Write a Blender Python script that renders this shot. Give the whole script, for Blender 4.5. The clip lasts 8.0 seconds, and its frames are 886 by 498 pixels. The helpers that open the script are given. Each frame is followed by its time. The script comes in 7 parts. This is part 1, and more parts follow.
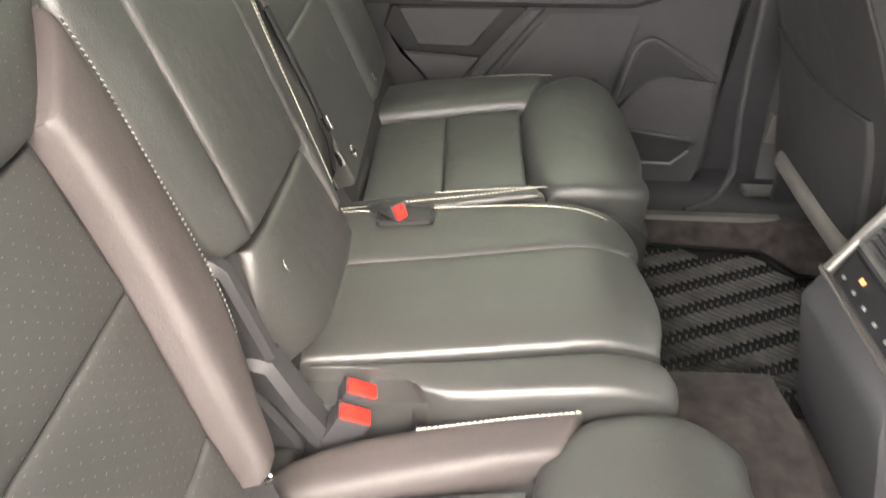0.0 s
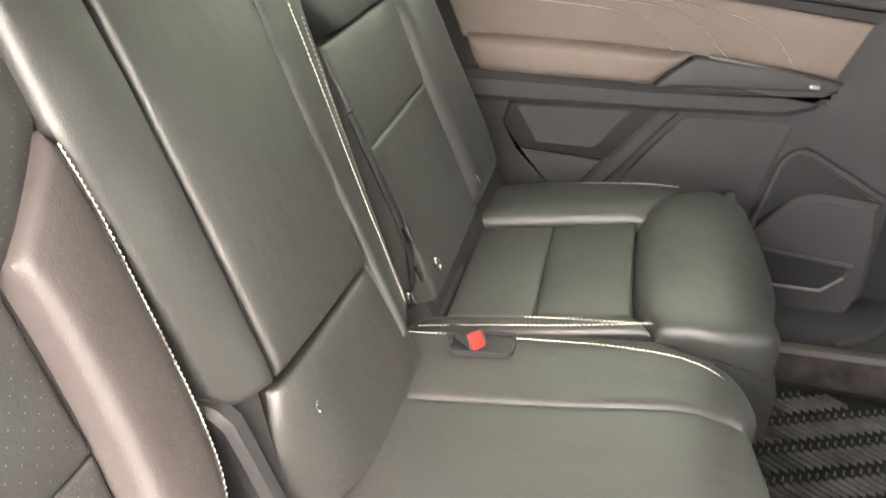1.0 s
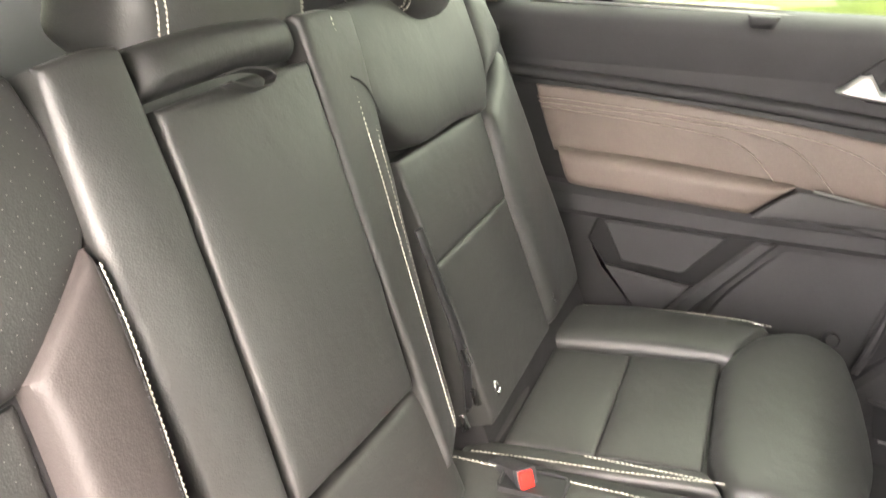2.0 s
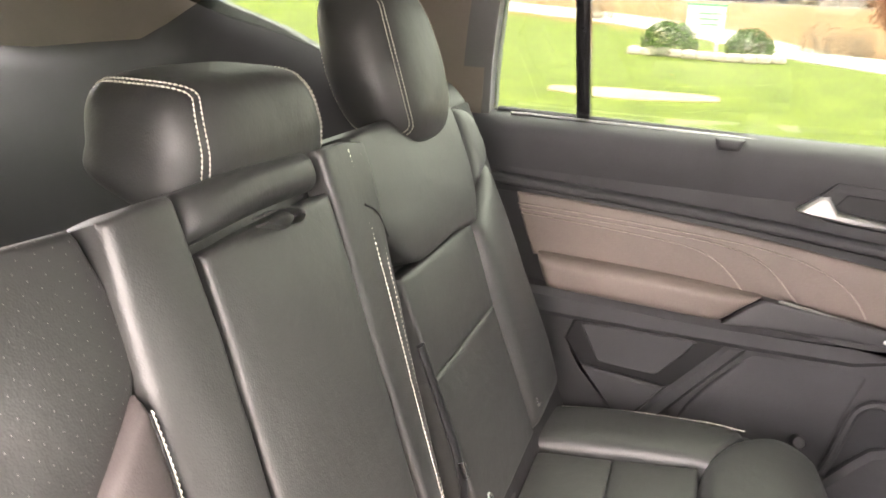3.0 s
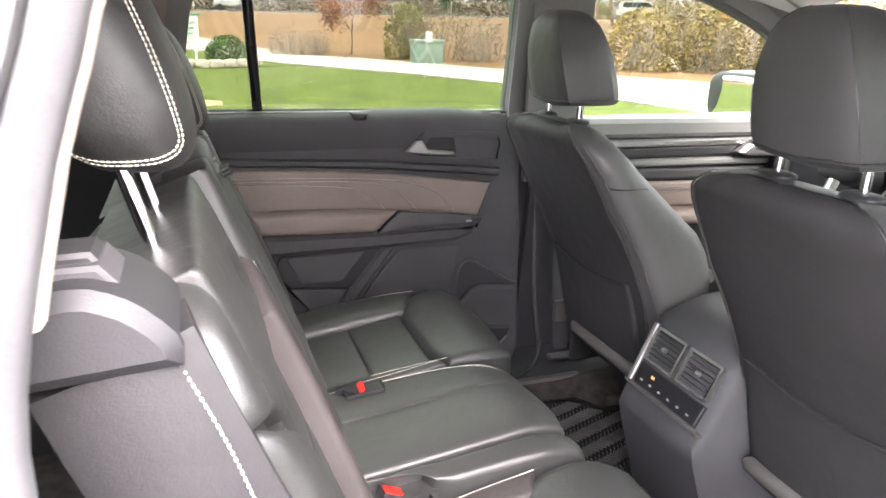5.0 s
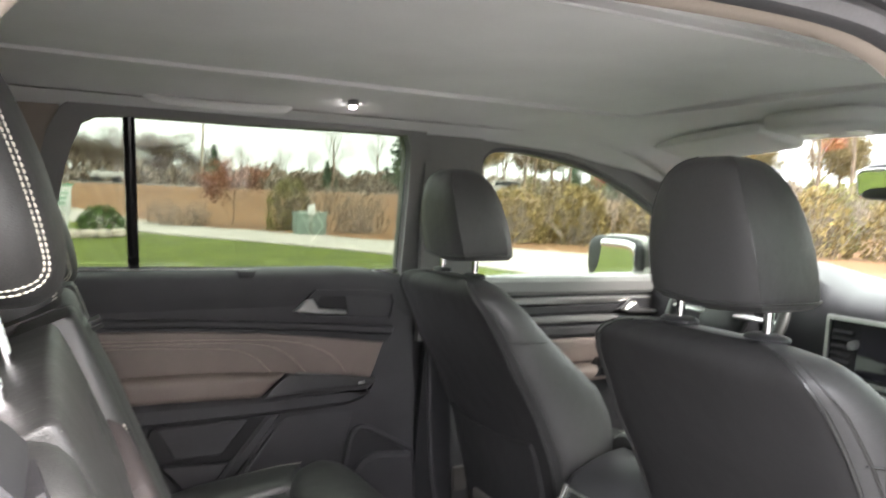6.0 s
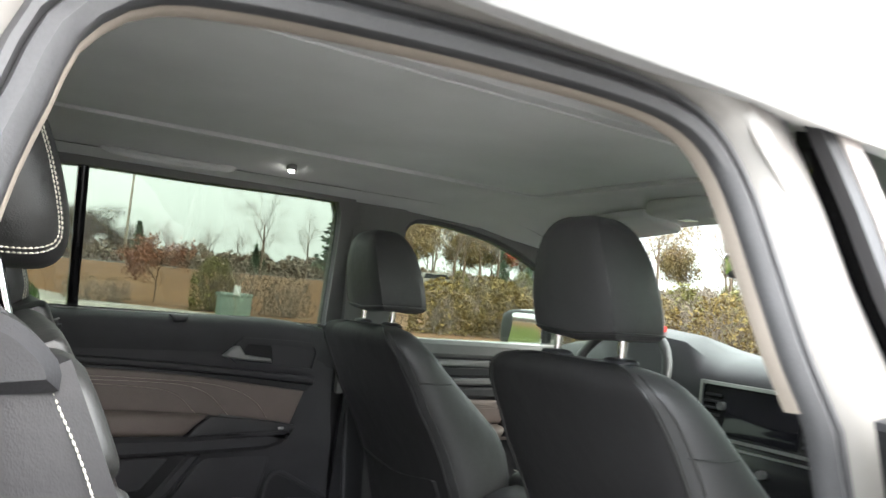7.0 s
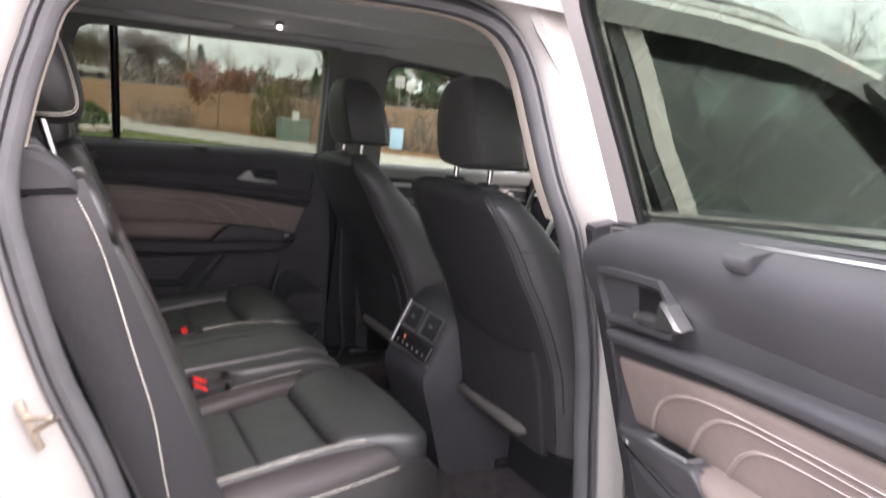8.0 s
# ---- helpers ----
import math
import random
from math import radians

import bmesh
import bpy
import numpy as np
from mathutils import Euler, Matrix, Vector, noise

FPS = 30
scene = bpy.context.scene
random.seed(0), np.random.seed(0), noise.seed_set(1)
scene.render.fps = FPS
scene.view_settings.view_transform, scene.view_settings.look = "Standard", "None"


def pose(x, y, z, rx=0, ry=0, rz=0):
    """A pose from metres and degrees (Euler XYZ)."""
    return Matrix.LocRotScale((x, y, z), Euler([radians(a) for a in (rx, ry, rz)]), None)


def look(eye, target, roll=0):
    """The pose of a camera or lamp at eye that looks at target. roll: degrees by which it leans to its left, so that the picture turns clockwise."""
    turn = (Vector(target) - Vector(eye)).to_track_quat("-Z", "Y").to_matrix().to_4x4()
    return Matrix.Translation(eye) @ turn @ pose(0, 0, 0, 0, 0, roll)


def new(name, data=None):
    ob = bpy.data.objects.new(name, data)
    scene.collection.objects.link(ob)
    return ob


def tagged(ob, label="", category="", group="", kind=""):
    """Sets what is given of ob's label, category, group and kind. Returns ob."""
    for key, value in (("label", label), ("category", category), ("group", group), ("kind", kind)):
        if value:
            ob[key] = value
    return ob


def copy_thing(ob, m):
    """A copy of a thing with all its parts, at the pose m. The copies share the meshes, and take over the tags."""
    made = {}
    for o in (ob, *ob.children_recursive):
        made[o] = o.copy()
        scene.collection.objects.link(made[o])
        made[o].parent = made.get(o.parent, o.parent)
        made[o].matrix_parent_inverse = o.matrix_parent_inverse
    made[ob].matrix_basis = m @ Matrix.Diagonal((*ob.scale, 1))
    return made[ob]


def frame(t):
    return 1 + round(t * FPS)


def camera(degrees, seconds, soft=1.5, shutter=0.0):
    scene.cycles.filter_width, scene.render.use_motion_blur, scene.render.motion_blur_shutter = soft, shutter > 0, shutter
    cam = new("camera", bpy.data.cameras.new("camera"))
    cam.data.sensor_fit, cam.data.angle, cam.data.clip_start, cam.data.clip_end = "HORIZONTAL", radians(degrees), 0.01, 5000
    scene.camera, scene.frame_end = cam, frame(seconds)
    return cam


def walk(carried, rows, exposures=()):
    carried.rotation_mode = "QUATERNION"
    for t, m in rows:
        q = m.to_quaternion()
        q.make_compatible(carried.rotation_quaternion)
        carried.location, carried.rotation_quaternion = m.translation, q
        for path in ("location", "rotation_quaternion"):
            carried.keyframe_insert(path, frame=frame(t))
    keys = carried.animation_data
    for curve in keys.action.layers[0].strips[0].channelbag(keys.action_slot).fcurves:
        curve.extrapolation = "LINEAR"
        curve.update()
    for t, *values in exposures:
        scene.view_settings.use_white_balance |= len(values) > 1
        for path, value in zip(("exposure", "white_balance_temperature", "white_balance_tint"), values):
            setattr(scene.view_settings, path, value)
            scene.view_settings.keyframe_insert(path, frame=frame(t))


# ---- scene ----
cam = camera(62.4, 8.0, shutter=0.4)
PATH = [
    (0, (0.226, -0.684, 1.322), (0.196, 0.915, 0.121), 1.5),
    (0.5, (0.262, -0.605, 1.319), (0.039, 1.032, 0.192), 0.3),
    (1, (0.285, -0.549, 1.321), (-0.14, 1.102, 0.276), -0.9),
    (1.5, (0.303, -0.512, 1.326), (-0.296, 1.14, 0.371), -0.7),
    (2, (0.311, -0.495, 1.347), (-0.402, 1.173, 0.505), 0.6),
    (2.2, (0.319, -0.493, 1.352), (-0.434, 1.186, 0.569), 0.8),
    (3.3, (0.215, -0.573, 1.417), (-0.214, 1.281, 0.801), 3.8),
    (3.5, (0.182, -0.618, 1.417), (-0.04, 1.28, 0.824), 3.6),
    (4, (0.094, -0.78, 1.408), (0.385, 1.111, 0.825), 2.2),
    (4.2, (0.047, -0.843, 1.406), (0.49, 1.015, 0.813), 2.1),
    (5.3, (-0.12, -1.115, 1.439), (0.542, 0.681, 0.859), 1.4),
    (5.5, (-0.119, -1.113, 1.441), (0.603, 0.689, 0.958), 1.4),
    (6, (-0.108, -1.022, 1.39), (0.827, 0.741, 1.258), 1.9),
    (6.5, (-0.13, -1.046, 1.331), (0.92, 0.655, 1.407), 3.5),
    (7, (-0.185, -1.209, 1.309), (0.904, 0.463, 1.439), 4.8),
    (7.5, (-0.181, -1.48, 1.308), (0.896, 0.206, 1.299), 5.7),
    (8, (-0.167, -1.738, 1.367), (0.8, -0.024, 1.014), 5.2),
]
walk(cam, [(t, look(eye, target, roll)) for t, eye, target, roll in PATH],
     [(0, 4.85, 7150, 18), (2, 5.2, 7200, 20), (3.5, 4.95, 6950, 27), (4, 4.8, 6500, 26), (5.5, 3.9, 6550, 22), (6.0, 3.55, 6500, 19), (6.5, 3.4, 6400, 16), (7, 2.9, 6300, 13), (7.5, 2.22, 6250, 21), (8, 2.58, 6450, 28)])
# ---- light and exposure levels ----
SKY_STRENGTH, SUN_STRENGTH = 0.175, 0.45

# ---- world, sun and exposure ----
world = bpy.data.worlds.new("overcast_sky")
scene.world = world
world.use_nodes = True
wn, wl = world.node_tree.nodes, world.node_tree.links
wn.clear()
sky = wn.new("ShaderNodeTexSky")
sky.sky_type = 'NISHITA'
sky.sun_disc = False
SUN_UP, SUN_TURN = radians(40), radians(162)
sky.sun_elevation, sky.sun_rotation = SUN_UP, SUN_TURN
sky.air_density, sky.dust_density, sky.ozone_density = 1.0, 6.0, 1.0
grey = wn.new("ShaderNodeMix")
grey.data_type = 'RGBA'
grey.inputs[0].default_value = 0.86
wl.new(sky.outputs[0], grey.inputs[6])
grey.inputs[7].default_value = (7.6, 8.0, 7.9, 1)
wbg = wn.new("ShaderNodeBackground")
wbg.inputs["Strength"].default_value = SKY_STRENGTH
# an overcast sky is brighter overhead than at the horizon
way = wn.new("ShaderNodeTexCoord")
axes = wn.new("ShaderNodeSeparateXYZ")
wl.new(way.outputs["Generated"], axes.inputs[0])
lift = wn.new("ShaderNodeMapRange")
lift.inputs["From Min"].default_value, lift.inputs["From Max"].default_value = 0.0, 1.0
lift.inputs["To Min"].default_value, lift.inputs["To Max"].default_value = 0.52, 1.65
wl.new(axes.outputs["Z"], lift.inputs["Value"])
cloud = wn.new("ShaderNodeVectorMath")
cloud.operation = 'SCALE'
wl.new(grey.outputs[2], cloud.inputs[0])
wl.new(lift.outputs["Result"], cloud.inputs["Scale"])
wl.new(cloud.outputs[0], wbg.inputs["Color"])
wout = wn.new("ShaderNodeOutputWorld")
wl.new(wbg.outputs[0], wout.inputs["Surface"])
sun = new("sun", bpy.data.lights.new("sun", 'SUN'))
sun.data.energy, sun.data.angle, sun.data.color = SUN_STRENGTH, radians(25), (1.0, 0.97, 0.92)
sun.matrix_world = look((0, 0, 0), (-math.sin(SUN_TURN) * math.cos(SUN_UP), -math.cos(SUN_TURN) * math.cos(SUN_UP), -math.sin(SUN_UP)))


# ---- materials ----
def material(name, colour, rough=0.5, metal=0.0, grain=200.0, bump=0.0, vary=0.1, coarse=6.0, spec=0.5, coat=0.0, hue=None, sheen=0.0):
    """A surface with fine relief and two scales of variation. hue: a second colour that patches take."""
    m = bpy.data.materials.new(name)
    m.use_nodes = True
    n, l = m.node_tree.nodes, m.node_tree.links
    b = n["Principled BSDF"]
    tc = n.new("ShaderNodeTexCoord")
    big = n.new("ShaderNodeTexNoise")
    big.inputs["Scale"].default_value, big.inputs["Detail"].default_value = coarse, 5
    fine = n.new("ShaderNodeTexNoise")
    fine.inputs["Scale"].default_value, fine.inputs["Detail"].default_value = grain, 3
    for x in (big, fine):
        l.new(tc.outputs["Object"], x.inputs["Vector"])
    ramp = n.new("ShaderNodeValToRGB")
    other = hue if hue else [min(1, c * (1 + 2 * vary)) for c in colour]
    ramp.color_ramp.elements[0].position, ramp.color_ramp.elements[1].position = 0.35, 0.68
    ramp.color_ramp.elements[0].color = (*[c * (1 - vary) for c in colour], 1)
    ramp.color_ramp.elements[1].color = (*other, 1)
    mix = n.new("ShaderNodeMath")
    mix.operation = 'MULTIPLY_ADD'
    mix.inputs[1].default_value = 0.35
    l.new(fine.outputs["Fac"], mix.inputs[0])
    sc = n.new("ShaderNodeMath")
    sc.operation = 'MULTIPLY'
    sc.inputs[1].default_value = 0.65
    l.new(big.outputs["Fac"], sc.inputs[0])
    l.new(sc.outputs[0], mix.inputs[2])
    l.new(mix.outputs[0], ramp.inputs["Fac"])
    l.new(ramp.outputs["Color"], b.inputs["Base Color"])
    rr = n.new("ShaderNodeMapRange")
    rr.inputs["To Min"].default_value, rr.inputs["To Max"].default_value = max(0.02, rough - 0.07), min(1, rough + 0.07)
    l.new(big.outputs["Fac"], rr.inputs["Value"])
    l.new(rr.outputs["Result"], b.inputs["Roughness"])
    b.inputs["Metallic"].default_value = metal
    b.inputs["Specular IOR Level"].default_value = spec
    b.inputs["Coat Weight"].default_value = coat
    b.inputs["Sheen Weight"].default_value = sheen
    if bump:
        bp = n.new("ShaderNodeBump")
        bp.inputs["Strength"].default_value, bp.inputs["Distance"].default_value = bump, 0.001
        l.new(fine.outputs["Fac"], bp.inputs["Height"])
        l.new(bp.outputs["Normal"], b.inputs["Normal"])
    return m


def leather(name, colour, rough=0.42, holes=False, spec=0.5):
    """Grained seat leather; holes: rows of small pale perforations in the object's own y and z or x and y."""
    m = material(name, colour, rough, 0, 420, 0.0, 0.12, 5, spec)
    n, l = m.node_tree.nodes, m.node_tree.links
    b = n["Principled BSDF"]
    tc = n.new("ShaderNodeTexCoord")
    v = n.new("ShaderNodeTexVoronoi")
    v.inputs["Scale"].default_value = 620
    l.new(tc.outputs["Object"], v.inputs["Vector"])
    w = n.new("ShaderNodeTexNoise")
    w.inputs["Scale"].default_value, w.inputs["Detail"].default_value = 22, 4
    l.new(tc.outputs["Object"], w.inputs["Vector"])
    b1 = n.new("ShaderNodeBump")
    b1.inputs["Strength"].default_value, b1.inputs["Distance"].default_value = 0.25, 0.0006
    l.new(v.outputs["Distance"], b1.inputs["Height"])
    b2 = n.new("ShaderNodeBump")
    b2.inputs["Strength"].default_value, b2.inputs["Distance"].default_value = 0.38, 0.006
    l.new(w.outputs["Fac"], b2.inputs["Height"])
    l.new(b1.outputs["Normal"], b2.inputs["Normal"])
    l.new(b2.outputs["Normal"], b.inputs["Normal"])
    if holes:
        uv = n.new("ShaderNodeUVMap")
        uv.uv_map = "panel"
        sep = n.new("ShaderNodeSeparateXYZ")
        l.new(uv.outputs["UV"], sep.inputs[0])

        def cell(k, pitch, shift):
            a = n.new("ShaderNodeMath")
            a.operation = 'MULTIPLY_ADD'
            a.inputs[1].default_value, a.inputs[2].default_value = 1 / pitch, shift
            l.new(sep.outputs[k], a.inputs[0])
            f = n.new("ShaderNodeMath")
            f.operation = 'FRACT'
            l.new(a.outputs[0], f.inputs[0])
            c = n.new("ShaderNodeMath")
            c.operation = 'SUBTRACT'
            c.inputs[1].default_value = 0.5
            l.new(f.outputs[0], c.inputs[0])
            s = n.new("ShaderNodeMath")
            s.operation = 'MULTIPLY'
            s.inputs[1].default_value = pitch
            l.new(c.outputs[0], s.inputs[0])
            return s
        last = None
        for shift in (0.0, 0.5):
            cx, cy = cell(0, 0.0135, shift), cell(1, 0.0135, shift)
            com = n.new("ShaderNodeCombineXYZ")
            l.new(cx.outputs[0], com.inputs[0])
            l.new(cy.outputs[0], com.inputs[1])
            ln = n.new("ShaderNodeVectorMath")
            ln.operation = 'LENGTH'
            l.new(com.outputs[0], ln.inputs[0])
            lt = n.new("ShaderNodeMath")
            lt.operation = 'LESS_THAN'
            lt.inputs[1].default_value = 0.0005
            l.new(ln.outputs["Value"], lt.inputs[0])
            if last:
                mx = n.new("ShaderNodeMath")
                mx.operation = 'MAXIMUM'
                l.new(last.outputs[0], mx.inputs[0])
                l.new(lt.outputs[0], mx.inputs[1])
                last = mx
            else:
                last = lt
        src = b.inputs["Base Color"].links[0].from_socket
        mc = n.new("ShaderNodeMix")
        mc.data_type = 'RGBA'
        l.new(last.outputs[0], mc.inputs[0])
        l.new(src, mc.inputs[6])
        mc.inputs[7].default_value = (0.15, 0.15, 0.14, 1)
        l.new(mc.outputs[2], b.inputs["Base Color"])
    return m


def pane_glass(name, tint, rough=0.0):
    """Tinted window glass: seen through, with a mirror film by Fresnel."""
    m = bpy.data.materials.new(name)
    m.use_nodes = True
    n, l = m.node_tree.nodes, m.node_tree.links
    n.clear()
    t = n.new("ShaderNodeBsdfTransparent")
    t.inputs["Color"].default_value = (*tint, 1)
    g = n.new("ShaderNodeBsdfGlossy")
    g.inputs["Roughness"].default_value = rough
    w = n.new("ShaderNodeLayerWeight")
    w.inputs["Blend"].default_value = 0.5
    p = n.new("ShaderNodeMath")
    p.operation = 'POWER'
    p.inputs[1].default_value = 4.0
    l.new(w.outputs["Facing"], p.inputs[0])
    f = n.new("ShaderNodeMath")
    f.operation = 'MULTIPLY_ADD'
    f.inputs[1].default_value, f.inputs[2].default_value = 0.95, 0.045
    l.new(p.outputs[0], f.inputs[0])
    mx = n.new("ShaderNodeMixShader")
    o = n.new("ShaderNodeOutputMaterial")
    l.new(f.outputs[0], mx.inputs[0])
    l.new(t.outputs[0], mx.inputs[1])
    l.new(g.outputs[0], mx.inputs[2])
    l.new(mx.outputs[0], o.inputs["Surface"])
    return m


def glow(name, colour, strength):
    m = bpy.data.materials.new(name)
    m.use_nodes = True
    b = m.node_tree.nodes["Principled BSDF"]
    b.inputs["Base Color"].default_value = (*colour, 1)
    b.inputs["Emission Color"].default_value = (*colour, 1)
    b.inputs["Emission Strength"].default_value = strength
    return m


LEATHER = leather("black_leather", (0.019, 0.0195, 0.0187), 0.50, spec=0.85)
# black leather lightened to carry the doorway's reflection on the front seats
WRAP = leather("lightened_black_leather", (0.046, 0.046, 0.046), 0.5, spec=0.55)
PERF = leather("perforated_black_leather", (0.020, 0.0205, 0.020), 0.46, holes=True, spec=0.8)
MAUVE = leather("satin_bolster_vinyl", (0.034, 0.029, 0.0285), 0.60, spec=0.4)
BACKVINYL = leather("seat_back_vinyl", (0.021, 0.0205, 0.021), 0.65, spec=0.35)
SIDEVINYL = leather("smooth_side_vinyl", (0.017, 0.0165, 0.018), 0.55, spec=0.4)
THREAD = material("cream_thread", (0.60, 0.58, 0.50), 0.8, grain=900, vary=0.15)
PLASTIC = material("charcoal_door_plastic", (0.044, 0.043, 0.046), 0.62, 0, 520, 0.35, 0.1, 9, 0.35)
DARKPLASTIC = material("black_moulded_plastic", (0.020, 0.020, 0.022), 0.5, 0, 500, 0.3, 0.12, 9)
GLOSSBLACK = material("piano_black_trim", (0.012, 0.012, 0.013), 0.16, 0, 300, 0, 0.1, 8)
BEZEL = material("deep_black_plastic", (0.006, 0.006, 0.007), 0.45, 0, 400, 0.2, 0.1, 9)
BARGREY = material("warm_grey_plastic", (0.085, 0.078, 0.072), 0.5, 0, 500, 0.25, 0.1, 9)
GREYPLASTIC = material("grey_pillar_plastic", (0.16, 0.16, 0.155), 0.6, 0, 500, 0.25, 0.08, 7)
BEIGETHREAD = material("pale_beige_thread", (0.50, 0.43, 0.38), 0.8, grain=900, vary=0.12)
ARMREST = material("dark_grey_soft_plastic", (0.042, 0.041, 0.043), 0.5, 0, 520, 0.3, 0.1, 9)
BEIGE = leather("mauve_beige_vinyl", (0.165, 0.131, 0.115), 0.52)
TAN = material("beige_pillar_trim", (0.25, 0.215, 0.18), 0.65, 0, 400, 0.25, 0.06, 8)
LINER = material("grey_headliner_cloth", (0.66, 0.66, 0.65), 0.95, 0, 700, 0.4, 0.06, 5, 0.1)
SHADE = material("grey_sunroof_shade_cloth", (0.76, 0.77, 0.755), 0.95, 0, 700, 0.4, 0.05, 4, 0.1)
CARPET = material("charcoal_carpet", (0.040, 0.033, 0.032), 1.0, 0, 900, 0.9, 0.45, 30, 0.1, sheen=0.1)
# mat rubber in a lighter tone, painting the sheen on the ribs
RIBS = material("sheen_toned_ribs", (0.055, 0.052, 0.050), 0.40, 0, 300, 0.2, 0.45, 25, 0.4)
# white frame paint greyed in its colour for the shade on the post
POST = material("shade_toned_frame_paint", (0.47, 0.435, 0.415), 0.4, 0, 200, 0.05, 0.04, 6)
RUBBER = material("black_rubber_mat", (0.008, 0.008, 0.008), 0.5, 0, 400, 0.3, 0.2, 20, 0.22)
APPLIQUE = material("satin_grey_pillar_cover", (0.36, 0.33, 0.31), 0.32, 0, 300, 0, 0.06, 6)
SEAL = material("grey_door_seal_rubber", (0.055, 0.055, 0.057), 0.6, 0, 350, 0.25, 0.12, 14)
WHITE = material("white_car_paint", (0.25, 0.238, 0.222), 0.32, 0, 60, 0, 0.02, 5, coat=0.25)
CHROME = material("polished_chrome", (0.75, 0.75, 0.75), 0.12, 1.0, 200, 0, 0.05, 12)
SATIN = material("satin_silver_trim", (0.55, 0.55, 0.54), 0.32, 1.0, 300, 0.05, 0.05, 12)
RED = material("red_buckle_button", (0.60, 0.018, 0.012), 0.5, 0, 300, 0.05, 0.08, 30, 0.25)
STEEL = material("zinc_plated_steel", (0.36, 0.31, 0.25), 0.32, 1.0, 200, 0.1, 0.15, 20)
SCREEN = material("dark_display_glass", (0.008, 0.008, 0.01), 0.08, 0, 200, 0, 0.1, 5)
REARGLASS = pane_glass("green_tinted_glass", (0.395, 0.425, 0.38))
DOORGLASS = pane_glass("pale_door_glass", (0.44, 0.49, 0.44))
FRONTGLASS = pane_glass("lightly_tinted_glass", (0.44, 0.50, 0.45))
CLEARGLASS = pane_glass("clear_laminated_glass", (0.53, 0.57, 0.52))
MIRROR = material("mirror_glass", (0.8, 0.8, 0.8), 0.03, 1.0, 100, 0, 0.01, 3)
MIRROR.node_tree.nodes["Principled BSDF"].inputs["Roughness"].default_value = 0.02
LAMP = glow("lamp_lens", (1, 0.97, 0.9), 7)
GREENLED = glow("green_indicator", (0.05, 0.8, 0.35), 3)
ORANGELED = glow("orange_indicator", (1.0, 0.35, 0.12), 0.07)


# ---- mesh tools ----
def finish(name, verts, faces, mat, parent=None, label="", smooth=True, uvs=None, fix=True):
    me = bpy.data.meshes.new(name)
    me.from_pydata([tuple(v) for v in verts], [], faces)
    if uvs is not None:
        lay = me.uv_layers.new(name="panel")
        for lp in me.loops:
            lay.data[lp.index].uv = uvs[lp.vertex_index]
    if fix:
        bm = bmesh.new()
        bm.from_mesh(me)
        bmesh.ops.recalc_face_normals(bm, faces=bm.faces)
        bm.to_mesh(me)
        bm.free()
    if smooth:
        me.polygons.foreach_set("use_smooth", [True] * len(me.polygons))
        me.set_sharp_from_angle(angle=radians(42))
    me.materials.append(mat)
    ob = new(name, me)
    if parent:
        ob.parent = parent
    if label:
        ob["label"] = label
    return ob


def part(name, bm, mat, parent, label="", smooth=True):
    me = bpy.data.meshes.new(name)
    bm.to_mesh(me)
    bm.free()
    if smooth:
        me.polygons.foreach_set("use_smooth", [True] * len(me.polygons))
        me.set_sharp_from_angle(angle=radians(42))
    me.materials.append(mat)
    ob = new(name, me)
    if parent:
        ob.parent = parent
    if label:
        ob["label"] = label
    return ob


def thing(name, label, category, group="", kind="", at=(0, 0, 0)):
    e = new(name)
    e.empty_display_size = 0.05
    e.location = (0, 0, 0)
    return tagged(e, label, category, group, kind)


def spline(pts, params, closed=False):
    """Catmull-Rom through pts, sampled at params in 0 to 1 of its chord length."""
    P = np.array([tuple(p) for p in pts], float)
    if closed:
        P = np.vstack([P, P[:1]])
    d = np.r_[0, np.cumsum(np.linalg.norm(np.diff(P, axis=0), axis=1))]
    d /= max(d[-1], 1e-9)
    k = len(P)
    out = []
    for u in params:
        i = int(min(max(np.searchsorted(d, u, side="right") - 1, 0), k - 2))
        f = (u - d[i]) / max(d[i + 1] - d[i], 1e-9)
        if k == 2:
            out.append(P[0] * (1 - f) + P[1] * f)
            continue
        a = P[i - 1] if i > 0 else (P[-2] if closed else 2 * P[0] - P[1])
        b, c = P[i], P[i + 1]
        e = P[i + 2] if i + 2 < k else (P[1] if closed else 2 * P[-1] - P[-2])
        out.append(0.5 * ((2 * b) + (c - a) * f + (2 * a - 5 * b + 4 * c - e) * f * f + (3 * b - a - 3 * c + e) * f ** 3))
    return np.array(out)


def steps(n, edge=0.035):
    """Params in 0 to 1, dense at both ends."""
    e = [0, edge * 0.15, edge * 0.45, edge, edge * 2]
    return np.array(e + list(np.linspace(edge * 3.5, 1 - edge * 3.5, n)) + [1 - x for x in e[::-1]])


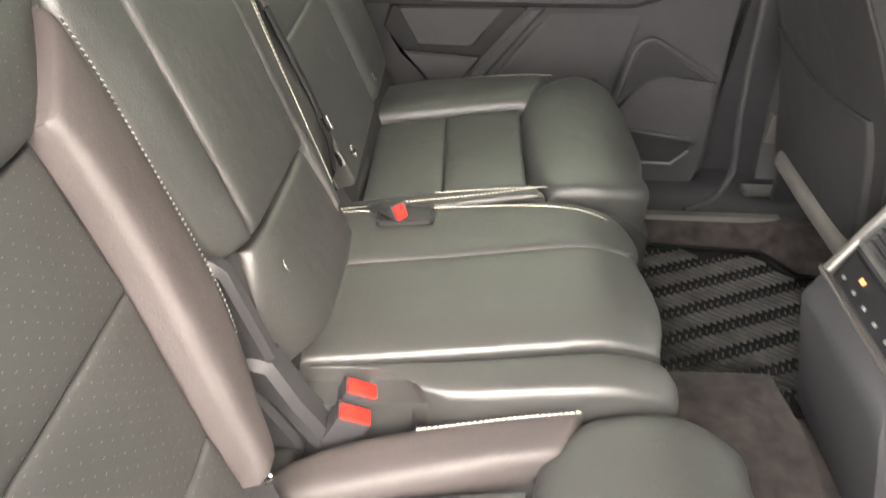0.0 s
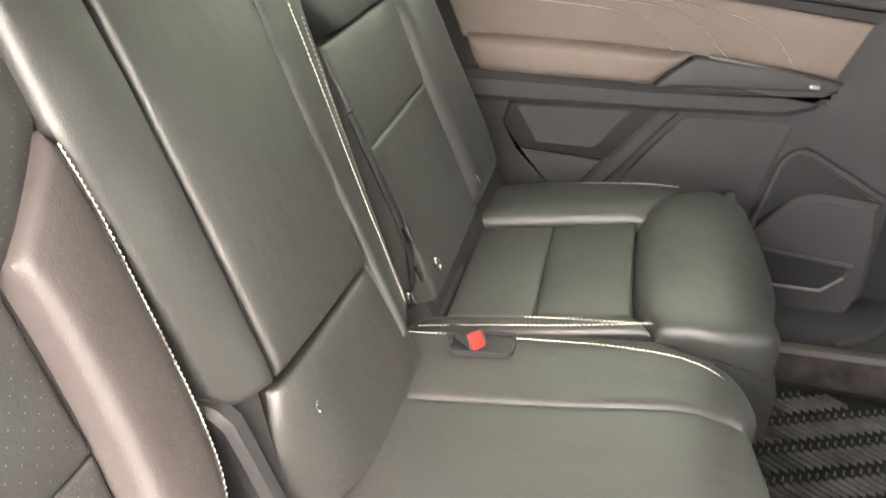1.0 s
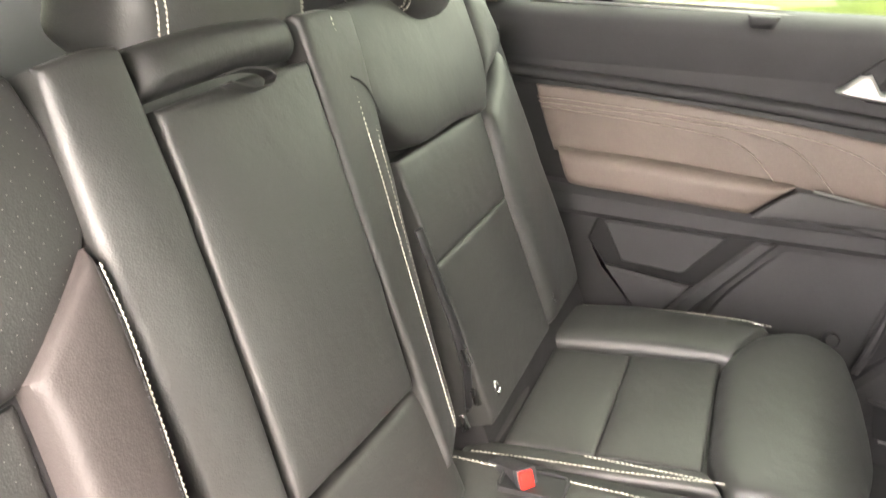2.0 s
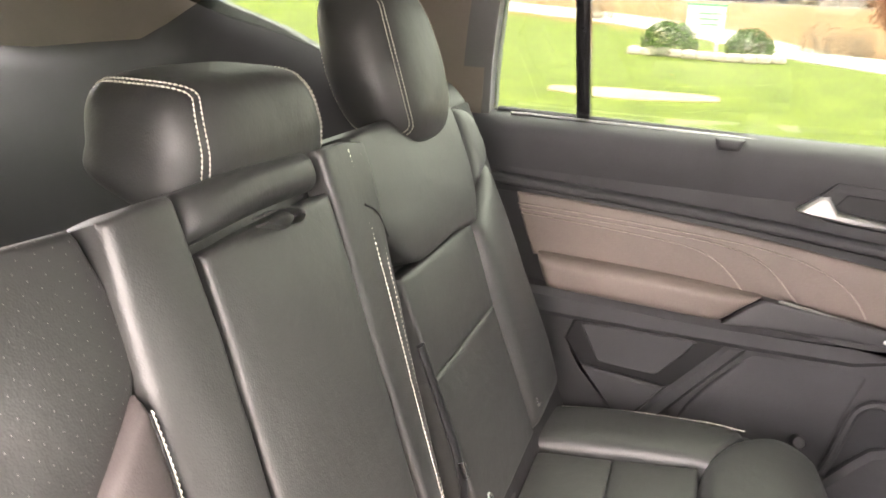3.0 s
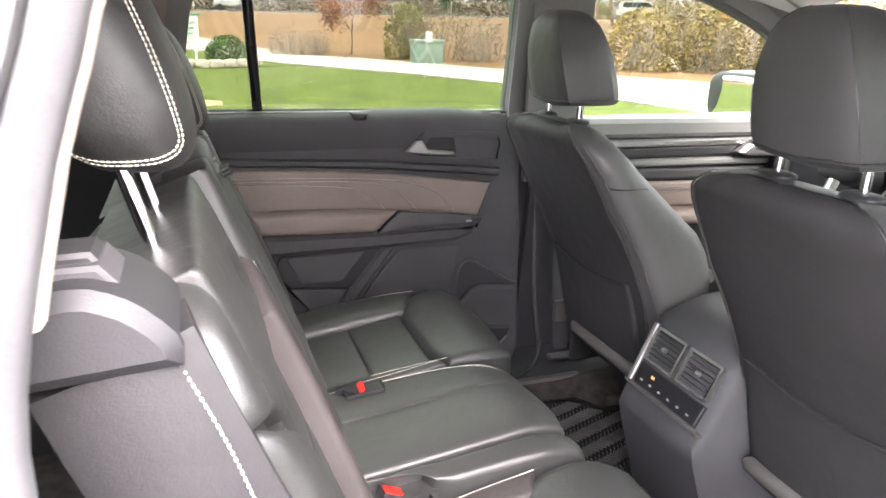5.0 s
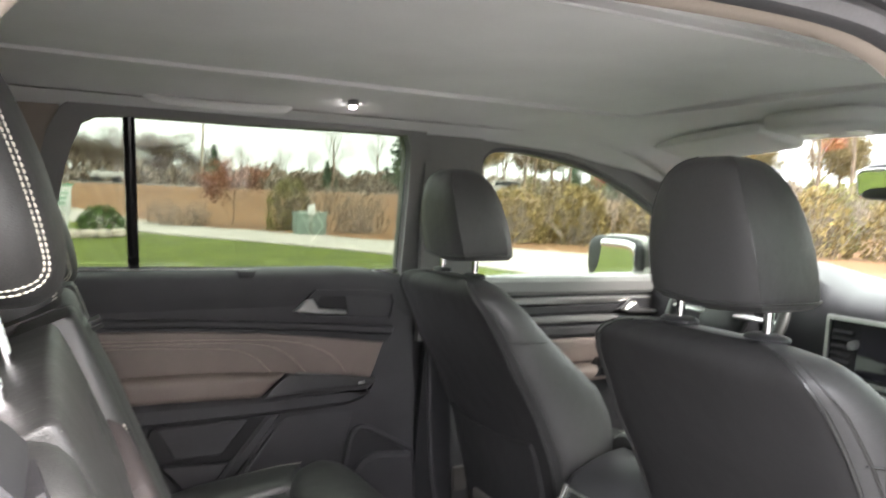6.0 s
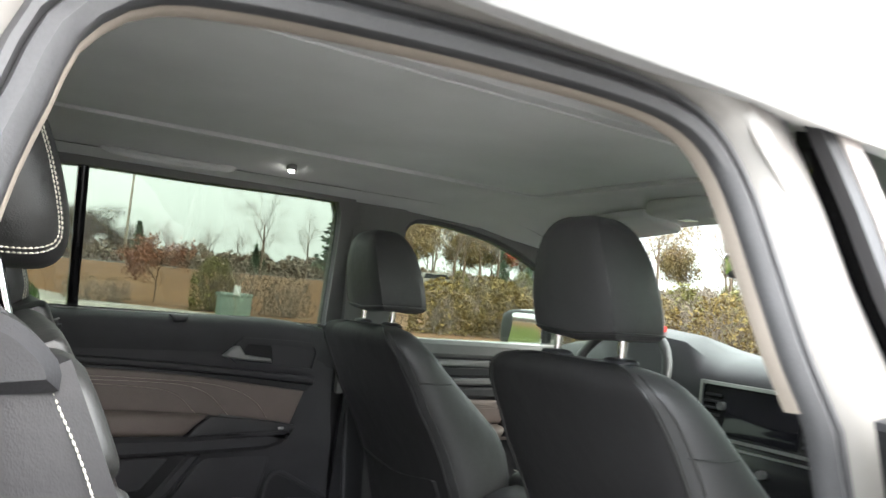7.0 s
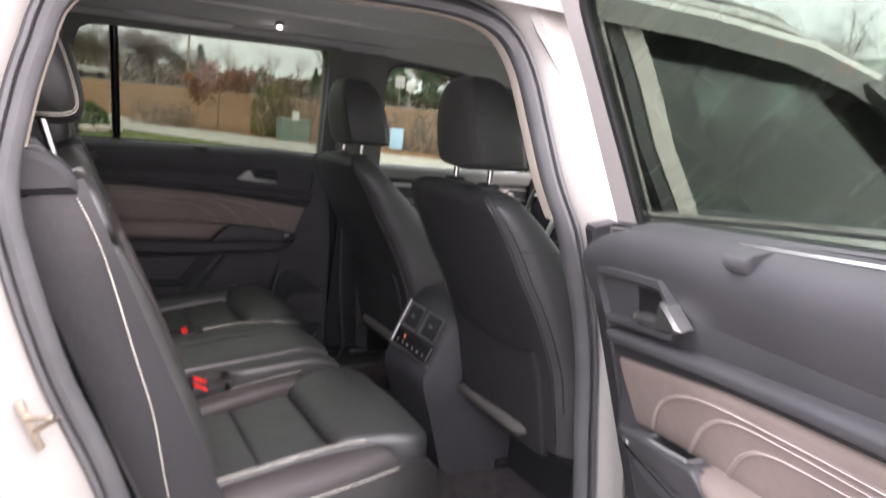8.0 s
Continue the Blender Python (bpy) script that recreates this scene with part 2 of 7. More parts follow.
def pad(name, rows, mat, parent, surf, h=0.02, r=0.012, crown=0.008, depth=0.03, n=8, label="", rough=0.0012, dent=None):
    """An upholstered panel between the polylines rows, laid on surf(s, t, height), with rounded edges, a crown and slight creases."""
    us = vs = steps(n)
    R = np.array([spline(q, us) for q in rows])
    G = np.array([spline(R[:, i], vs) for i in range(len(us))]).transpose(1, 0, 2)
    nv, nu = G.shape[:2]
    lu = np.linalg.norm(np.diff(G, axis=1), axis=2).sum(1)
    lv = np.linalg.norm(np.diff(G, axis=0), axis=2).sum(0)
    verts, uvs = [], []
    for j in range(nv):
        for i in range(nu):
            u, v = us[i], vs[j]
            drop = 0
            for d in (min(u, 1 - u) * lu[j], min(v, 1 - v) * lv[i]):
                if d < r:
                    drop += r - math.sqrt(max(0, r * r - (r - d) ** 2))
            s, t = G[j, i]
            z = h + crown * (1 - (2 * u - 1) ** 4) * (1 - (2 * v - 1) ** 4) - min(drop, r)
            z += rough * noise.noise((s * 17, t * 17, h * 50)) + 0.5 * rough * noise.noise((s * 45, t * 45, 3))
            if dent:
                z -= dent[3] * math.exp(-((s - dent[0]) ** 2 + (t - dent[1]) ** 2) / dent[2] ** 2)
            verts.append(surf(s, t, z))
            uvs.append((s, t))
    faces = [(j * nu + i, j * nu + i + 1, (j + 1) * nu + i + 1, (j + 1) * nu + i) for j in range(nv - 1) for i in range(nu - 1)]
    loop = [i for i in range(nu)] + [j * nu + nu - 1 for j in range(1, nv)] + [(nv - 1) * nu + i for i in range(nu - 2, -1, -1)] + [j * nu for j in range(nv - 2, 0, -1)]
    base = len(verts)
    for k in loop:
        s, t = G[k // nu, k % nu]
        verts.append(surf(s, t, h - r - depth))
        uvs.append((s, t))
    m = len(loop)
    faces += [(loop[k], loop[(k + 1) % m], base + (k + 1) % m, base + k) for k in range(m)]
    faces.append(tuple(range(base + m - 1, base - 1, -1)))
    return finish(name, verts, faces, mat, parent, label, uvs=uvs)


def prism(name, outline, mat, parent, surf, h0, h1, bevel=0.003, label=""):
    """A flat piece with the given outline, from height h0 to h1, with a chamfered front edge."""
    P = np.array(outline, float)
    k = len(P)
    area = sum(P[i][0] * P[(i + 1) % k][1] - P[(i + 1) % k][0] * P[i][1] for i in range(k))
    if area < 0:
        P = P[::-1]
    ins = []
    for i in range(k):
        a, b = P[i] - P[i - 1], P[(i + 1) % k] - P[i]
        a, b = a / max(np.linalg.norm(a), 1e-9), b / max(np.linalg.norm(b), 1e-9)
        na, nb = np.array([-a[1], a[0]]), np.array([-b[1], b[0]])
        m = na + nb
        ins.append(P[i] + bevel * m / max(0.3, 0.5 * float(m @ m)))
    v = [surf(*p, h0) for p in P] + [surf(*p, h1 - bevel) for p in P] + [surf(*p, h1) for p in ins]
    f = [(i, (i + 1) % k, k + (i + 1) % k, k + i) for i in range(k)] + [(k + i, k + (i + 1) % k, 2 * k + (i + 1) % k, 2 * k + i) for i in range(k)]
    f += [tuple(range(2 * k, 3 * k)), tuple(range(k - 1, -1, -1))]
    return finish(name, v, f, mat, parent, label)


def ring(name, outer, inner, mat, parent, surf, h0, h1, label="", closed=True):
    """A flat frame between two outlines of the same count."""
    k = len(outer)
    v = [surf(*p, h0) for p in outer] + [surf(*p, h1) for p in outer] + [surf(*p, h1) for p in inner] + [surf(*p, h0) for p in inner]
    f = []
    for i in range(k if closed else k - 1):
        j = (i + 1) % k
        for a in range(4):
            b = (a + 1) % 4
            f.append((a * k + i, a * k + j, b * k + j, b * k + i))
    if not closed:
        f += [(0, k, 2 * k, 3 * k), (k - 1, 2 * k - 1, 3 * k - 1, 4 * k - 1)]
    return finish(name, v, f, mat, parent, label)


def loft(name, sections, mat, parent=None, label="", closed=False, cap=False, fix=True):
    """A skin over rows of points of equal count; closed: each row is a loop."""
    n = len(sections[0])
    v = [p for s in sections for p in s]
    f = []
    for j in range(len(sections) - 1):
        for i in range(n if closed else n - 1):
            k = (i + 1) % n
            f.append((j * n + i, j * n + k, (j + 1) * n + k, (j + 1) * n + i))
    if cap:
        f += [tuple(range(n - 1, -1, -1)), tuple(range((len(sections) - 1) * n, len(sections) * n))]
    return finish(name, v, f, mat, parent, label, fix=fix)


def thick(name, sections, mat, t, parent=None, label="", away=(0, 0, 1)):
    """A loft given thickness t towards away."""
    a = Vector(away) * t
    n = len(sections[0])
    m = len(sections)
    v = [Vector(p) for s in sections for p in s]
    v += [p + a for p in v]
    q = m * n
    f = []
    for j in range(m - 1):
        for i in range(n - 1):
            c = (j * n + i, j * n + i + 1, (j + 1) * n + i + 1, (j + 1) * n + i)
            f += [c, tuple(q + x for x in c[::-1])]
    edge = [i for i in range(n)] + [j * n + n - 1 for j in range(1, m)] + [(m - 1) * n + i for i in range(n - 2, -1, -1)] + [j * n for j in range(m - 2, 0, -1)]
    for k in range(len(edge)):
        x, y = edge[k], edge[(k + 1) % len(edge)]
        f.append((x, y, q + y, q + x))
    return finish(name, v, f, mat, parent, label)


def tube(name, pts, rad, mat, parent=None, label="", sides=8, closed=False, flat=1.0):
    """A round bar along pts; rad may be a list; flat squeezes it across."""
    P = [Vector(p) for p in pts]
    k = len(P)
    rads = rad if isinstance(rad, (list, tuple)) else [rad] * k
    secs = []
    up = Vector((0, 0, 1))
    for i in range(k):
        d = (P[(i + 1) % k] - P[i - 1]) if closed else (P[min(i + 1, k - 1)] - P[max(i - 1, 0)])
        d.normalize()
        a = d.cross(up)
        if a.length < 0.1:
            a = d.cross(Vector((1, 0, 0)))
        a.normalize()
        b = a.cross(d)
        secs.append([P[i] + rads[i] * (math.cos(x) * a + flat * math.sin(x) * b) for x in [2 * math.pi * s / sides for s in range(sides)]])
    if closed:
        secs.append(secs[0])
    return loft(name, secs, mat, parent, label, closed=True, cap=not closed)


def box(name, lo, hi, mat, parent=None, label="", bevel=0.004, m=None, seg=2):
    bm = bmesh.new()
    bmesh.ops.create_cube(bm, size=1)
    for v in bm.verts:
        v.co = [lo[i] + (v.co[i] + 0.5) * (hi[i] - lo[i]) for i in range(3)]
    if bevel:
        bmesh.ops.bevel(bm, geom=list(bm.edges), offset=bevel, segments=seg, profile=0.6, affect='EDGES')
    if m is not None:
        bmesh.ops.transform(bm, matrix=m, verts=bm.verts)
    return part(name, bm, mat, parent, label)


def stitches(name, pts, parent, pitch=0.0056, size=(0.0044, 0.0009), lift=0.0006, mat=THREAD, normal=None, label="cream contrast stitching"):
    """A row of raised thread stitches along a curve of points."""
    P = spline(pts, np.linspace(0, 1, 60))
    L = np.r_[0, np.cumsum(np.linalg.norm(np.diff(P, axis=0), axis=1))]
    v, f = [], []
    for s in np.arange(pitch / 2, L[-1], pitch):
        ends = []
        for q in (s - size[0] / 2, s + size[0] / 2):
            ends.append(Vector([np.interp(q, L, P[:, a]) for a in range(3)]))
        d = (ends[1] - ends[0])
        if d.length < 1e-6:
            continue
        d.normalize()
        nn = Vector(normal) if normal is not None else Vector((0, 0, 1))
        a = d.cross(nn)
        a = a.normalized() if a.length > 0.01 else d.orthogonal().normalized()
        b = a.cross(d)
        w = size[1]
        base = len(v)
        for e, tap in ((ends[0], 0.5), ((ends[0] + ends[1]) / 2, 1.0), (ends[1], 0.5)):
            for x, y in ((-1, 0), (0, 1), (1, 0), (0, -1)):
                v.append(e + tap * w * (x * a + y * b) + lift * b * (1 if tap == 1 else 0))
        for j in range(2):
            for i in range(4):
                k = (i + 1) % 4
                f.append((base + j * 4 + i, base + j * 4 + k, base + j * 4 + 4 + k, base + j * 4 + 4 + i))
        f += [(base + 3, base + 2, base + 1, base), (base + 8, base + 9, base + 10, base + 11)]
    return finish(name, v, f, mat, parent, label, smooth=False, fix=False)


def blob_point(d, size, p, shape=None):
    n = (abs(d[0]) ** p + abs(d[1]) ** p + abs(d[2]) ** p) ** (1 / p)
    q = Vector((d[0] / n * size[0], d[1] / n * size[1], d[2] / n * size[2]))
    return shape(q) if shape else q


def blob(name, centre, size, mat, parent=None, p=4.0, shape=None, m=None, n=14, label=""):
    """A rounded block with half-sizes size; shape bends its points."""
    bm = bmesh.new()
    bmesh.ops.create_cube(bm, size=2)
    bmesh.ops.subdivide_edges(bm, edges=list(bm.edges), cuts=n, use_grid_fill=True)
    c = Vector(centre)
    for v in bm.verts:
        q = c + blob_point(v.co, size, p, shape)
        v.co = m @ q if m is not None else q
    bmesh.ops.recalc_face_normals(bm, faces=bm.faces)
    return part(name, bm, mat, parent, label)


# ---- the car's shell ----


def flat_y(y, side=1):
    """Plan for upright pieces: (x, z, height towards the cabin's middle)."""
    return lambda x, z, h: Vector((x, side * (y - h), z))


def arc(pts, n=60):
    return [tuple(p) for p in spline(pts, np.linspace(0, 1, n))]


def offset_loop(loop, d):
    P = np.array(loop)
    k = len(P)
    out = []
    area = sum(P[i][0] * P[(i + 1) % k][1] - P[(i + 1) % k][0] * P[i][1] for i in range(k))
    s = 1 if area > 0 else -1
    shut = np.linalg.norm(P[0] - P[-1]) < 0.06
    for i in range(k):
        t = P[(i + 1) % k] - P[i - 1] if shut else P[min(i + 1, k - 1)] - P[max(i - 1, 0)]
        t = t / max(np.linalg.norm(t), 1e-9)
        out.append(tuple(P[i] + s * d * np.array([t[1], -t[0]])))
    return out


floor = box("floor", (-2.0, -0.84, 0.30), (1.75, 0.84, 0.40), CARPET, None, "", 0.004)
tagged(floor, "charcoal carpeted car floor", "car floor", kind="structure")
tunnel = loft("floor_trim", [[(x, -0.17, 0.401), (x, -0.12, 0.50), (x, 0, 0.52), (x, 0.12, 0.50), (x, 0.17, 0.401)] for x in (-0.1, 0.3, 0.72)], CARPET)
tagged(tunnel, "carpeted hump along the middle of the floor", "floor trim", kind="structure")


def liner_row(x, top, edge_z, half):
    return [(x, half * s, edge_z + (top - edge_z) * (1 - abs(s) ** 3.2)) for s in np.linspace(-1, 1, 25)]


LX = [-1.9, -1.5, -1.0, -0.5, 0.0, 0.5, 0.9, 1.2, 1.45, 1.60]
TOP = [1.56, 1.60, 1.62, 1.628, 1.632, 1.634, 1.632, 1.622, 1.60, 1.58]
EDGE = [1.50, 1.54, 1.555, 1.562, 1.566, 1.566, 1.562, 1.548, 1.512, 1.47]
HALF = [0.62, 0.65, 0.67, 0.68, 0.685, 0.685, 0.682, 0.675, 0.66, 0.64]
ceiling = thick("ceiling", [liner_row(*q) for q in zip(LX, TOP, EDGE, HALF)], LINER, 0.02)
tagged(ceiling, "grey cloth headliner of the car", "headliner", kind="structure")
fall_r = lambda x: 0.445 * max(0, x - 1.0) ** 2.27
roof = thick("roof", [[(x, 0.635 * s, (z + 0.055) * (1 - abs(s) ** 2.6) + (1.648 - fall_r(x)) * abs(s) ** 2.6) for s in np.linspace(-1, 1, 25)] for x, z in zip(LX, TOP)], WHITE, 0.012)
tagged(roof, "white painted car roof", "car roof", kind="structure")

# the sunroof's cloth shade, set in a shallow recess with a raised lip
shade_half, shade_x0, shade_x1 = 0.36, -0.55, 1.14


def rounded(x0, x1, y0, y1, r, n=6):
    pts = []
    for cx, cy, a in ((x1 - r, y1 - r, 0), (x0 + r, y1 - r, 90), (x0 + r, y0 + r, 180), (x1 - r, y0 + r, 270)):
        for k in range(n + 1):
            t = radians(a + 90 * k / n)
            pts.append((cx + r * math.cos(t), cy + r * math.sin(t)))
    return pts


down = lambda x, y, h: Vector((x, y, 1.634 - 0.03 * (y / 0.75) ** 2 - 0.006 * max(0, (x - 0.6)) ** 2 * 4 - h))
sunroof = thing("sunroof_shade", "pale grey cloth sunroof shade closed in the headliner", "sunroof shade")
pad("cloth_panel", [[(shade_x0, -shade_half), (shade_x1, -shade_half)], [(shade_x0, 0), (shade_x1, 0)], [(shade_x0, shade_half), (shade_x1, shade_half)]], SHADE, sunroof, down, 0.010, 0.004, 0.0, 0.006, 14)
lip_o, lip_i = rounded(shade_x0 - 0.03, shade_x1 + 0.035, -shade_half - 0.035, shade_half + 0.035, 0.07), rounded(shade_x0, shade_x1, -shade_half, shade_half, 0.05)
tube("recess_line", [down(x, y, 0.014) for x, y in lip_i], 0.0022, LINER, sunroof, "cloth-covered bead round the shade", 6, True)
ring("lip", lip_o, lip_i, LINER, sunroof, down, -0.004, 0.0125, "grey rolled edge of the recess")

# ---- the open doorway on the near side ----
DOORWAY = arc([(0.30, 0.40), (0.10, 0.42), (0.0, 0.62), (-0.073, 0.832), (-0.098, 0.902), (-0.143, 1.014), (-0.180, 1.145), (-0.196, 1.243), (-0.178, 1.35), (-0.160, 1.412), (-0.143, 1.462), (-0.10, 1.502),
               (-0.027, 1.519), (0.10, 1.530), (0.224, 1.537), (0.377, 1.540), (0.46, 1.532), (0.512, 1.508), (0.545, 1.455), (0.566, 1.367), (0.588, 1.27), (0.622, 1.18), (0.685, 1.0), (0.715, 0.80), (0.735, 0.62), (0.715, 0.46), (0.63, 0.405), (0.30, 0.40)], 141)[:-1]


def lean_in(z):
    """How far the body side leans inward above the belt line."""
    return 0.29 * max(0, z - 1.2)


def doorway_band(name, steps_dy, mat, label, part_of=None, keep=None):
    """A band round the doorway: rows of (offset outward, y); wide offsets shrink under the roof."""
    secs = []
    for d, y in steps_dy:
        lp = []
        for (x0, z0), (x1, z1), (x2, z2) in zip(DOORWAY, offset_loop(DOORWAY, d), offset_loop(DOORWAY, min(d, 0.07))):
            g = min(1, max(0, (x0 - 0.40) / 0.08, (z0 - 1.42) / 0.06))
            x1, z1 = x1 + (x2 - x1) * g, z1 + (z2 - z1) * g
            k = 1 - 0.20 * min(1, max(0, (z0 - 1.44) / 0.08)) * (d > 0.04) * min(1, max(0.35, (0.62 - x0) / 0.2))
            lp.append((x0 + (x1 - x0) * k, z0 + (z1 - z0) * k))
        secs.append([(x, y + (max(y, -0.785) - y) * min(1, max(0, (x0 - 0.40) / 0.08, (z0 - 1.42) / 0.06)) - 0.02 + lean_in(z), z) for (x, z), (x0, z0) in zip(lp, DOORWAY)])
    if keep:
        i0, i1 = keep
        secs = [s[i0:i1] for s in secs]
        return loft(name, secs, mat, part_of, label)
    for s in secs:
        s.append(s[0])
    return loft(name, secs, mat, part_of, label)


doorway = thing("doorway", "open rear doorway of a white car with grey rubber seal", "doorway", kind="structure")
doorway_band("seal_bulb", [(-0.006, -0.728), (-0.010, -0.738), (-0.006, -0.750), (0.004, -0.757), (0.013, -0.753), (0.016, -0.743)], SEAL, "dark grey rubber door seal", doorway)
doorway_band("seal_lip", [(0.015, -0.745), (0.018, -0.756), (0.023, -0.758), (0.027, -0.752), (0.027, -0.745)], SEAL, "dark grey rubber seal lip", doorway)
doorway_band("jamb", [(0.022, -0.742), (0.030, -0.756), (0.046, -0.774), (0.075, -0.790), (0.105, -0.80), (0.118, -0.815), (0.122, -0.86)], WHITE, "white painted door jamb", doorway)
doorway_band("inner_flange", [(0.002, -0.735), (0.012, -0.716)], DARKPLASTIC, "dark inner flange", doorway)
n_all = len(DOORWAY)
top_from = min(range(n_all), key=lambda i: abs(DOORWAY[i][1] - 1.30) + (DOORWAY[i][0] > 0) * 9)
top_to = min(range(n_all), key=lambda i: abs(DOORWAY[i][1] - 1.185) + (DOORWAY[i][0] < 0.3) * 9)
doorway_band("pillar_trim", [(-0.008, -0.736), (-0.012, -0.730), (-0.013, -0.717), (0.02, -0.70)], TAN, "beige fabric pillar trim", doorway, (top_from, top_to))
# the rear wheel-arch side of the body, behind the doorway
bodyside = thing("body_side", "white painted body side of the car", "car body", kind="structure")
quarter = offset_loop(DOORWAY, 0.118)
rear_edge = [p for p in quarter if p[0] < 0.05 and p[1] < 1.62 and p[1] > 0.45]
loft("quarter_panel", [[(x, -0.868 + lean_in(z), z) for x, z in rear_edge], [(x - 0.03, -0.90 + lean_in(z), z) for x, z in rear_edge], [(x - 0.25, -0.945 + lean_in(z), z) for x, z in rear_edge], [(-1.0 + 0.3 * (x + 0.3), -0.94 + lean_in(z), z) for x, z in rear_edge], [(-2.1, -0.86 + lean_in(z), z) for x, z in rear_edge]], WHITE, bodyside)
fall = lambda x: 0.445 * max(0, x - 1.0) ** 2.27
for s in (-1, 1):
    loft("roof_rail", [[(x, -s * y, z - fall(x)) for y, z in ((-0.60, 1.580), (-0.645, 1.592), (-0.678, 1.597), (-0.697, 1.602), (-0.704, 1.612), (-0.697, 1.624), (-0.668, 1.636), (-0.62, 1.648))] for x in np.linspace(-2.0, 2.0, 60)], WHITE, bodyside)
    tube("ditch_moulding", [(x, -s * -0.632, 1.6475 - fall(x)) for x in np.linspace(-1.9, 1.6, 40)], 0.0035, SEAL, bodyside, "dark roof ditch moulding", 6)
box("rocker", (-0.2, -0.92, 0.22), (1.9, -0.76, 0.39), WHITE, bodyside, "white painted sill", 0.02)
box("sill_plate", (0.05, -0.80, 0.385), (0.70, -0.70, 0.402), DARKPLASTIC, bodyside, "black sill plate", 0.004)

striker = thing("door_striker", "steel door striker loop on the white jamb", "door striker")
tube("striker_loop", [(-0.182, -0.815, 0.978), (-0.168, -0.836, 0.986), (-0.154, -0.843, 0.989), (-0.149, -0.840, 0.985), (-0.158, -0.828, 0.976), (-0.173, -0.815, 0.963)], 0.0036, STEEL, striker, "bare steel loop", 8)
box("striker_plate", (-0.005, -0.004, -0.034), (0.005, 0.004, 0.034), STEEL, striker, "steel base plate", 0.003, Matrix.Translation((-0.178, -0.812, 0.969)) @ pose(0, 0, 0, 0, -21, 0))

# ---- seats of the second row ----
LEAN_A = radians(22)
HX, HZ = 0.05, 0.78


def back(y, t, h):
    """Backrest plan: across, up along the backrest, and out of it."""
    return Vector((HX - math.sin(LEAN_A) * t + math.cos(LEAN_A) * h, y, HZ + math.cos(LEAN_A) * t + math.sin(LEAN_A) * h))


def cush(x, y, h):
    """Cushion plan: forward, across, up; the cushion rises to its front and rolls off at the edge."""
    return Vector((x, y, 0.700 + 0.16 * (x - 0.09) - max(0, x - 0.40) ** 2 * 3.0 + h))


